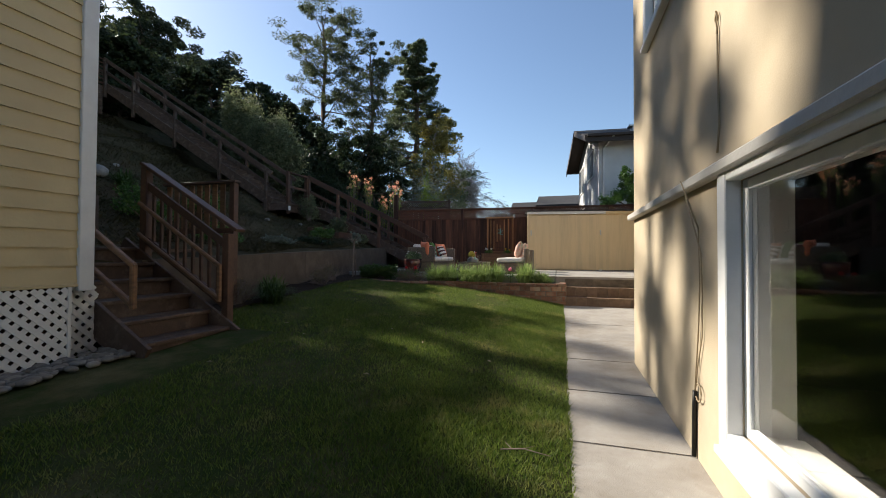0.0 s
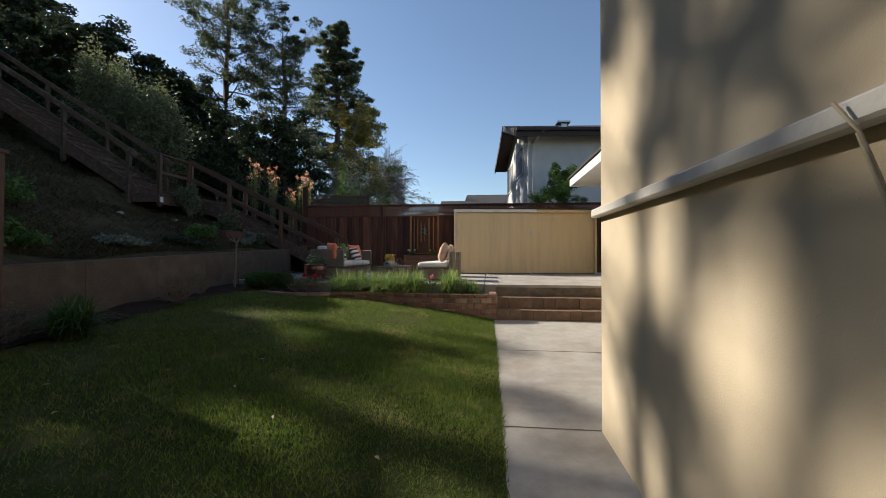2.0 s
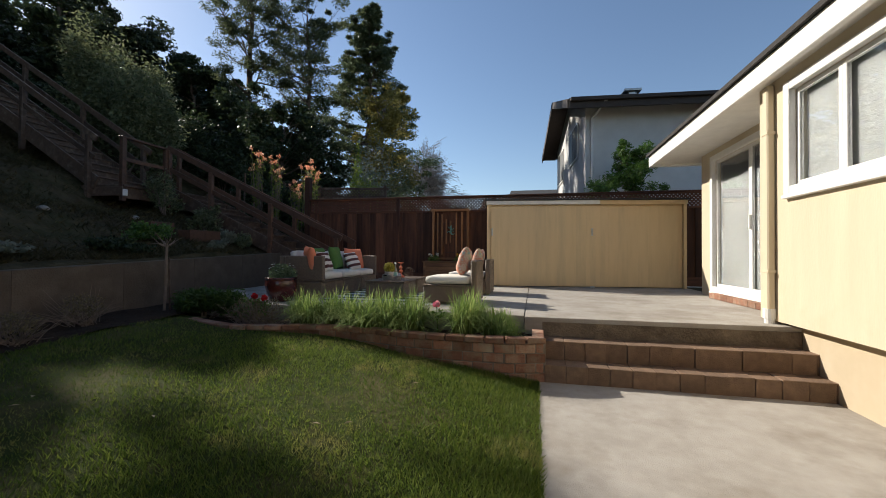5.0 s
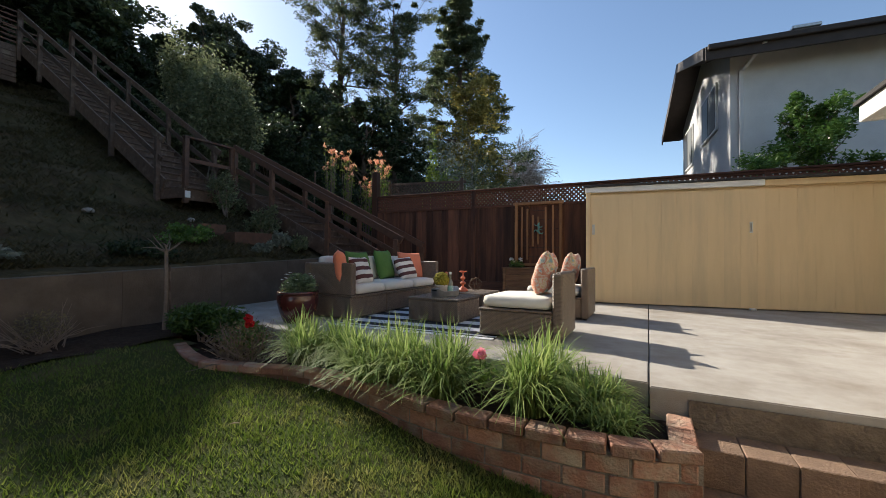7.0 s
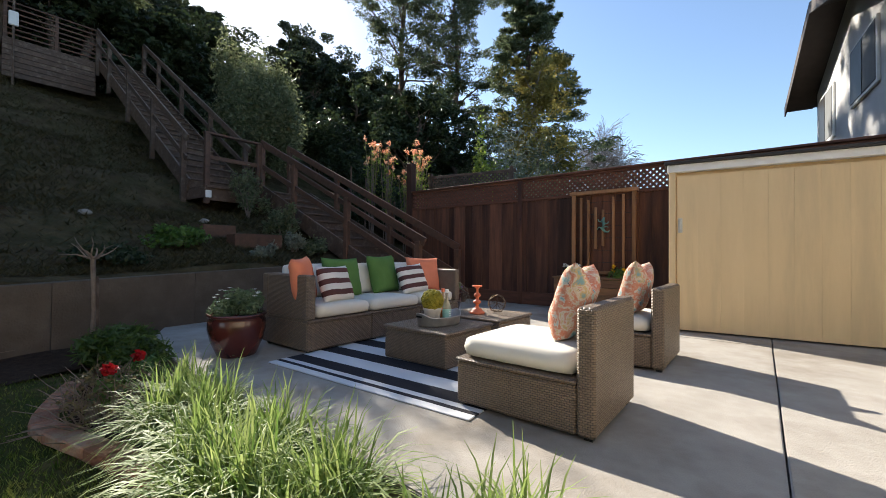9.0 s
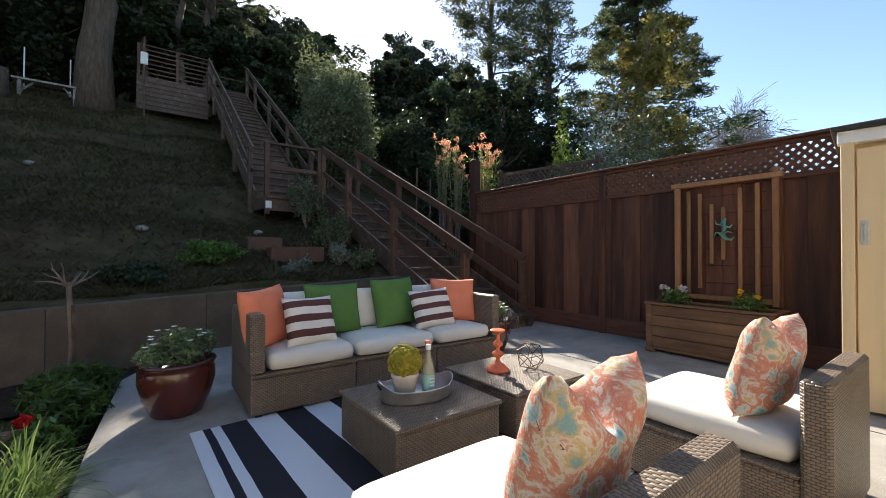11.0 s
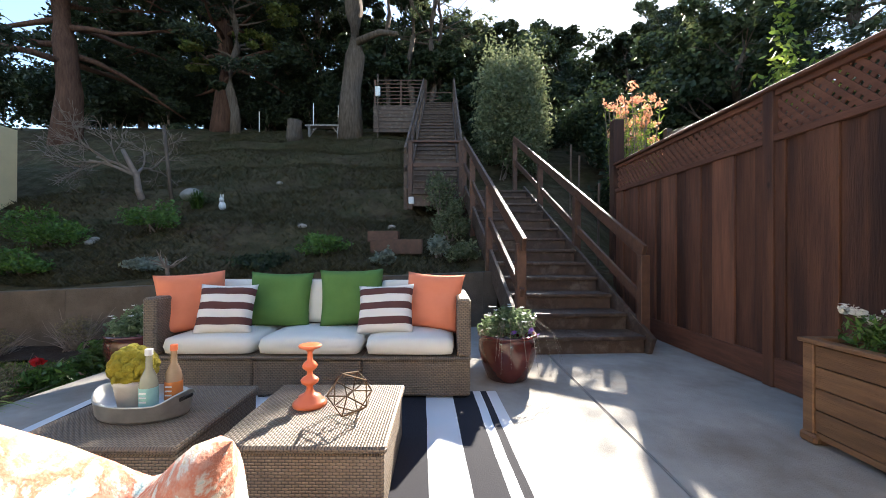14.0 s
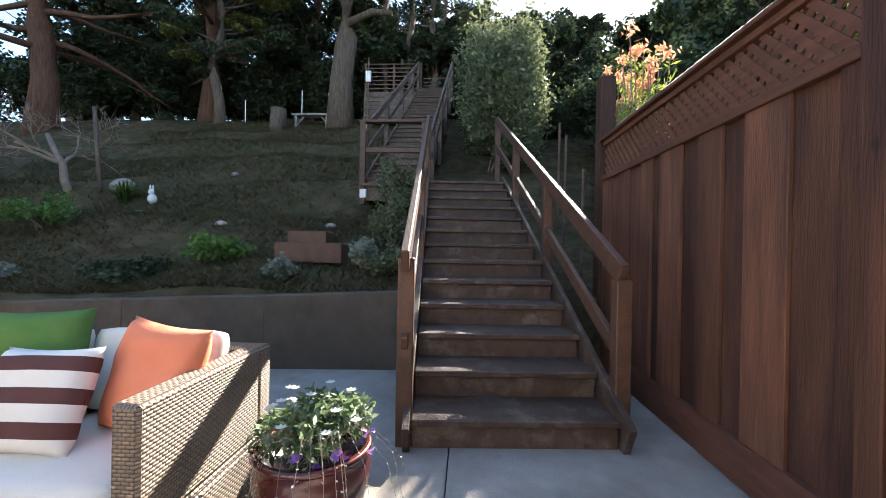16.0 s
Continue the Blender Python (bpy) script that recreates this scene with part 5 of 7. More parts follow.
for k, (a, b) in enumerate(((0.09, 0.70), (0.705, 1.40), (1.405, 2.005))):
    cushion("seat_cushion", 0.62, b - a, 0.12, CREAM, sofa, m=pose(0.425, (a + b) / 2, 0.273, 0, 0, random.uniform(-1, 1)), label="cream seat cushion")
    cushion("back_cushion", 0.34, b - a - 0.04, 0.11, CREAM, sofa, m=pose(0.12, (a + b) / 2, 0.55, 0, 76, 0), label="cream back cushion")


def lean(y, x=-3.58, z=PATIO + 0.40, tilt=-14, yaw=0, roll=0):
    return pose(x, y, z, 0, 0, 90 + yaw) @ pose(0, 0, 0, -tilt * -1, roll, 0)


random.seed(11)
SEAT = PATIO + 0.385
pillow("plain orange throw pillow on the wicker sofa", ORANGE, 0.45, 0.42, 0.15, lean(10.19, -3.27, SEAT - 0.005, yaw=42, roll=-3, tilt=-10))
pillow("brown and white striped pillow on the sofa", STRIPE, 0.38, 0.355, 0.14, lean(10.445, -3.14, SEAT, yaw=8, roll=1, tilt=-22))
pillow("plain green throw pillow on the sofa", GREEN, 0.47, 0.42, 0.15, lean(10.705, -3.41, SEAT - 0.005, yaw=3, roll=1))
pillow("plain green throw pillow on the sofa", GREEN, 0.47, 0.43, 0.15, lean(11.27, -3.39, SEAT + 0.01, yaw=11, roll=-1))
pillow("brown and white striped pillow on the sofa", STRIPE, 0.40, 0.355, 0.14, lean(11.535, -3.18, SEAT, yaw=-4, roll=-3, tilt=-24))
pillow("plain orange throw pillow on the wicker sofa", ORANGE, 0.45, 0.42, 0.15, lean(11.83, -3.32, SEAT, yaw=-20, roll=2, tilt=-16))

for cx, y0, y1 in ((-1.42, 9.93, 10.61), (-1.39, 11.33, 12.02)):
    ch = thing("lounge_chair", "armless brown wicker lounge chair with a cream cushion", "chair", at=pose(cx, y0, PATIO), group="wicker chairs")
    W = y1 - y0
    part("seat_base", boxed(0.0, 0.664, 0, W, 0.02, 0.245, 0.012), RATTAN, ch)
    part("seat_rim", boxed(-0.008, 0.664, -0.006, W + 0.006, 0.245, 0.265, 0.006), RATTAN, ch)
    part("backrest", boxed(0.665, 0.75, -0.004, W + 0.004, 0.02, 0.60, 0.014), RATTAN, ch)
    for fx in (0.05, 0.71):
        for fy in (0.05, W - 0.05):
            part("foot", boxed(fx - 0.02, fx + 0.02, fy - 0.02, fy + 0.02, 0.0, 0.022), BLACK, ch)
    cushion("seat_cushion", 0.66, W - 0.02, 0.115, CREAM, ch, m=pose(0.33, W / 2, 0.264, 0, 0, 0), label="cream seat cushion")
for k, (px, yc, turn) in enumerate( ((-0.955, 10.31, 5), (-0.93, 11.56, -4))):
    pillow("coral and teal print pillow on a wicker chair", FLORAL, (0.39, 0.35)[k], 0.425, 0.18, pose(px, yc, PATIO + 0.375, 0, 0, 90) @ pose(0, 0, 0, 14, 2, turn), dent=0.34, group="printed pillows")

for x0, x1, y0, y1, lab in ((-2.485, -1.835, 10.365, 11.005, "square brown wicker coffee table under the tray"), (-2.505, -1.845, 11.115, 11.74, "square brown wicker coffee table with the candlestick")):
    tb = thing("coffee_table", lab, "table", at=pose(x0, y0, PATIO + 0.009), group="wicker tables")
    W, D = x1 - x0, y1 - y0
    part("base", boxed(0.012, W - 0.012, 0.012, D - 0.012, 0.0, 0.231, 0.01), RATTAN, tb)
    part("tabletop", boxed(0, W, 0, D, 0.232, 0.258, 0.008), RATTAN, tb)
TT = PATIO + 0.009 + 0.258

# oval tray
tray = thing("serving_tray", "oval galvanised metal tray with cut handles", "tray", at=pose(-2.145, 10.665, TT + 0.001, 0, 0, 80))
bm = bmesh.new()
seg = 40
prof = ((0.0, 0.004), (0.185, 0.004), (0.19, 0.0), (0.198, 0.01), (0.205, 0.055), (0.209, 0.058), (0.205, 0.062), (0.200, 0.058), (0.188, 0.012), (0.0, 0.012))
rings = []
for r, z in prof:
    ring = []
    for k in range(seg):
        a = 2 * math.pi * k / seg
        lift = 0.035 * max(0, abs(math.cos(a)) - 0.75) / 0.25 if z > 0.05 else 0
        ring.append(bm.verts.new((r * math.cos(a), r * 0.66 * math.sin(a), z * 1.15 + lift)))
    rings.append(ring)
for a, b in zip(rings, rings[1:]):
    for k in range(seg):
        bm.faces.new((a[k], a[(k + 1) % seg], b[(k + 1) % seg], b[k]))
bmesh.ops.remove_doubles(bm, verts=bm.verts, dist=1e-5)
part("tray_body", bm, STEEL, tray, smooth=True)
for s in (-1, 1):
    part("grip", boxed(s * 0.206 - 0.003, s * 0.206 + 0.003, -0.035, 0.035, 0.068, 0.084, 0.004), BLACK, tray, "dark cut-out handle")

POTW = mat("whitewashed_pot", (0.62, 0.57, 0.50), (0.52, 0.47, 0.41), 0.8, 14, 0.2, 40)
mp_ = thing("moss_ball", "yellow-green moss ball in a whitewashed pot", "decoration", at=pose(-2.165, 10.605, TT + 0.015))
part("pot", lathe([(0.052, 0), (0.07, 0.10), (0.074, 0.105), (0.074, 0.12), (0.066, 0.12)], 24), POTW, mp_, smooth=True)
bm = bmesh.new()
for k in range(60):
    a = math.acos(1 - 2 * (k + 0.5) / 60)
    b = math.pi * (1 + 5 ** 0.5) * k
    d = Vector((math.sin(a) * math.cos(b), math.sin(a) * math.sin(b), math.cos(a)))
    bmesh.ops.create_icosphere(bm, subdivisions=2, radius=0.026 * random.uniform(0.85, 1.2), matrix=Matrix.Translation(Vector((0, 0, 0.175)) + d * 0.068))
bmesh.ops.create_icosphere(bm, subdivisions=2, radius=0.07, matrix=Matrix.Translation((0, 0, 0.175)))
part("moss", bm, MOSS, mp_, "bumpy yellow-green moss", smooth=True)


def liquid(name, c):
    m = mat(name, c, None, 0.05, 5, spec=0.5)
    b = m.node_tree.nodes["Principled BSDF"]
    b.inputs["Transmission Weight"].default_value = 0.55
    b.inputs["Alpha"].default_value = 1.0
    return m


for x, y, c, lab, tag_c in ((-2.105, 10.715, (0.75, 0.72, 0.55), "clear glass bottle with a teal label", (0.35, 0.62, 0.55)),
                            (-2.185, 10.765, (0.85, 0.62, 0.40), "glass bottle with an orange label", (0.80, 0.25, 0.06))):
    bo = thing("bottle", lab, "bottle", at=pose(x, y, TT + 0.015), group="bottles on the tray")
    part("glass_body", lathe([(0.030, 0), (0.034, 0.006), (0.034, 0.125), (0.028, 0.15), (0.013, 0.185), (0.012, 0.235), (0.014, 0.238), (0.014, 0.246), (0.010, 0.246)], 20), liquid("bottle_glass", c), bo, smooth=True)
    part("cap", lathe([(0.0135, 0.236), (0.0150, 0.240), (0.0150, 0.262), (0.011, 0.264)], 16), PVC if tag_c[0] < 0.5 else CORALP, bo)
    lb = lathe([(0.0346, 0.03), (0.0349, 0.032), (0.0349, 0.105), (0.0346, 0.107)], 20)
    part("label", lb, mat("bottle_label", tag_c, None, 0.6, 8), bo, smooth=True)
    bars = bmesh.new()
    for k in range(3):
        box(bars, 0.034, 0.0362, -0.014, 0.014, 0.05 + 0.018 * k, 0.056 + 0.018 * k)
    part("print", bars, WHITE, bo)

cs = thing("candlestick", "turned coral orange candlestick on the coffee table", "candlestick", at=pose(-2.227, 11.343, TT + 0.001))
part("stem", lathe([(0.072, 0), (0.074, 0.012), (0.066, 0.022), (0.052, 0.03), (0.048, 0.042), (0.026, 0.052), (0.016, 0.066), (0.014, 0.085), (0.036, 0.10), (0.040, 0.112), (0.032, 0.122),
                    (0.014, 0.134), (0.012, 0.150), (0.030, 0.165), (0.033, 0.176), (0.026, 0.188), (0.012, 0.20), (0.011, 0.235), (0.022, 0.248), (0.046, 0.256), (0.050, 0.264), (0.046, 0.268), (0.02, 0.262)], 28), CORALP, cs, smooth=True)

geo = thing("wire_sculpture", "open geometric bronze wire sculpture", "decoration", at=pose(-2.13, 11.545, TT + 0.088, 20, 12, 15))
tmp = bmesh.new()
bmesh.ops.create_icosphere(tmp, subdivisions=1, radius=0.098)
for k, e in enumerate(tmp.edges):
    a, b = e.verts[0].co.copy(), e.verts[1].co.copy()
    w = bmesh.new()
    tube(w, [a, b], 0.0028, 6)
    part("rod", w, BRONZE, geo)
tmp.free()

# ---- glazed pots ----
def flower_pot(label, x, y, seed, white=240, purple=0):
    p = thing("flower_pot", label, "flower pot", at=pose(x, y, PATIO + 0.001) @ Matrix.Scale(1.08, 4), group="glazed pots")
    part("pot", lathe([(0.125, 0), (0.135, 0.008), (0.178, 0.11), (0.200, 0.20), (0.198, 0.265), (0.190, 0.285), (0.200, 0.295), (0.206, 0.305), (0.200, 0.315), (0.182, 0.315), (0.180, 0.27)], 36), GLAZE, p, smooth=True)
    so = lathe([(0.05, 0.262), (0.178, 0.268)], 24)
    part("soil", so, SOIL, p)
    c = np.concatenate([np.array(q) + blob(330, 0.105, (1, 1, 0.8), 0.2) for q in ((0, 0, 0.04), (0.1, 0.03, -0.01), (-0.1, 0.04, 0.0), (0.02, -0.11, -0.03), (-0.03, 0.11, 0.02))]) + np.array([0, 0, 0.38])
    c = c[c[:, 2] > 0.28]
    v, f = leaves(c, 0.04, 0.015, 0.2)
    part_l = quick("foliage", v, f, L_POT, p, "small green leaves")
    fl, ff, base = [], [], 0
    pts_ = blob(44, 0.185, (1, 1, 0.72), 0.8) + np.array([0, 0, 0.385])
    pts_ = pts_[pts_[:, 2] > 0.40]
    for q in pts_:
        for k in range(7):
            a = 2 * math.pi * k / 7
            d = np.array([math.cos(a), math.sin(a), 0.35])
            s = np.array([-math.sin(a), math.cos(a), 0])
            r = 0.021
            fl += [q, q + d * r * 0.6 + s * r * 0.3, q + d * r, q + d * r * 0.6 - s * r * 0.3]
            ff.append([base, base + 1, base + 2, base + 3])
            base += 4
    quick("blossom", fl, ff, P_WHITE, p, "small white daisy blossoms")
    if purple:
        q = blob(9, 0.18, (1, 1, 0.35), 0.9) + np.array([0.02, 0.05, 0.33])
        v, f = leaves(np.repeat(q, 4, 0) + RNG.normal(size=(len(q) * 4, 3)) * 0.008, 0.032, 0.026, 0.5)
        quick("viola", v, f, P_PURP, p, "purple viola blossoms")
        for k in range(14):
            a = -0.5 + 0.15 * k + random.uniform(-0.1, 0.1)
            o = random.uniform(0.24, 0.38)
            d = Vector((math.cos(a), math.sin(a), 0))
            lp = [d * 0.12 + Vector((0, 0, 0.36)), d * 0.19 + Vector((0, 0, 0.42)), d * o * 0.85 + Vector((0, 0, 0.33)), d * o + Vector((0, 0, random.uniform(0.10, 0.24)))]
            tr = bmesh.new()
            tube(tr, lp, [0.0014, 0.0012, 0.001, 0.0007], 4, cap=False)
            part("trailing_stem", tr, TWIG, p)
            q = np.array([tuple(lp[i].lerp(lp[i + 1], j / 6)) for i in range(3) for j in range(6)])
            v, f = leaves(q + RNG.normal(size=q.shape) * 0.003, 0.011, 0.007, 0.3)
            quick("spray", v, f, L_GREY, p, "tiny pale leaves on trailing stems")
    return p


flower_pot("oxblood glazed pot with white flowers by the sofa", -3.45, 9.66, 1)
flower_pot("oxblood glazed pot with daisies and violas by the stairs", -3.46, 12.42, 2, purple=1)

# ---- cedar planter and trellis ----
pl = thing("planter_box", "long cedar planter box with flowers by the fence", "planter", at=pose(-2.50, 13.78, PATIO))
PW, PD = 1.10, 0.36
for k in range(4):
    part("board", boxed(0.05, PW - 0.05, 0.012, 0.032, 0.065 + 0.108 * k, 0.168 + 0.108 * k, 0.004), CEDAR, pl)
    part("board", boxed(0.05, PW - 0.05, PD - 0.032, PD - 0.012, 0.065 + 0.108 * k, 0.168 + 0.108 * k, 0.004), CEDAR, pl)
    for x in (0.012, PW - 0.032):
        part("board", boxed(x, x + 0.02, 0.05, PD - 0.05, 0.065 + 0.108 * k, 0.168 + 0.108 * k, 0.004), CEDAR, pl)
for x in (0.0, PW - 0.06):
    for y in (0.0, PD - 0.06):
        part("corner_post", boxed(x, x + 0.06, y, y + 0.06, 0.05, 0.50, 0.005), CEDAR, pl)
        ft = bmesh.new()
        box(ft, x - 0.012, x + 0.085, y - 0.012, y + 0.072, 0.0, 0.05, 0.012)
        part("foot", ft, CEDAR, pl)
for y0 in (-0.015, PD - 0.045):
    part("rim", boxed(-0.015, PW + 0.015, y0, y0 + 0.06, 0.50, 0.522, 0.004), CEDAR, pl)
for x0 in (-0.015, PW - 0.045):
    part("rim", boxed(x0, x0 + 0.06, 0.046, PD - 0.046, 0.50, 0.522, 0.004), CEDAR, pl)
part("skirt", boxed(0.06, PW - 0.06, 0.014, 0.03, 0.03, 0.062, 0.004), CEDAR, pl)
part("soil", boxed(0.033, PW - 0.033, 0.033, PD - 0.033, 0.30, 0.455), SOIL, pl)
for cx, r, pm, nm in ((0.22, 0.10, P_WHITE, "white"), (0.86, 0.10, P_YEL, "yellow")):
    pt = thing("flowering_plant", nm + " flowers growing in the cedar planter", "plant", at=pose(-2.50 + cx, 13.94, PATIO + 0.46), group="planter flowers")
    v, f = leaves(blob(420, 0.13, (1.2, 0.9, 0.9), 0.1) + np.array([0, 0, 0.10]), 0.05, 0.014, 0.0)
    quick("foliage", v, f, L_CITRUS, pt)
    for k in range(5 if nm == "white" else 3):
        q = Vector((random.uniform(-.11, .11), random.uniform(-.07, .05), random.uniform(0.16, 0.23)))
        v, f = leaves(np.array(q) + RNG.normal(size=(26, 3)) * 0.011, 0.038, 0.022, 0.5)
        quick("blossom", v, f, pm, pt)

tr = thing("trellis", "wooden wall trellis with wire grid on the fence", "trellis", at=pose(-2.40, 14.22, 0))
TW = 0.92
part("side_bar", boxed(0.0, 0.055, 0, 0.045, 1.22, 2.50, 0.004), TRELLIS, tr)
part("side_bar", boxed(TW - 0.055, TW, 0, 0.045, 1.22, 2.54, 0.004), TRELLIS, tr)
part("top_bar", boxed(-0.03, TW + 0.03, -0.012, 0.05, 2.44, 2.49, 0.004), TRELLIS, tr)
part("bottom_bar", boxed(0.055, TW - 0.055, 0.004, 0.04, 1.24, 1.29, 0.004), TRELLIS, tr)
for x, z0, z1 in ((0.14, 1.30, 2.40), (0.25, 1.36, 2.36), (0.36, 1.62, 2.24), (0.465, 1.66, 2.20), (0.61, 1.32, 2.38), (0.75, 1.30, 2.41)):
    part("upright", boxed(x - 0.018, x + 0.018, 0.006, 0.03, z0, z1, 0.004), TRELLIS, tr)
for k in range(6):
    w = bmesh.new()
    tube(w, [(0.05, 0.034, 1.42 + 0.18 * k), (TW - 0.05, 0.034, 1.42 + 0.18 * k)], 0.003, 5)
    part("wire", w, BLACK, tr)
# lizard ornament as one plain mesh
lz = bmesh.new()
tube(lz, [(0.02, 0, 0.17), (0.0, -0.012, 0.12), (0.015, -0.015, 0.06), (-0.01, -0.012, 0.0), (0.03, -0.01, -0.05), (0.075, -0.008, -0.06), (0.10, -0.006, -0.03)], [0.012, 0.026, 0.024, 0.027, 0.017, 0.010, 0.004], 8)
for a, b, c in (((0.0, -0.012, 0.10), (-0.06, -0.012, 0.11), (-0.075, -0.01, 0.15)), ((0.01, -0.012, 0.09), (0.06, -0.012, 0.07), (0.085, -0.01, 0.10)),
                ((-0.01, -0.012, 0.01), (-0.065, -0.012, 0.02), (-0.085, -0.01, -0.02)), ((0.0, -0.012, 0.0), (0.04, -0.012, 0.03), (0.08, -0.01, 0.015))):
    tube(lz, [a, b, c], [0.011, 0.009, 0.006], 6)
tagged(part("lizard_ornament", lz, TURQ, m=pose(-1.925, 14.21, 1.92) @ Matrix.Scale(0.95, 4), smooth=True), "verdigris green lizard ornament hanging on the trellis", "ornament")


# ---- trees ----
def limb_path(p0, d, length, n, wob, rise=0.0):
    pts_, p, d = [Vector(p0)], Vector(p0), Vector(d).normalized()
    for k in range(n):
        d = (d + Vector((random.uniform(-wob, wob), random.uniform(-wob, wob), random.uniform(-wob, wob) + rise))).normalized()
        p = p + d * (length / n)
        pts_.append(p.copy())
    return pts_


def tree(name, label, x, y, z, height, r0, bare, crown_r, leaf_m, bark_m, nlimb, per, leaf, seed, squash=0.45, lean_=(0, 0), taper=0.6, shape="round", clump=0.16, group="", sub=3, droop=0.0):
    """Trunk, limbs, and a crown of leaf clumps hung on the limbs. bare: the clear share of the trunk."""
    random.seed(seed)
    t = thing(name, label, "tree", at=pose(x, y, z), group=group)
    bm = bmesh.new()
    K = 9
    tp = [Vector((lean_[0] * (k / K) ** 1.4 + 0.12 * math.sin(k * 1.3 + seed), lean_[1] * (k / K) ** 1.4 + 0.12 * math.cos(k * 1.7 + seed), height * k / K - (0.4 if k == 0 else 0))) for k in range(K + 1)]
    tube(bm, tp, [r0 * (1.25 if k == 0 else 1 - taper * k / K) for k in range(K)] + [r0 * 0.12], 10)
    part("trunk", bm, bark_m, t, smooth=True)
    lm = bmesh.new()
    cs, rs = [], []
    for i in range(nlimb):
        u = bare + (1 - bare) * (i + random.random()) / nlimb
        k = min(int(u * K), K - 1)
        p = tp[k].lerp(tp[k + 1], u * K - k)
        a = random.uniform(0, 2 * math.pi)
        v = (u - bare) / (1 - bare)
        if shape == "cone":
            L = crown_r * (1.05 - 0.92 * v) * random.uniform(0.8, 1.1)
            el = -0.05 + 0.25 * v
        elif shape == "pine":
            L = crown_r * (0.55 + 0.6 * math.sin(math.pi * min(1, v * 0.85 + 0.1))) * random.uniform(0.55, 1.1)
            el = 0.15 + 0.55 * v
        else:
            L = crown_r * (0.5 + 0.6 * math.sin(math.pi * (0.15 + 0.8 * v))) * random.uniform(0.65, 1.1)
            el = 0.2 + 0.9 * v
        d = Vector((math.cos(a), math.sin(a), el))
        lp = limb_path(p, d, L, 5, 0.22, 0.03 - droop)
        rr_ = max(0.015, r0 * 0.30 * (1 - 0.6 * v))
        tube(lm, lp, [rr_ * (1 - 0.8 * j / 5) for j in range(6)], 6)
        for j in range(sub):
            q = lp[random.randint(2, 5)] if j else lp[5]
            cs.append(q + Vector((random.gauss(0, 1), random.gauss(0, 1), random.gauss(0, 0.6))) * (0.3 * crown_r + 0.7 * L) * clump * 0.9)
            rs.append(clump * (0.35 * crown_r + 0.65 * L) * random.uniform(0.6, 1.3))
            if j:
                tube(lm, [lp[2 + j % 3], cs[-1]], [rr_ * 0.3, rr_ * 0.1], 4)
    part("branchwork", lm, bark_m, t, smooth=True)
    c = clumps([tuple(q) for q in cs], rs, per, (1, 1, squash), 0.15)
    v, f = leaves(c, leaf[0], leaf[1], 0.35, 0.1)
    quick("crown", v, f, leaf_m, t, "leafy crown")
    return t


def shrub(name, label, x, y, z, rx, ry, rz, leaf_m, n, leaf, category="shrub", seed=0, stems=5, lumps=9, group="", spray=0.35):
    """A bush of several lumps with twigs that stick out."""
    random.seed(seed)
    t = thing(name, label, category, at=pose(x, y, z), group=group)
    bm = bmesh.new()
    cs, rs = [], []
    for k in range(lumps):
        d = Vector((random.gauss(0, 1), random.gauss(0, 1), abs(random.gauss(0.4, 0.7)))).normalized() * random.uniform(0.25, 0.8)
        c = Vector((d.x * rx, d.y * ry, rz * 0.35 + d.z * rz))
        cs.append(tuple(c))
        rs.append(random.uniform(0.3, 0.5))
    for k in range(stems):
        c = Vector(random.choice(cs))
        tube(bm, [(random.uniform(-.1, .1) * rx, random.uniform(-.1, .1) * ry, -0.05), tuple(c * 0.55), tuple(c * random.uniform(1.0, 1.25))], [0.016, 0.011, 0.004], 5)
    part("woody_stem", bm, TWIG, t)
    m_ = int(n / lumps)
    c = np.concatenate([np.array(q) + blob(m_, r, (rx, ry, rz * 0.8), 0.2) for q, r in zip(cs, rs)])
    k = int(n * spray)
    tips = c[RNG.integers(0, len(c), k)]
    tips = tips * (1 + RNG.uniform(0.02, 0.16, (k, 1)))
    c = np.concatenate([c, tips])
    c = c[c[:, 2] > 0.0]
    v, f = leaves(c, leaf[0], leaf[1], 0.2, -0.15)
    quick("foliage", v, f, leaf_m, t)
    return t


def hz(x, y):
    return float(ground_z(x, y))


# large trees on the slope, which shade the lawn
tree("pine_tree", "tall pine with a thick furrowed trunk beside the bench", -17.2, 8.1, hz(-17.2, 8.1), 15.5, 0.46, 0.47, 4.6, L_PINE, BARK, 40, 420, (0.26, 0.06), 21, shape="pine", taper=0.5, clump=0.2)
# two sparse pines added for the dapples they cast on the house wall
tree("pine_tree", "slender open-crowned pine added above the upper stairs to dapple the wall", -19.6, 11.4, hz(-19.6, 11.4), 9.2, 0.17, 0.42, 3.4, L_PINE, BARK, 13, 110, (0.24, 0.06), 27, shape="pine", squash=0.5)
tree("pine_tree", "slender open-crowned pine added at the wood edge to dapple the wall", -21.2, 11.7, hz(-21.2, 11.7), 8.6, 0.15, 0.40, 2.6, L_PINE, BARK, 17, 80, (0.24, 0.06), 28, shape="pine", squash=0.5)
# two evergreens added only to block sun from the upper house wall
tree("evergreen_tree", "evergreen tree added behind the pine to shade the house wall", -19.5, 9.2, hz(-19.5, 9.2), 17.4 - hz(-19.5, 9.2), 0.16, 0.77, 1.1, L_FOREST, BARK, 16, 240, (0.18, 0.08), 29, squash=0.8, clump=0.3)
tree("evergreen_tree", "evergreen tree added behind the pine to shade the house wall", -19.3, 10.4, hz(-19.3, 10.4), 17.2 - hz(-19.3, 10.4), 0.16, 0.84, 0.85, L_FOREST, BARK, 16, 230, (0.18, 0.08), 30, squash=0.8, clump=0.3)
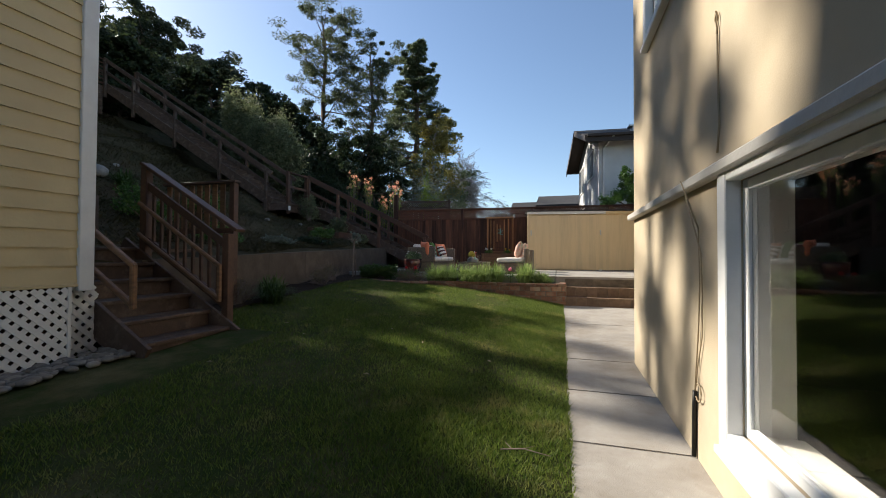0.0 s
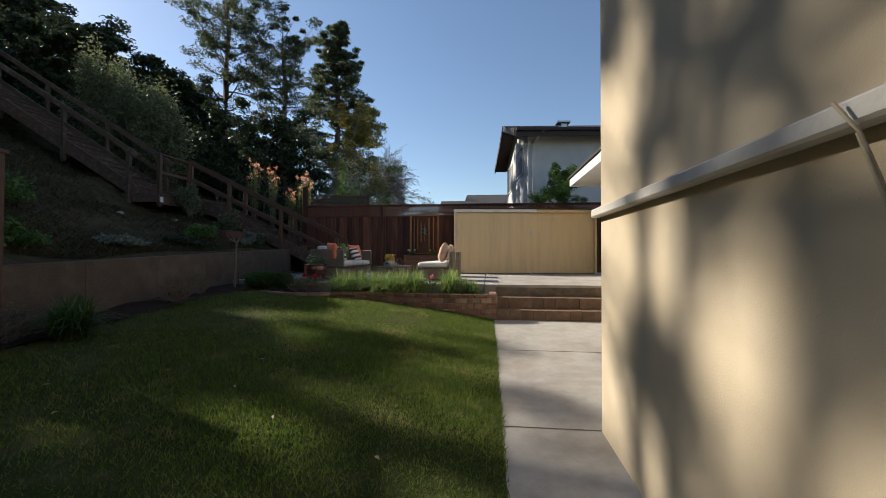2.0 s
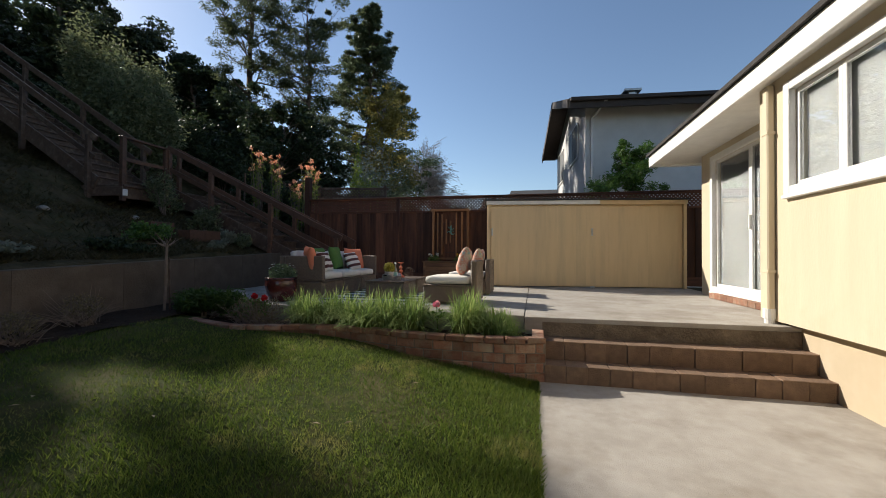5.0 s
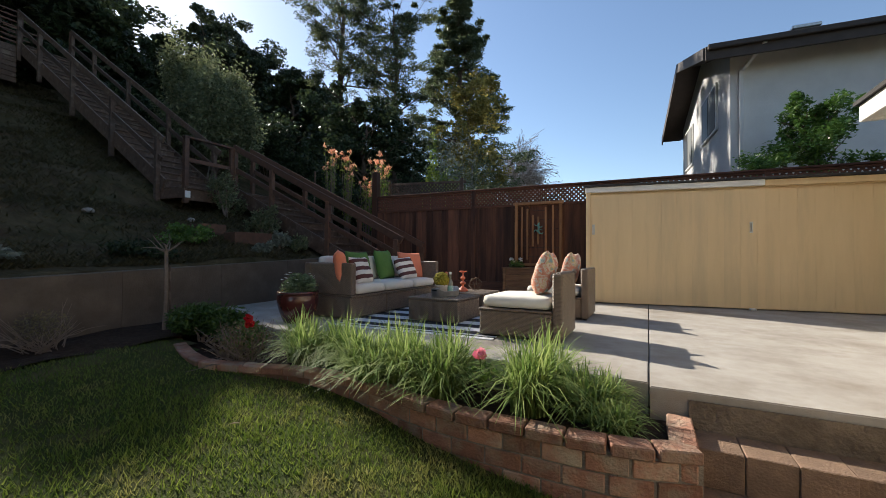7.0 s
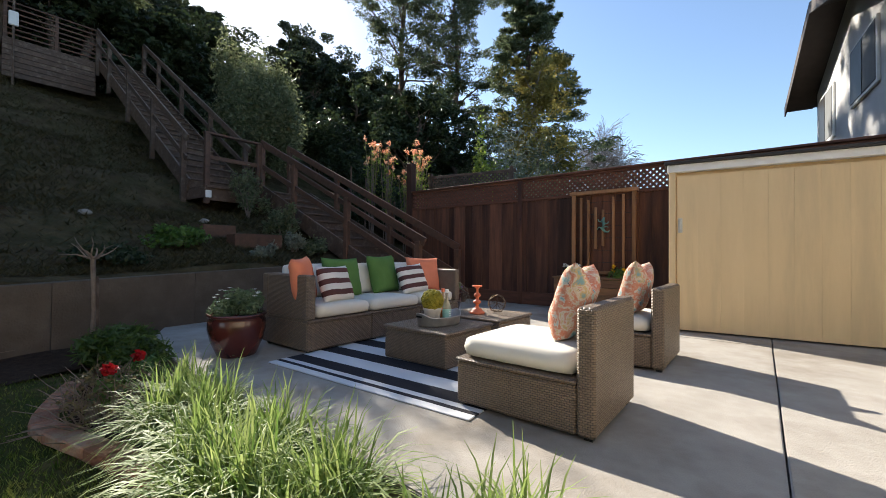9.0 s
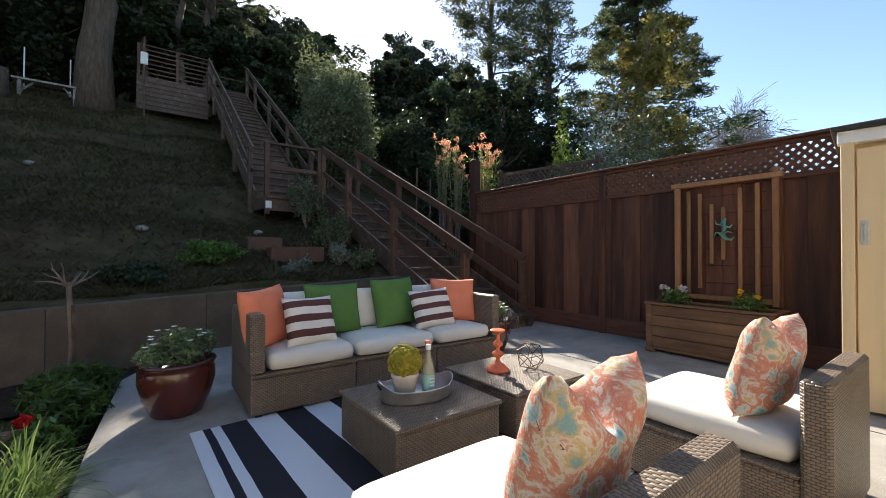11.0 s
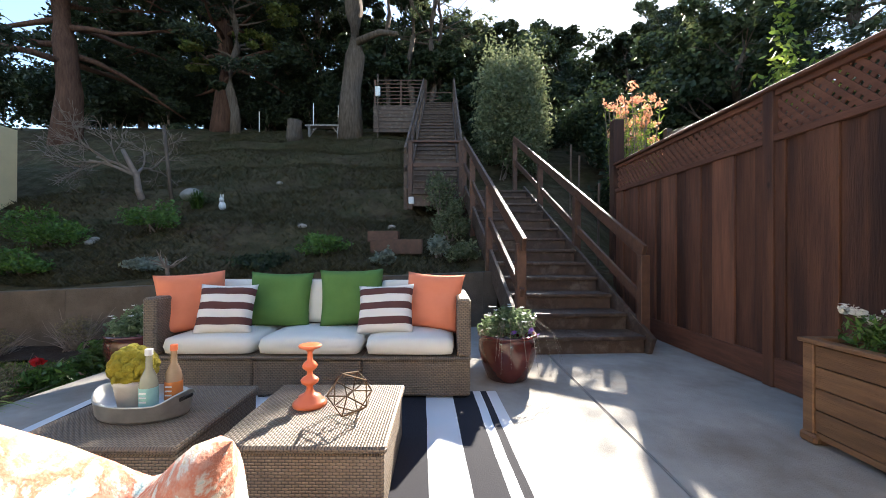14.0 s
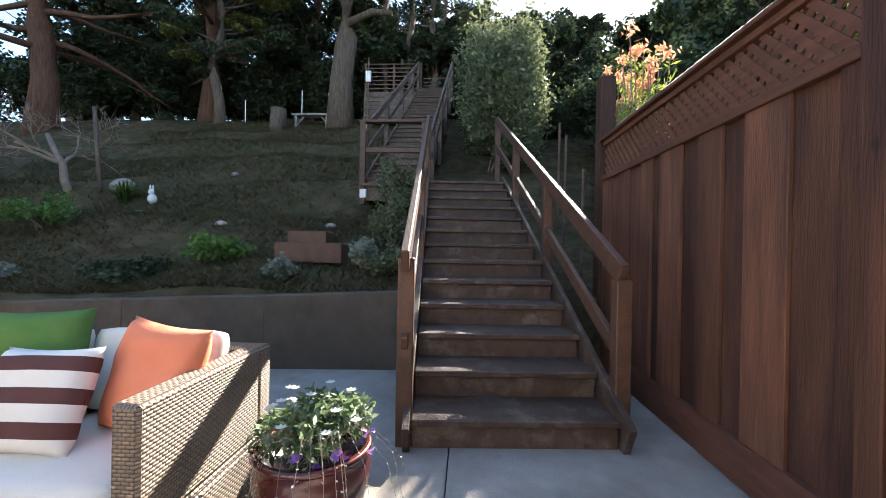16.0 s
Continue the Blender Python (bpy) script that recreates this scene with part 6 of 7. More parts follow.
bl = bmesh.new()
tube(bl, [(0, 0, 3.9), (0.3, 1.0, 4.15), (0.35, 1.75, 4.05)], [0.16, 0.13, 0.10], 8)
tagged(part("broken_limb", bl, BARK, m=pose(-17.1, 8.3, hz(-17.2, 8.1)), smooth=True), "sawn-off limb stub on the pine trunk", "branch")
tree("redwood_tree", "redwood with a reddish trunk on the slope", -18.5, 1.9, hz(-18.5, 1.9), 17, 0.36, 0.10, 3.6, L_FOREST, REDBARK, 44, 230, (0.24, 0.06), 22, shape="cone", squash=0.35)
tree("redwood_tree", "dark redwood tree with a reddish trunk", -15.0, -1.9, hz(-15, -1.9), 16, 0.42, 0.16, 4.6, L_FOREST, REDBARK, 44, 260, (0.25, 0.06), 23, shape="cone", squash=0.35)
tree("oak_tree", "sunlit yellow-green oak on the slope", -17.0, 3.2, hz(-17, 3.2), 8.0, 0.2, 0.3, 2.6, L_LIT, BARK, 18, 200, (0.15, 0.10), 24)
# the wood: tops stand where their shade line falls along the lawn's edge
random.seed(77)
wood = [(-20.5, 11.2, 2.2), (-22.5, 5.0, 3.6), (-21.5, 8.6, 2.8), (-24, 13.5, 2.6), (-25.5, 9.5, 3.2), (-23, -1.5, 4.0), (-20, -6, 4.2), (-27, 2.0, 4.4), (-28.5, 17.0, 2.8), (-24.5, 16.8, 2.2), (-20.8, 14.2, 1.9), (-18.8, 16.6, 1.6),
        (-21.8, 19.2, 1.9), (-26.5, 21.5, 2.4), (-31.5, 21, 3.0), (-23.5, 22.5, 2.0), (-19.2, 20.0, 1.7), (-31, 13, 3.4), (-16.4, 18.4, 1.6), (-33, 6, 4.4), (-18.0, 22.6, 2.0), (-13.9, 18.0, 1.7), (-12.6, 20.6, 1.9),
        (-28, 27.5, 3.2), (-25, 29.5, 3.2), (-32, 29, 3.6), (-22, 27.5, 2.8), (-18.5, 26.5, 2.6), (-16.0, 29.0, 2.6), (-13.0, 27.0, 2.4), (-20, 33, 3.4), (-27, 34, 3.8), (-12, 34, 2.8), (-35, 34, 4.0),
        (-23.0, 0.5, 2.4), (-21.8, 2.8, 2.0), (-24.0, 7.0, 2.2), (-20.4, -3.2, 2.2), (-26, -5, 4.2), (-22.6, 10.6, 2.0), (-18.6, 13.2, 1.5), (-16.0, 16.2, 1.4)]
for k, (x, y, r) in enumerate(wood):
    foot = hz(x, y) - 0.1
    yp = y + 0.378 * (x + 3)
    if yp < 1.0:
        top = foot + random.uniform(8, 13)
    elif yp < 8.2:
        top = 0.35 + 0.643 * ((-1.7 if yp < 4.4 else -2.3 if yp < 5.8 else -2.6 if yp < 7.0 else -3.3) - x) + random.uniform(-0.6, 0.15)
    elif yp < 14.5:
        top = 0.8 + 0.607 * (-4.6 - x) + random.uniform(-0.7, 0.0)
    else:
        az = math.degrees(math.atan2(-x, y - 5))
        top = max(foot + 1.6, 1.4 + float(np.interp(az, (20, 25, 33, 40, 44, 47, 52), (0.14, 0.17, 0.24, 0.34, 0.40, 0.45, 0.50))) * math.hypot(x, y - 5) + random.uniform(-0.9, 0.3))
    if k in (14, 15):
        top -= 1.1
    h = max(1.2, top - foot - 0.75 * r)
    r = min(r, 0.62 * (top - foot))
    tree("evergreen_tree", "dark evergreen tree in the hillside wood", x, y, foot, h, 0.05 + 0.022 * h, 0.04 if h < 7 else 0.10, r, L_FOREST if k % 2 else L_OAK, BARK, 24, 240, (0.23, 0.13), 100 + k, squash=0.6, clump=0.24, group="hillside wood")
for k in range(11):
    az = radians((16.5, 14, 11.5, 9, 6.5, 4, 1, -2, -5, 27, 30)[k])
    d = 58 + 6 * (k % 3)
    x, y = -0.75 - d * math.cos(az), 12.3 + d * math.sin(az)
    foot = hz(x, y)
    top = 1.7 + (0.545 + (0.03 if k in (2, 3, 4, 5, 6, 7, 8) else 0)) * d
    tree("evergreen_tree", "dark evergreen tree on the far crest", x, y, foot, top - foot - 3.0, 0.4, 0.05, 5.0, L_FOREST, BARK, 26, 240, (0.45, 0.22), 500 + k, squash=0.6, clump=0.24, group="hillside wood")
for k in range(34):
    x, y = random.uniform(-25, -19), -9 + 0.62 * k + random.uniform(-0.4, 0.4)
    if y > 12.2 or (8.6 < y < 12.6 and x > -20):
        continue
    shrub("understory_shrub", "dark leafy undergrowth at the wood's edge", x, y, hz(x, y) - 0.2, 1.6, 1.6, 3.0 if y < 6 else 2.0, L_FOREST, 3200, (0.22, 0.11), seed=300 + k, lumps=10, group="undergrowth")

for k in range(13):
    x, y = -24.5 - random.uniform(0, 3), -1.5 + 0.85 * k
    shrub("understory_shrub", "dark leafy undergrowth at the wood's edge", x, y, hz(x, y) - 0.2, 1.7, 1.7, 3.2, L_FOREST, 3000, (0.24, 0.12), seed=360 + k, lumps=10, group="undergrowth")

# trees beyond the fence
tree("pine_tree", "tall open pine with layered branches", -14.6, 22.8, hz(-14.6, 22.8), 11.2, 0.20, 0.34, 3.4, L_PINE, BARK, 30, 145, (0.19, 0.045), 31, shape="pine", squash=0.42, clump=0.17, sub=5, group="pines beyond the fence")
tree("pine_tree", "tall pine with a leaning crown", -11.4, 23.2, hz(-11.4, 23.2), 10.2, 0.20, 0.34, 2.6, L_PINE, BARK, 32, 130, (0.19, 0.045), 32, shape="pine", squash=0.5, clump=0.18, sub=5, group="pines beyond the fence")
tree("cypress_tree", "dark pointed cypress beyond the fence", -10.3, 28.4, hz(-10.3, 28.4), 14.5 + 1.34 * hz(-8.5, 23.5) - hz(-10.3, 28.4), 0.26, 0.08, 3.9, L_CEDAR, BARK, 84, 110, (0.34, 0.06), 33, shape="cone", squash=0.45, clump=0.17, sub=5, droop=-0.05)
tree("yellow_tree", "yellow-green tree in front of the cypress", -7.0, 22.6, hz(-7.0, 22.6), 8.9 - hz(-7.0, 22.6), 0.16, 0.3, 1.25, L_YELLOW, PALEBARK, 24, 160, (0.13, 0.075), 34, squash=0.8, clump=0.36)
shrub("garden_shrub", "pale green rounded shrub beyond the fence", -6.3, 19.2, hz(-6.3, 19.2) - 0.1, 1.5, 1.2, 5.1 - hz(-6.3, 19.2), L_GREY, 3000, (0.12, 0.06), seed=391, lumps=12)
tree("oak_tree", "dark round evergreen behind the flowers", -10.0, 19.0, hz(-10, 19), 3.5, 0.16, 0.1, 2.1, L_OAK, BARK, 22, 260, (0.14, 0.08), 35, squash=0.7, clump=0.24)


def bare_tree(name, label, x, y, z, height, spread, seed, weep=0.0, material=TWIG, levels=4, r0=0.07, fan=3, rmin=0.004):
    """A leafless tree that forks down to fine twigs."""
    random.seed(seed)
    t = thing(name, label, "tree", at=pose(x, y, z))
    bm, tw = bmesh.new(), bmesh.new()

    def grow(p, d, L, r, lev):
        w = -weep * (0.0 if lev > 2 else 0.30)
        lp = limb_path(p, d, L, 4, 0.28, w)
        tube(bm if lev > 1 else tw, lp, [max(rmin, r * (1 - 0.5 * j / 4)) for j in range(5)], 6 if lev > 1 else 4, cap=lev > 1)
        if lev == 0:
            return
        for k in range(fan + (lev < 3)):
            q = lp[random.randint(2, 4)]
            dd = (lp[-1] - lp[-2]).normalized() + Vector((random.gauss(0, 1), random.gauss(0, 1), random.gauss(0.25 - (weep * 0.9 if lev < 3 else 0), 0.5))) * spread
            grow(q, dd, L * random.uniform(0.55, 0.8), r * 0.52, lev - 1)

    grow(Vector((0, 0, -0.15)), Vector((0.05, 0, 1)), height * 0.36, r0, levels)
    part("trunk", bm, material, t, smooth=True)
    part("twig", tw, material, t)
    return t


bare_tree("willow_tree", "bare weeping birch far beyond the fence", -11.9, 40.5, 0.5, 13.0, 0.23, 41, weep=0.36, levels=5, r0=0.16, fan=5, rmin=0.011, material=PALEBARK)
bare_tree("bare_fruit_tree", "small leafless fruit tree with lichened bark", -9.3, 5.3, hz(-9.3, 5.3), 3.6, 0.75, 42, material=TWIG, r0=0.08, levels=5)
pr = bmesh.new()
tube(pr, [(0, 0, -0.1), (-0.15, -0.3, 1.7)], [0.045, 0.035], 7)
tagged(part("wooden_prop", pr, BARK, m=pose(-9.25, 5.95, hz(-9.25, 5.95)), smooth=True), "slanting wooden prop beside the bare tree", "post")

# ---- shrubs ----
shrub("large_bush", "large silver-green bush beside the stairs", -11.2, 13.5, hz(-11.2, 13.5) - 0.1, 1.3, 1.15, 3.2, L_BUSH, 26000, (0.10, 0.05), seed=51, lumps=16)
shrub("large_bush", "silver-green bush beside the upper stairs", -12.9, 14.0, hz(-12.9, 14.0) - 0.1, 1.1, 1.1, 3.0, L_BUSH, 10000, (0.11, 0.05), seed=52, lumps=14)
for k, (x, y, r, h) in enumerate(((-9.0, 15.6, 1.0, 1.6), (-10.6, 16.6, 1.3, 2.0), (-8.2, 17.4, 1.2, 1.7), (-12.5, 16.5, 1.4, 1.8), (-14.8, 15.2, 1.4, 1.6), (-14.6, 13.6, 0.9, 1.3))):
    shrub("dark_shrub", "dark evergreen shrub on the bank beyond the stairs", x, y, hz(x, y), r, r, h, L_OAK, 6500, (0.12, 0.06), seed=60 + k, lumps=12, group="bank shrubs")
shrub("olive_shrub", "grey-green shrub showing over the fence", -4.1, 17.0, 0.6, 1.5, 1.0, 2.75, L_BUSH, 11000, (0.09, 0.03), seed=70, lumps=12)
shrub("lime_shrub", "bright green shrub showing over the fence", -4.9, 15.7, 0.8, 0.8, 0.6, 2.05, L_LIME, 6500, (0.09, 0.035), seed=71)
shrub("olive_shrub", "dull green shrub behind the lattice fence", -2.3, 17.8, 0.6, 1.1, 0.9, 2.2, L_BUSH, 8000, (0.09, 0.03), seed=72)
shrub("sapling", "tall thin sapling with pale leaves over the fence", -5.4, 16.0, 0.9, 0.45, 0.4, 3.2, L_LIME, 1000, (0.10, 0.045), seed=73, lumps=9)
tree("citrus_tree", "glossy green citrus tree behind the shed", 2.45, 15.5, 0.5, 3.25, 0.07, 0.5, 0.78, L_CITRUS, BARK, 30, 150, (0.085, 0.03), 36, squash=0.9, clump=0.24)
shrub("low_hedge", "low green hedge tops over the fence", 1.2, 15.6, 1.9, 0.5, 0.3, 0.65, L_CITRUS, 1500, (0.10, 0.04), seed=74)

# coral-tipped flowering shrub by the corner post
for k, (x, y, h) in enumerate(((-6.15, 14.75, 1.95), (-6.75, 15.1, 1.55), (-7.45, 15.1, 2.0), (-8.25, 15.3, 1.9))):
    random.seed(80 + k)
    fs = thing("flowering_shrub", "upright green shrub with coral pink flower heads", "shrub", at=pose(x, y, hz(x, y) + 0.1), group="coral shrubs")
    st = bmesh.new()
    lc, fc = [], []
    for j in range(13):
        a, rr_ = random.uniform(0, 6.28), random.uniform(0.03, 0.30)
        top = Vector((rr_ * math.cos(a), rr_ * math.sin(a), h * random.uniform(0.75, 1.12) + 0.45))
        tube(st, [(top.x * 0.3, top.y * 0.3, -0.1), tuple(top * 0.6), tuple(top)], [0.012, 0.009, 0.005], 4, cap=False)
        for q in range(60):
            u = random.uniform(0.35, 0.98)
            lc.append(top * u + Vector((random.gauss(0, 1), random.gauss(0, 1), random.gauss(0, 1))) * 0.045)
        fc += [top + Vector((random.gauss(0, 1), random.gauss(0, 1), random.gauss(0.6, 1))) * 0.028 for q in range(22)]
    part("woody_stem", st, TWIG, fs)
    v, f = leaves(np.array([tuple(q) for q in lc]), 0.085, 0.02, 0.0, -0.5)
    quick("foliage", v, f, L_LIME, fs)
    v, f = leaves(np.array([tuple(q) for q in fc]), 0.075, 0.022, 0.0, -0.6)
    quick("blossom", v, f, P_PINK, fs, "coral pink flower heads")

# ---- beds ----
def tuft(label, x, y, z, n, h, spread, w, base, material, group="", cat="grass clump", name="strap_leaf_clump"):
    t = thing(name, label, cat, at=pose(x, y, z), group=group)
    v, f = strap_tuft(n, h, spread, w, base)
    quick("foliage", v, f, material, t)
    return t


random.seed(9)
for x, y, s in ((-2.74, 9.00, 1.05), (-2.50, 8.86, 1.0), (-2.28, 8.98, 1.1), (-1.95, 8.83, 1.1), (-1.74, 9.02, 1.05), (-1.5, 8.78, 1.15), (-1.26, 8.96, 1.15), (-1.75, 8.74, 0.95), (-1.22, 8.74, 1.0), (-0.66, 8.80, 1.15), (-0.60, 9.02, 1.15), (-0.33, 8.86, 0.76), (-0.27, 9.00, 0.58), (-0.20, 8.74, 0.45)):
    tuft("bright green strap-leaf grass clump in the brick bed", x, y + 0.04, 0.505, 380, 0.44 * s, 0.40 * s, 0.010, 0.11, L_STRAP, "bed grasses")
tuft("dark green strap-leaf clump at the foot of the wall", -4.15, 5.45, float(lawn_z(-4.15, 5.45)), 330, 0.42, 0.42, 0.016, 0.14, L_STRAPDK, "dark clumps")
tuft("dark green strap-leaf clump at the foot of the wall", -4.45, 5.75, float(lawn_z(-4.45, 5.75)), 260, 0.42, 0.42, 0.016, 0.14, L_STRAPDK, "dark clumps")
shrub("rounded_shrub", "rounded dark green shrub at the bed's end", -4.12, 9.02, 0.49, 0.46, 0.36, 0.36, L_STRAPDK, 5200, (0.075, 0.017), seed=91, lumps=16, spray=0.6)


def brush(label, x, y, z, n, h, s, material=None):
    t = thing("dry_shrub", label, "shrub", at=pose(x, y, z), group="dry shrubs")
    bm = bmesh.new()
    for k in range(n):
        a, e = random.uniform(0, 6.28), random.uniform(0.5, 1.4)
        lp = limb_path((random.gauss(0, .06), random.gauss(0, .06), 0), (math.cos(a), math.sin(a), e), h * random.uniform(0.6, 1.2), 4, 0.3)
        tube(bm, lp, [0.005, 0.004, 0.003, 0.0025, 0.0015], 4, cap=False)
    part("twig", bm, material or TWIG, t)
    v, f = leaves(blob(600, s, (1, 1, 0.7), 0.2) + np.array([0, 0, h * 0.5]), 0.03, 0.012, 0.2)
    quick("foliage", v, f, L_BRUSH, t)
    return t


brush("dry twiggy shrub in the soil border", -4.55, 5.15, float(lawn_z(-4.55, 5.15)), 60, 0.42, 0.28)
brush("dry twiggy shrub in the brick bed", -3.05, 8.76, 0.505, 70, 0.36, 0.24)
brush("dry twiggy shrub in the brick bed", -3.32, 8.82, 0.505, 60, 0.34, 0.22)
brush("bare twiggy shrub in the soil border", -4.55, 7.3, float(lawn_z(-4.55, 7.3)), 50, 0.36, 0.2)
brush("bare twiggy shrub in the soil border", -4.75, 8.0, float(lawn_z(-4.75, 8.0)), 50, 0.45, 0.2)
shrub("flowering_plant", "leafy plant with red blooms at the bed's end", -3.40, 8.98, 0.505, 0.24, 0.20, 0.22, L_CITRUS, 1100, (0.06, 0.022), category="plant", seed=90)
for x, y, z, m_, lab in ((-3.36, 8.98, 0.83, P_RED, "red bloom in the brick bed"), (-3.05, 8.76, 0.84, P_RED, "small red bloom on the dry shrub"), (-0.93, 8.73, 0.84, P_MAG, "pink bloom among the bed grasses")):
    bl = thing("bloom", lab, "flower", at=pose(x, y, z), group="blooms")
    v, f = leaves(blob(40, 0.034, (1, 1, 0.8), 0.2), 0.045, 0.036, 0.3)
    quick("petals", v, f, m_, bl)
    sb = bmesh.new()
    tube(sb, [(0, 0, 0), (0.01, 0.01, 0.505 - z)], 0.004, 5)
    part("stem", sb, L_STRAPDK, bl)
    v, f = leaves(blob(60, 0.10, (1, 1, 0.8), 0.2) + np.array([0, 0, -0.12]), 0.05, 0.022, 0.3)
    quick("foliage", v, f, L_STRAPDK, bl)
sp = thing("staked_sapling", "pruned bare sapling tied to a thin stake", "sapling", at=pose(-4.75, 8.98, 0.50))
bm = bmesh.new()
tube(bm, [(0, 0, 0), (0.01, 0.02, 0.5), (0.03, 0.0, 0.98)], [0.02, 0.018, 0.02], 7)
for k in range(9):
    a = k * 0.7
    lp = limb_path((0.03, 0, 0.95), (math.cos(a), math.sin(a), 0.75), 0.24, 4, 0.4)
    tube(bm, lp, [0.010, 0.008, 0.006, 0.004, 0.002], 5, cap=False)
part("stem", bm, TWIG, sp)
bm = bmesh.new()
tube(bm, [(0.05, 0.05, 0), (0.045, 0.03, 0.8)], 0.012, 6)
part("stake", bm, STAIRWOOD, sp)

# ---- hillside details ----
for x, y, L, lab in ((-7.1, 10.95, 0.5, "small weathered wooden planter on the slope"), (-6.4, 11.25, 0.75, "low weathered wooden planter on the slope")):
    z = hz(x, y)
    pb2 = thing("slope_planter", lab, "planter", at=pose(x, y, z - 0.02), group="slope planters")
    for sx in (-0.14, 0.12):
        part("side_board", boxed(sx, sx + 0.025, -L / 2, L / 2, 0, 0.22, 0.004), RAILWOOD, pb2)
    for sy in (-L / 2 + 0.0, L / 2 - 0.025):
        part("end_board", boxed(-0.114, 0.119, sy, sy + 0.025, 0, 0.21, 0.004), RAILWOOD, pb2)
    part("soil", boxed(-0.114, 0.119, -L / 2 + 0.026, L / 2 - 0.026, 0.02, 0.18), SOIL, pb2)
for k, (x, y, r, h, m_, n) in enumerate(((-6.3, 11.85, 0.20, 0.36, L_GREY, 900), (-5.85, 11.15, 0.20, 0.22, L_GREY, 900), (-6.4, 10.2, 0.4, 0.26, L_CITRUS, 1400), (-6.1, 9.3, 0.5, 0.22, L_OAK, 1400), (-7.0, 12.05, 0.35, 0.6, L_BUSH, 1500),
                                         (-8.0, 11.9, 0.4, 0.7, L_BUSH, 1700), (-7.3, 7.0, 0.5, 0.45, L_CITRUS, 1500), (-6.9, 5.6, 0.6, 0.6, L_CITRUS, 2200), (-6.0, 7.9, 0.35, 0.18, L_GREY, 900), (-5.8, 6.2, 0.5, 0.35, L_CITRUS, 1500), (-6.2, 12.2, 0.25, 0.3, L_BUSH, 900))):
    shrub("slope_plant", "low plant growing on the dry slope", x, y, hz(x, y) - 0.03, r, r, h, m_, n, (0.055, 0.03), category="plant", seed=200 + k, group="slope plants")
tuft("green strap-leaf clump on the slope", -9.0, 6.65, hz(-9.0, 6.65), 120, 0.5, 0.45, 0.03, 0.1, L_STRAPDK, "dark clumps")
st_ = bmesh.new()
bmesh.ops.create_icosphere(st_, subdivisions=3, radius=0.2, matrix=Matrix.Diagonal((0.9, 1.1, 0.75, 1)))
for v in st_.verts:
    v.co *= 1 + 0.25 * noise.noise(v.co * 5)
tagged(part("boulder", st_, STONE, m=pose(-9.35, 6.3, hz(-9.35, 6.3) + 0.06), smooth=True), "pale rounded boulder on the slope", "rock")
rb_ = bmesh.new()
for c, s in (((0, 0, 0.09), (0.09, 0.07, 0.10)), ((0.03, 0.0, 0.22), (0.05, 0.05, 0.055)), ((0.02, 0.025, 0.30), (0.015, 0.014, 0.05)), ((0.02, -0.025, 0.30), (0.015, 0.014, 0.05))):
    bmesh.ops.create_icosphere(rb_, subdivisions=2, radius=1, matrix=Matrix.LocRotScale(c, None, s))
tagged(part("garden_statue", rb_, WHITE, m=pose(-9.0, 7.2, hz(-9.0, 7.2) - 0.01), smooth=True), "small white garden figure on the slope", "statue")
random.seed(15)
for k in range(7):
    x, y = random.uniform(-12, -7), random.uniform(6, 11)
    s_ = bmesh.new()
    bmesh.ops.create_icosphere(s_, subdivisions=2, radius=0.07, matrix=Matrix.Diagonal((1, 1.2, 0.7, 1)))
    for v in s_.verts:
        v.co *= 1 + 0.3 * noise.noise(v.co * 14 + Vector((k, 0, 0)))
    tagged(part("stone", s_, STONE, m=pose(x, y, hz(x, y) + 0.02)), "small pale stone lying on the slope", "rock", group="slope stones")
sm = bmesh.new()
tube(sm, [(0, 0, -0.2), (0, 0, 0.15), (0.02, 0, 0.5), (0.03, 0.02, 0.85)], [0.42, 0.33, 0.29, 0.28], 12)
tagged(part("tree_stump", sm, BARK, m=pose(-16.2, 6.05, hz(-16.2, 6.05)), smooth=True), "weathered tree stump at the wood's edge", "stump")
be = thing("bench", "plain low bench at the wood's edge", "bench", at=pose(-17.0, 7.0, hz(-17.0, 7.0)))
part("seat", boxed(-0.2, 0.2, -0.75, 0.75, 0.40, 0.46, 0.006), PALEBARK, be)
for y in (-0.6, 0.6):
    part("leg", boxed(-0.16, 0.16, y - 0.04, y + 0.04, -0.2, 0.40, 0.006), PALEBARK, be)
    part("brace", beamed((0, y, 0.1), (0, y * 0.55, 0.40), 0.05, 0.05), PALEBARK, be)
for x, y, h in ((-17.4, 6.4, 1.2), (-17.6, 7.4, 1.2), (-17.4, 4.1, 0.9), (-5.9, 13.95, 0), (-7.9, 14.3, 1.5), (-7.3, 14.25, 1.5), (-6.3, 14.2, 1.2)):
    if h:
        k_ = bmesh.new()
        tube(k_, [(0, 0, -0.15), (0.02, 0.01, h)], 0.018, 6)
        tagged(part("stake", k_, WHITE if x < -10 else STAIRWOOD, m=pose(x, y, hz(x, y))), "thin upright garden stake on the slope", "stake", group="stakes")
lamp = thing("path_marker", "white marker hanging on a thin post by the top stairs", "marker", at=pose(-16.4, 9.3, hz(-16.4, 9.3)))
k_ = bmesh.new()
tube(k_, [(0, 0, -0.15), (0, 0, 2.6)], 0.03, 6)
part("post", k_, STAIRWOOD, lamp)
part("marker", boxed(-0.03, 0.05, -0.1, 0.1, 1.7, 2.1, 0.02), WHITE, lamp)

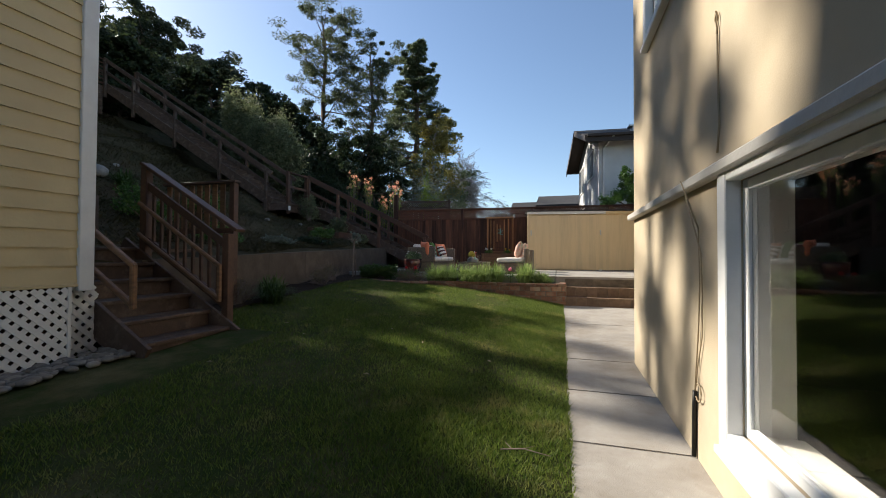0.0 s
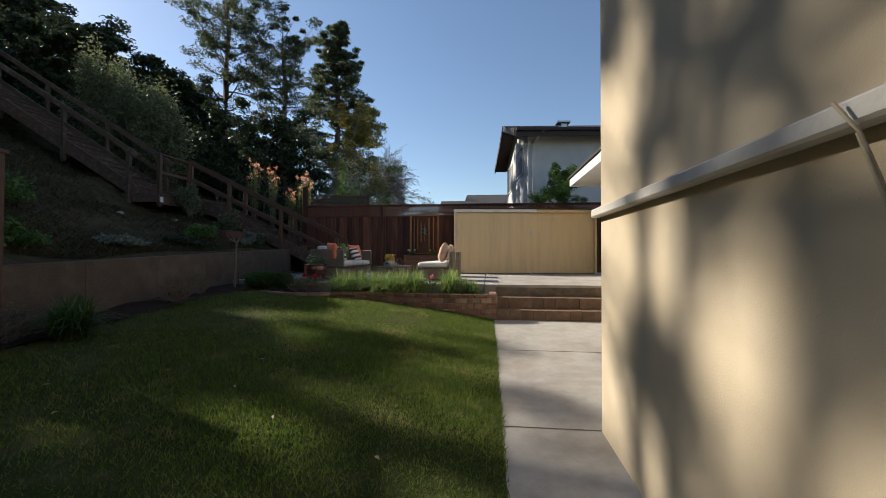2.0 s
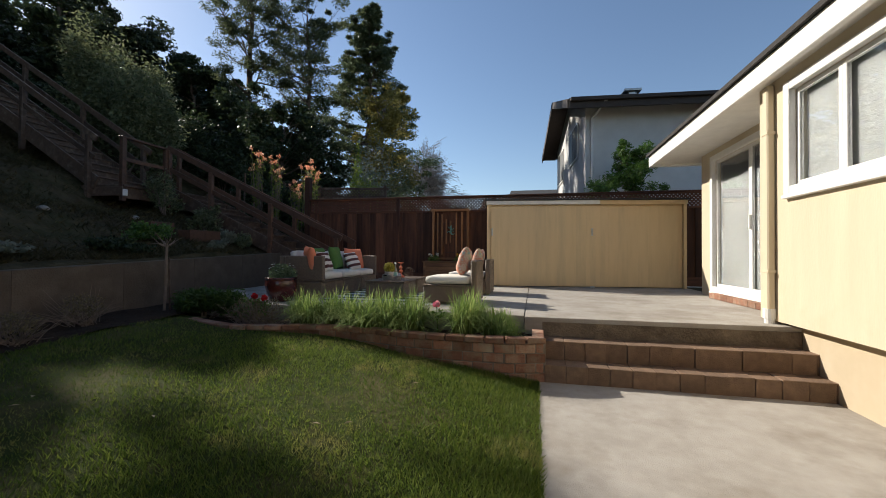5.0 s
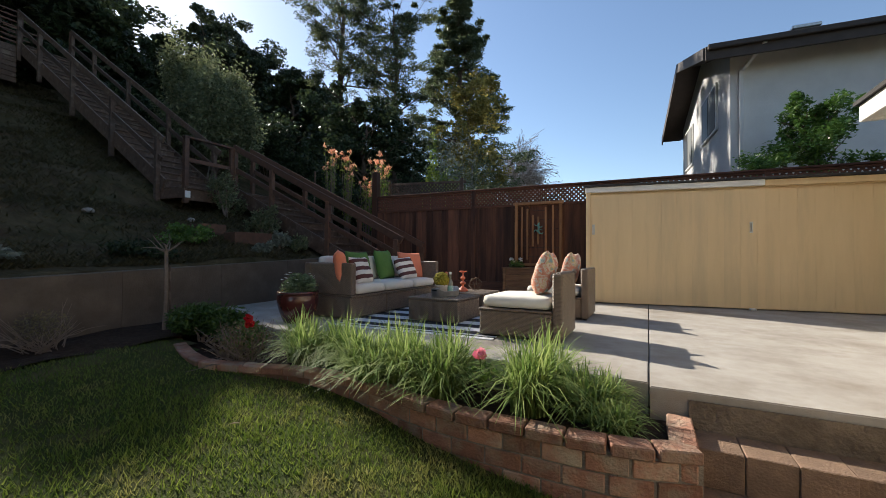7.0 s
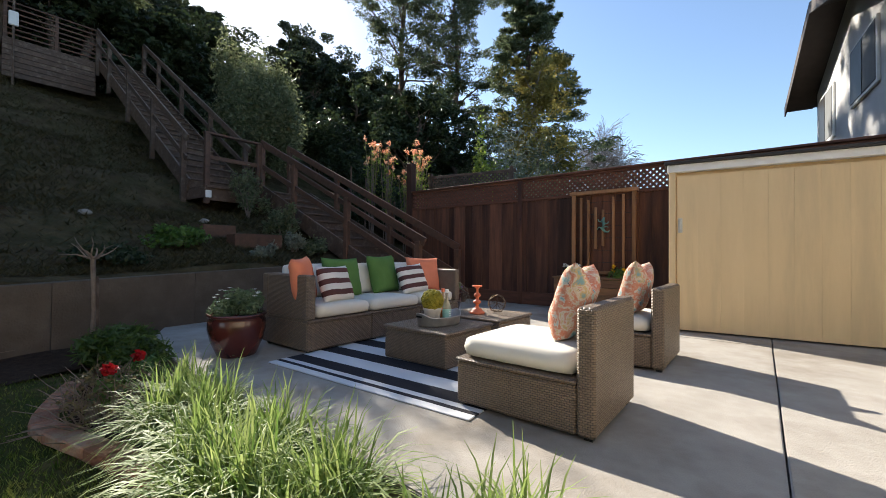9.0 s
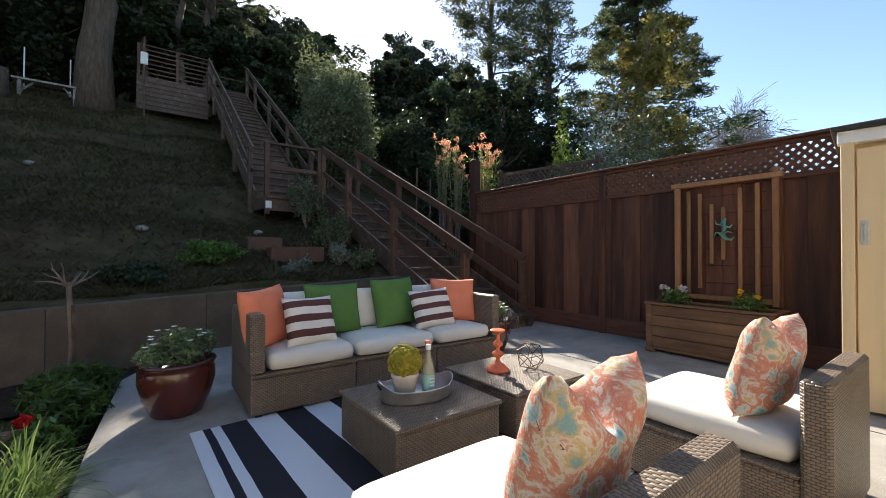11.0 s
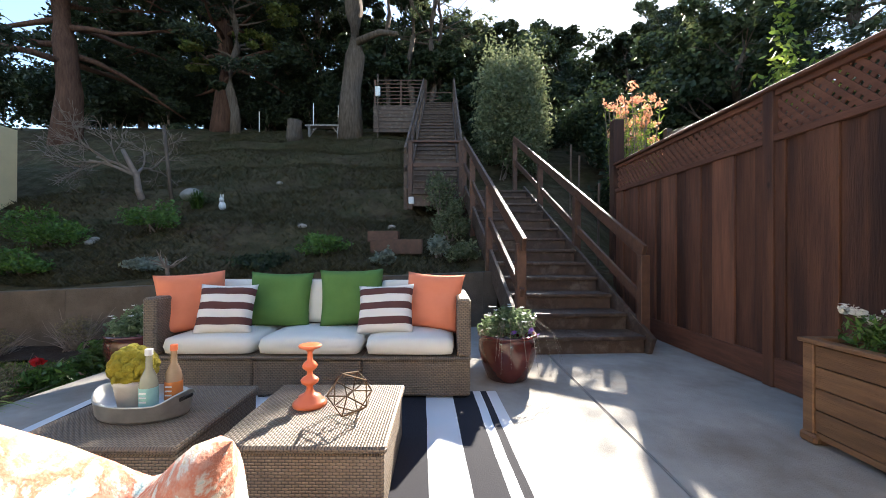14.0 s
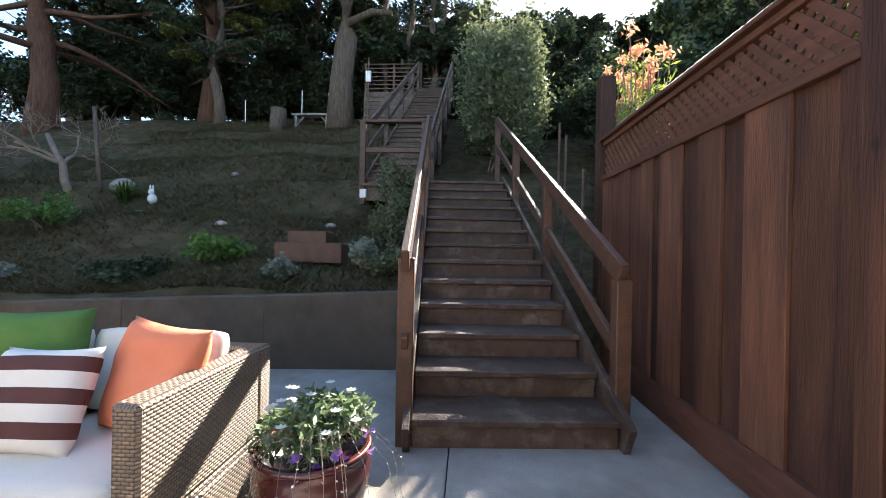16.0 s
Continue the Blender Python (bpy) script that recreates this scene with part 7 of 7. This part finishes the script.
# dry grass on the slope
n = 120000
gx_ = -5.6 - RNG.uniform(0, 1, n) ** 1.3 * 12
gy_ = RNG.uniform(2.5, 12.3, n)
okk = np.sin(gx_ * 2.1 + np.sin(gy_)) * 0.5 + np.sin(gy_ * 1.3 + gx_) * 0.4 + RNG.normal(0, 0.5, n) > -0.25
gx_, gy_ = gx_[okk], gy_[okk]
n = len(gx_)
gz_ = ground_z(gx_, gy_)
hb = RNG.uniform(0.03, 0.11, n)
aa, az = RNG.uniform(0, 6.28, n), RNG.uniform(0, 6.28, n)
root = np.stack([gx_, gy_, gz_ - 0.005], 1)
sd = np.stack([np.cos(aa), np.sin(aa), 0 * aa], 1) * RNG.uniform(0.006, 0.016, (n, 1))
tip = root + np.stack([np.cos(az) * hb + 0.03, np.sin(az) * hb, hb * 0.8], 1)
tagged(quick("hill_grass", np.stack([root - sd, root + sd, tip], 1).reshape(-1, 3), np.arange(3 * n).reshape(n, 3), L_HAY), "sparse dry grass and litter on the slope", "grass", kind="stuff")

# fallen twig and dry leaves on the lawn
tw_ = bmesh.new()
tube(tw_, [(-0.12, 0, 0.02), (0.0, 0.01, 0.035), (0.14, -0.01, 0.025)], [0.004, 0.004, 0.002], 5)
tube(tw_, [(0.0, 0.01, 0.035), (0.06, 0.05, 0.04)], [0.003, 0.0015], 4)
tube(tw_, [(-0.06, 0.005, 0.03), (-0.10, 0.05, 0.04)], [0.003, 0.0015], 4)
tagged(part("fallen_twig", tw_, TWIG, m=pose(-0.12, 2.45, float(lawn_z(-0.12, 2.45)))), "dry fallen twig lying on the lawn", "twig")
random.seed(19)
LEAFB = mat("dry_leaf", (0.42, 0.34, 0.22), (0.30, 0.23, 0.14), 0.8, 12)
for k in range(16):
    x, y = random.uniform(-3.4, -0.2), random.uniform(2.6, 8.0)
    b = bmesh.new()
    vs = [b.verts.new(q) for q in ((-0.03, 0, 0.004), (0, -0.011, 0.010), (0.032, 0, 0.002), (0, 0.011, 0.011))]
    b.faces.new((vs[0], vs[1], vs[2]))
    b.faces.new((vs[0], vs[2], vs[3]))
    tagged(part("dry_leaf", b, LEAFB, m=pose(x, y, float(lawn_z(x, y)) + 0.028, random.uniform(-20, 20), 0, random.uniform(0, 360))), "pale dry leaf lying on the lawn", "leaf", group="dry leaves")
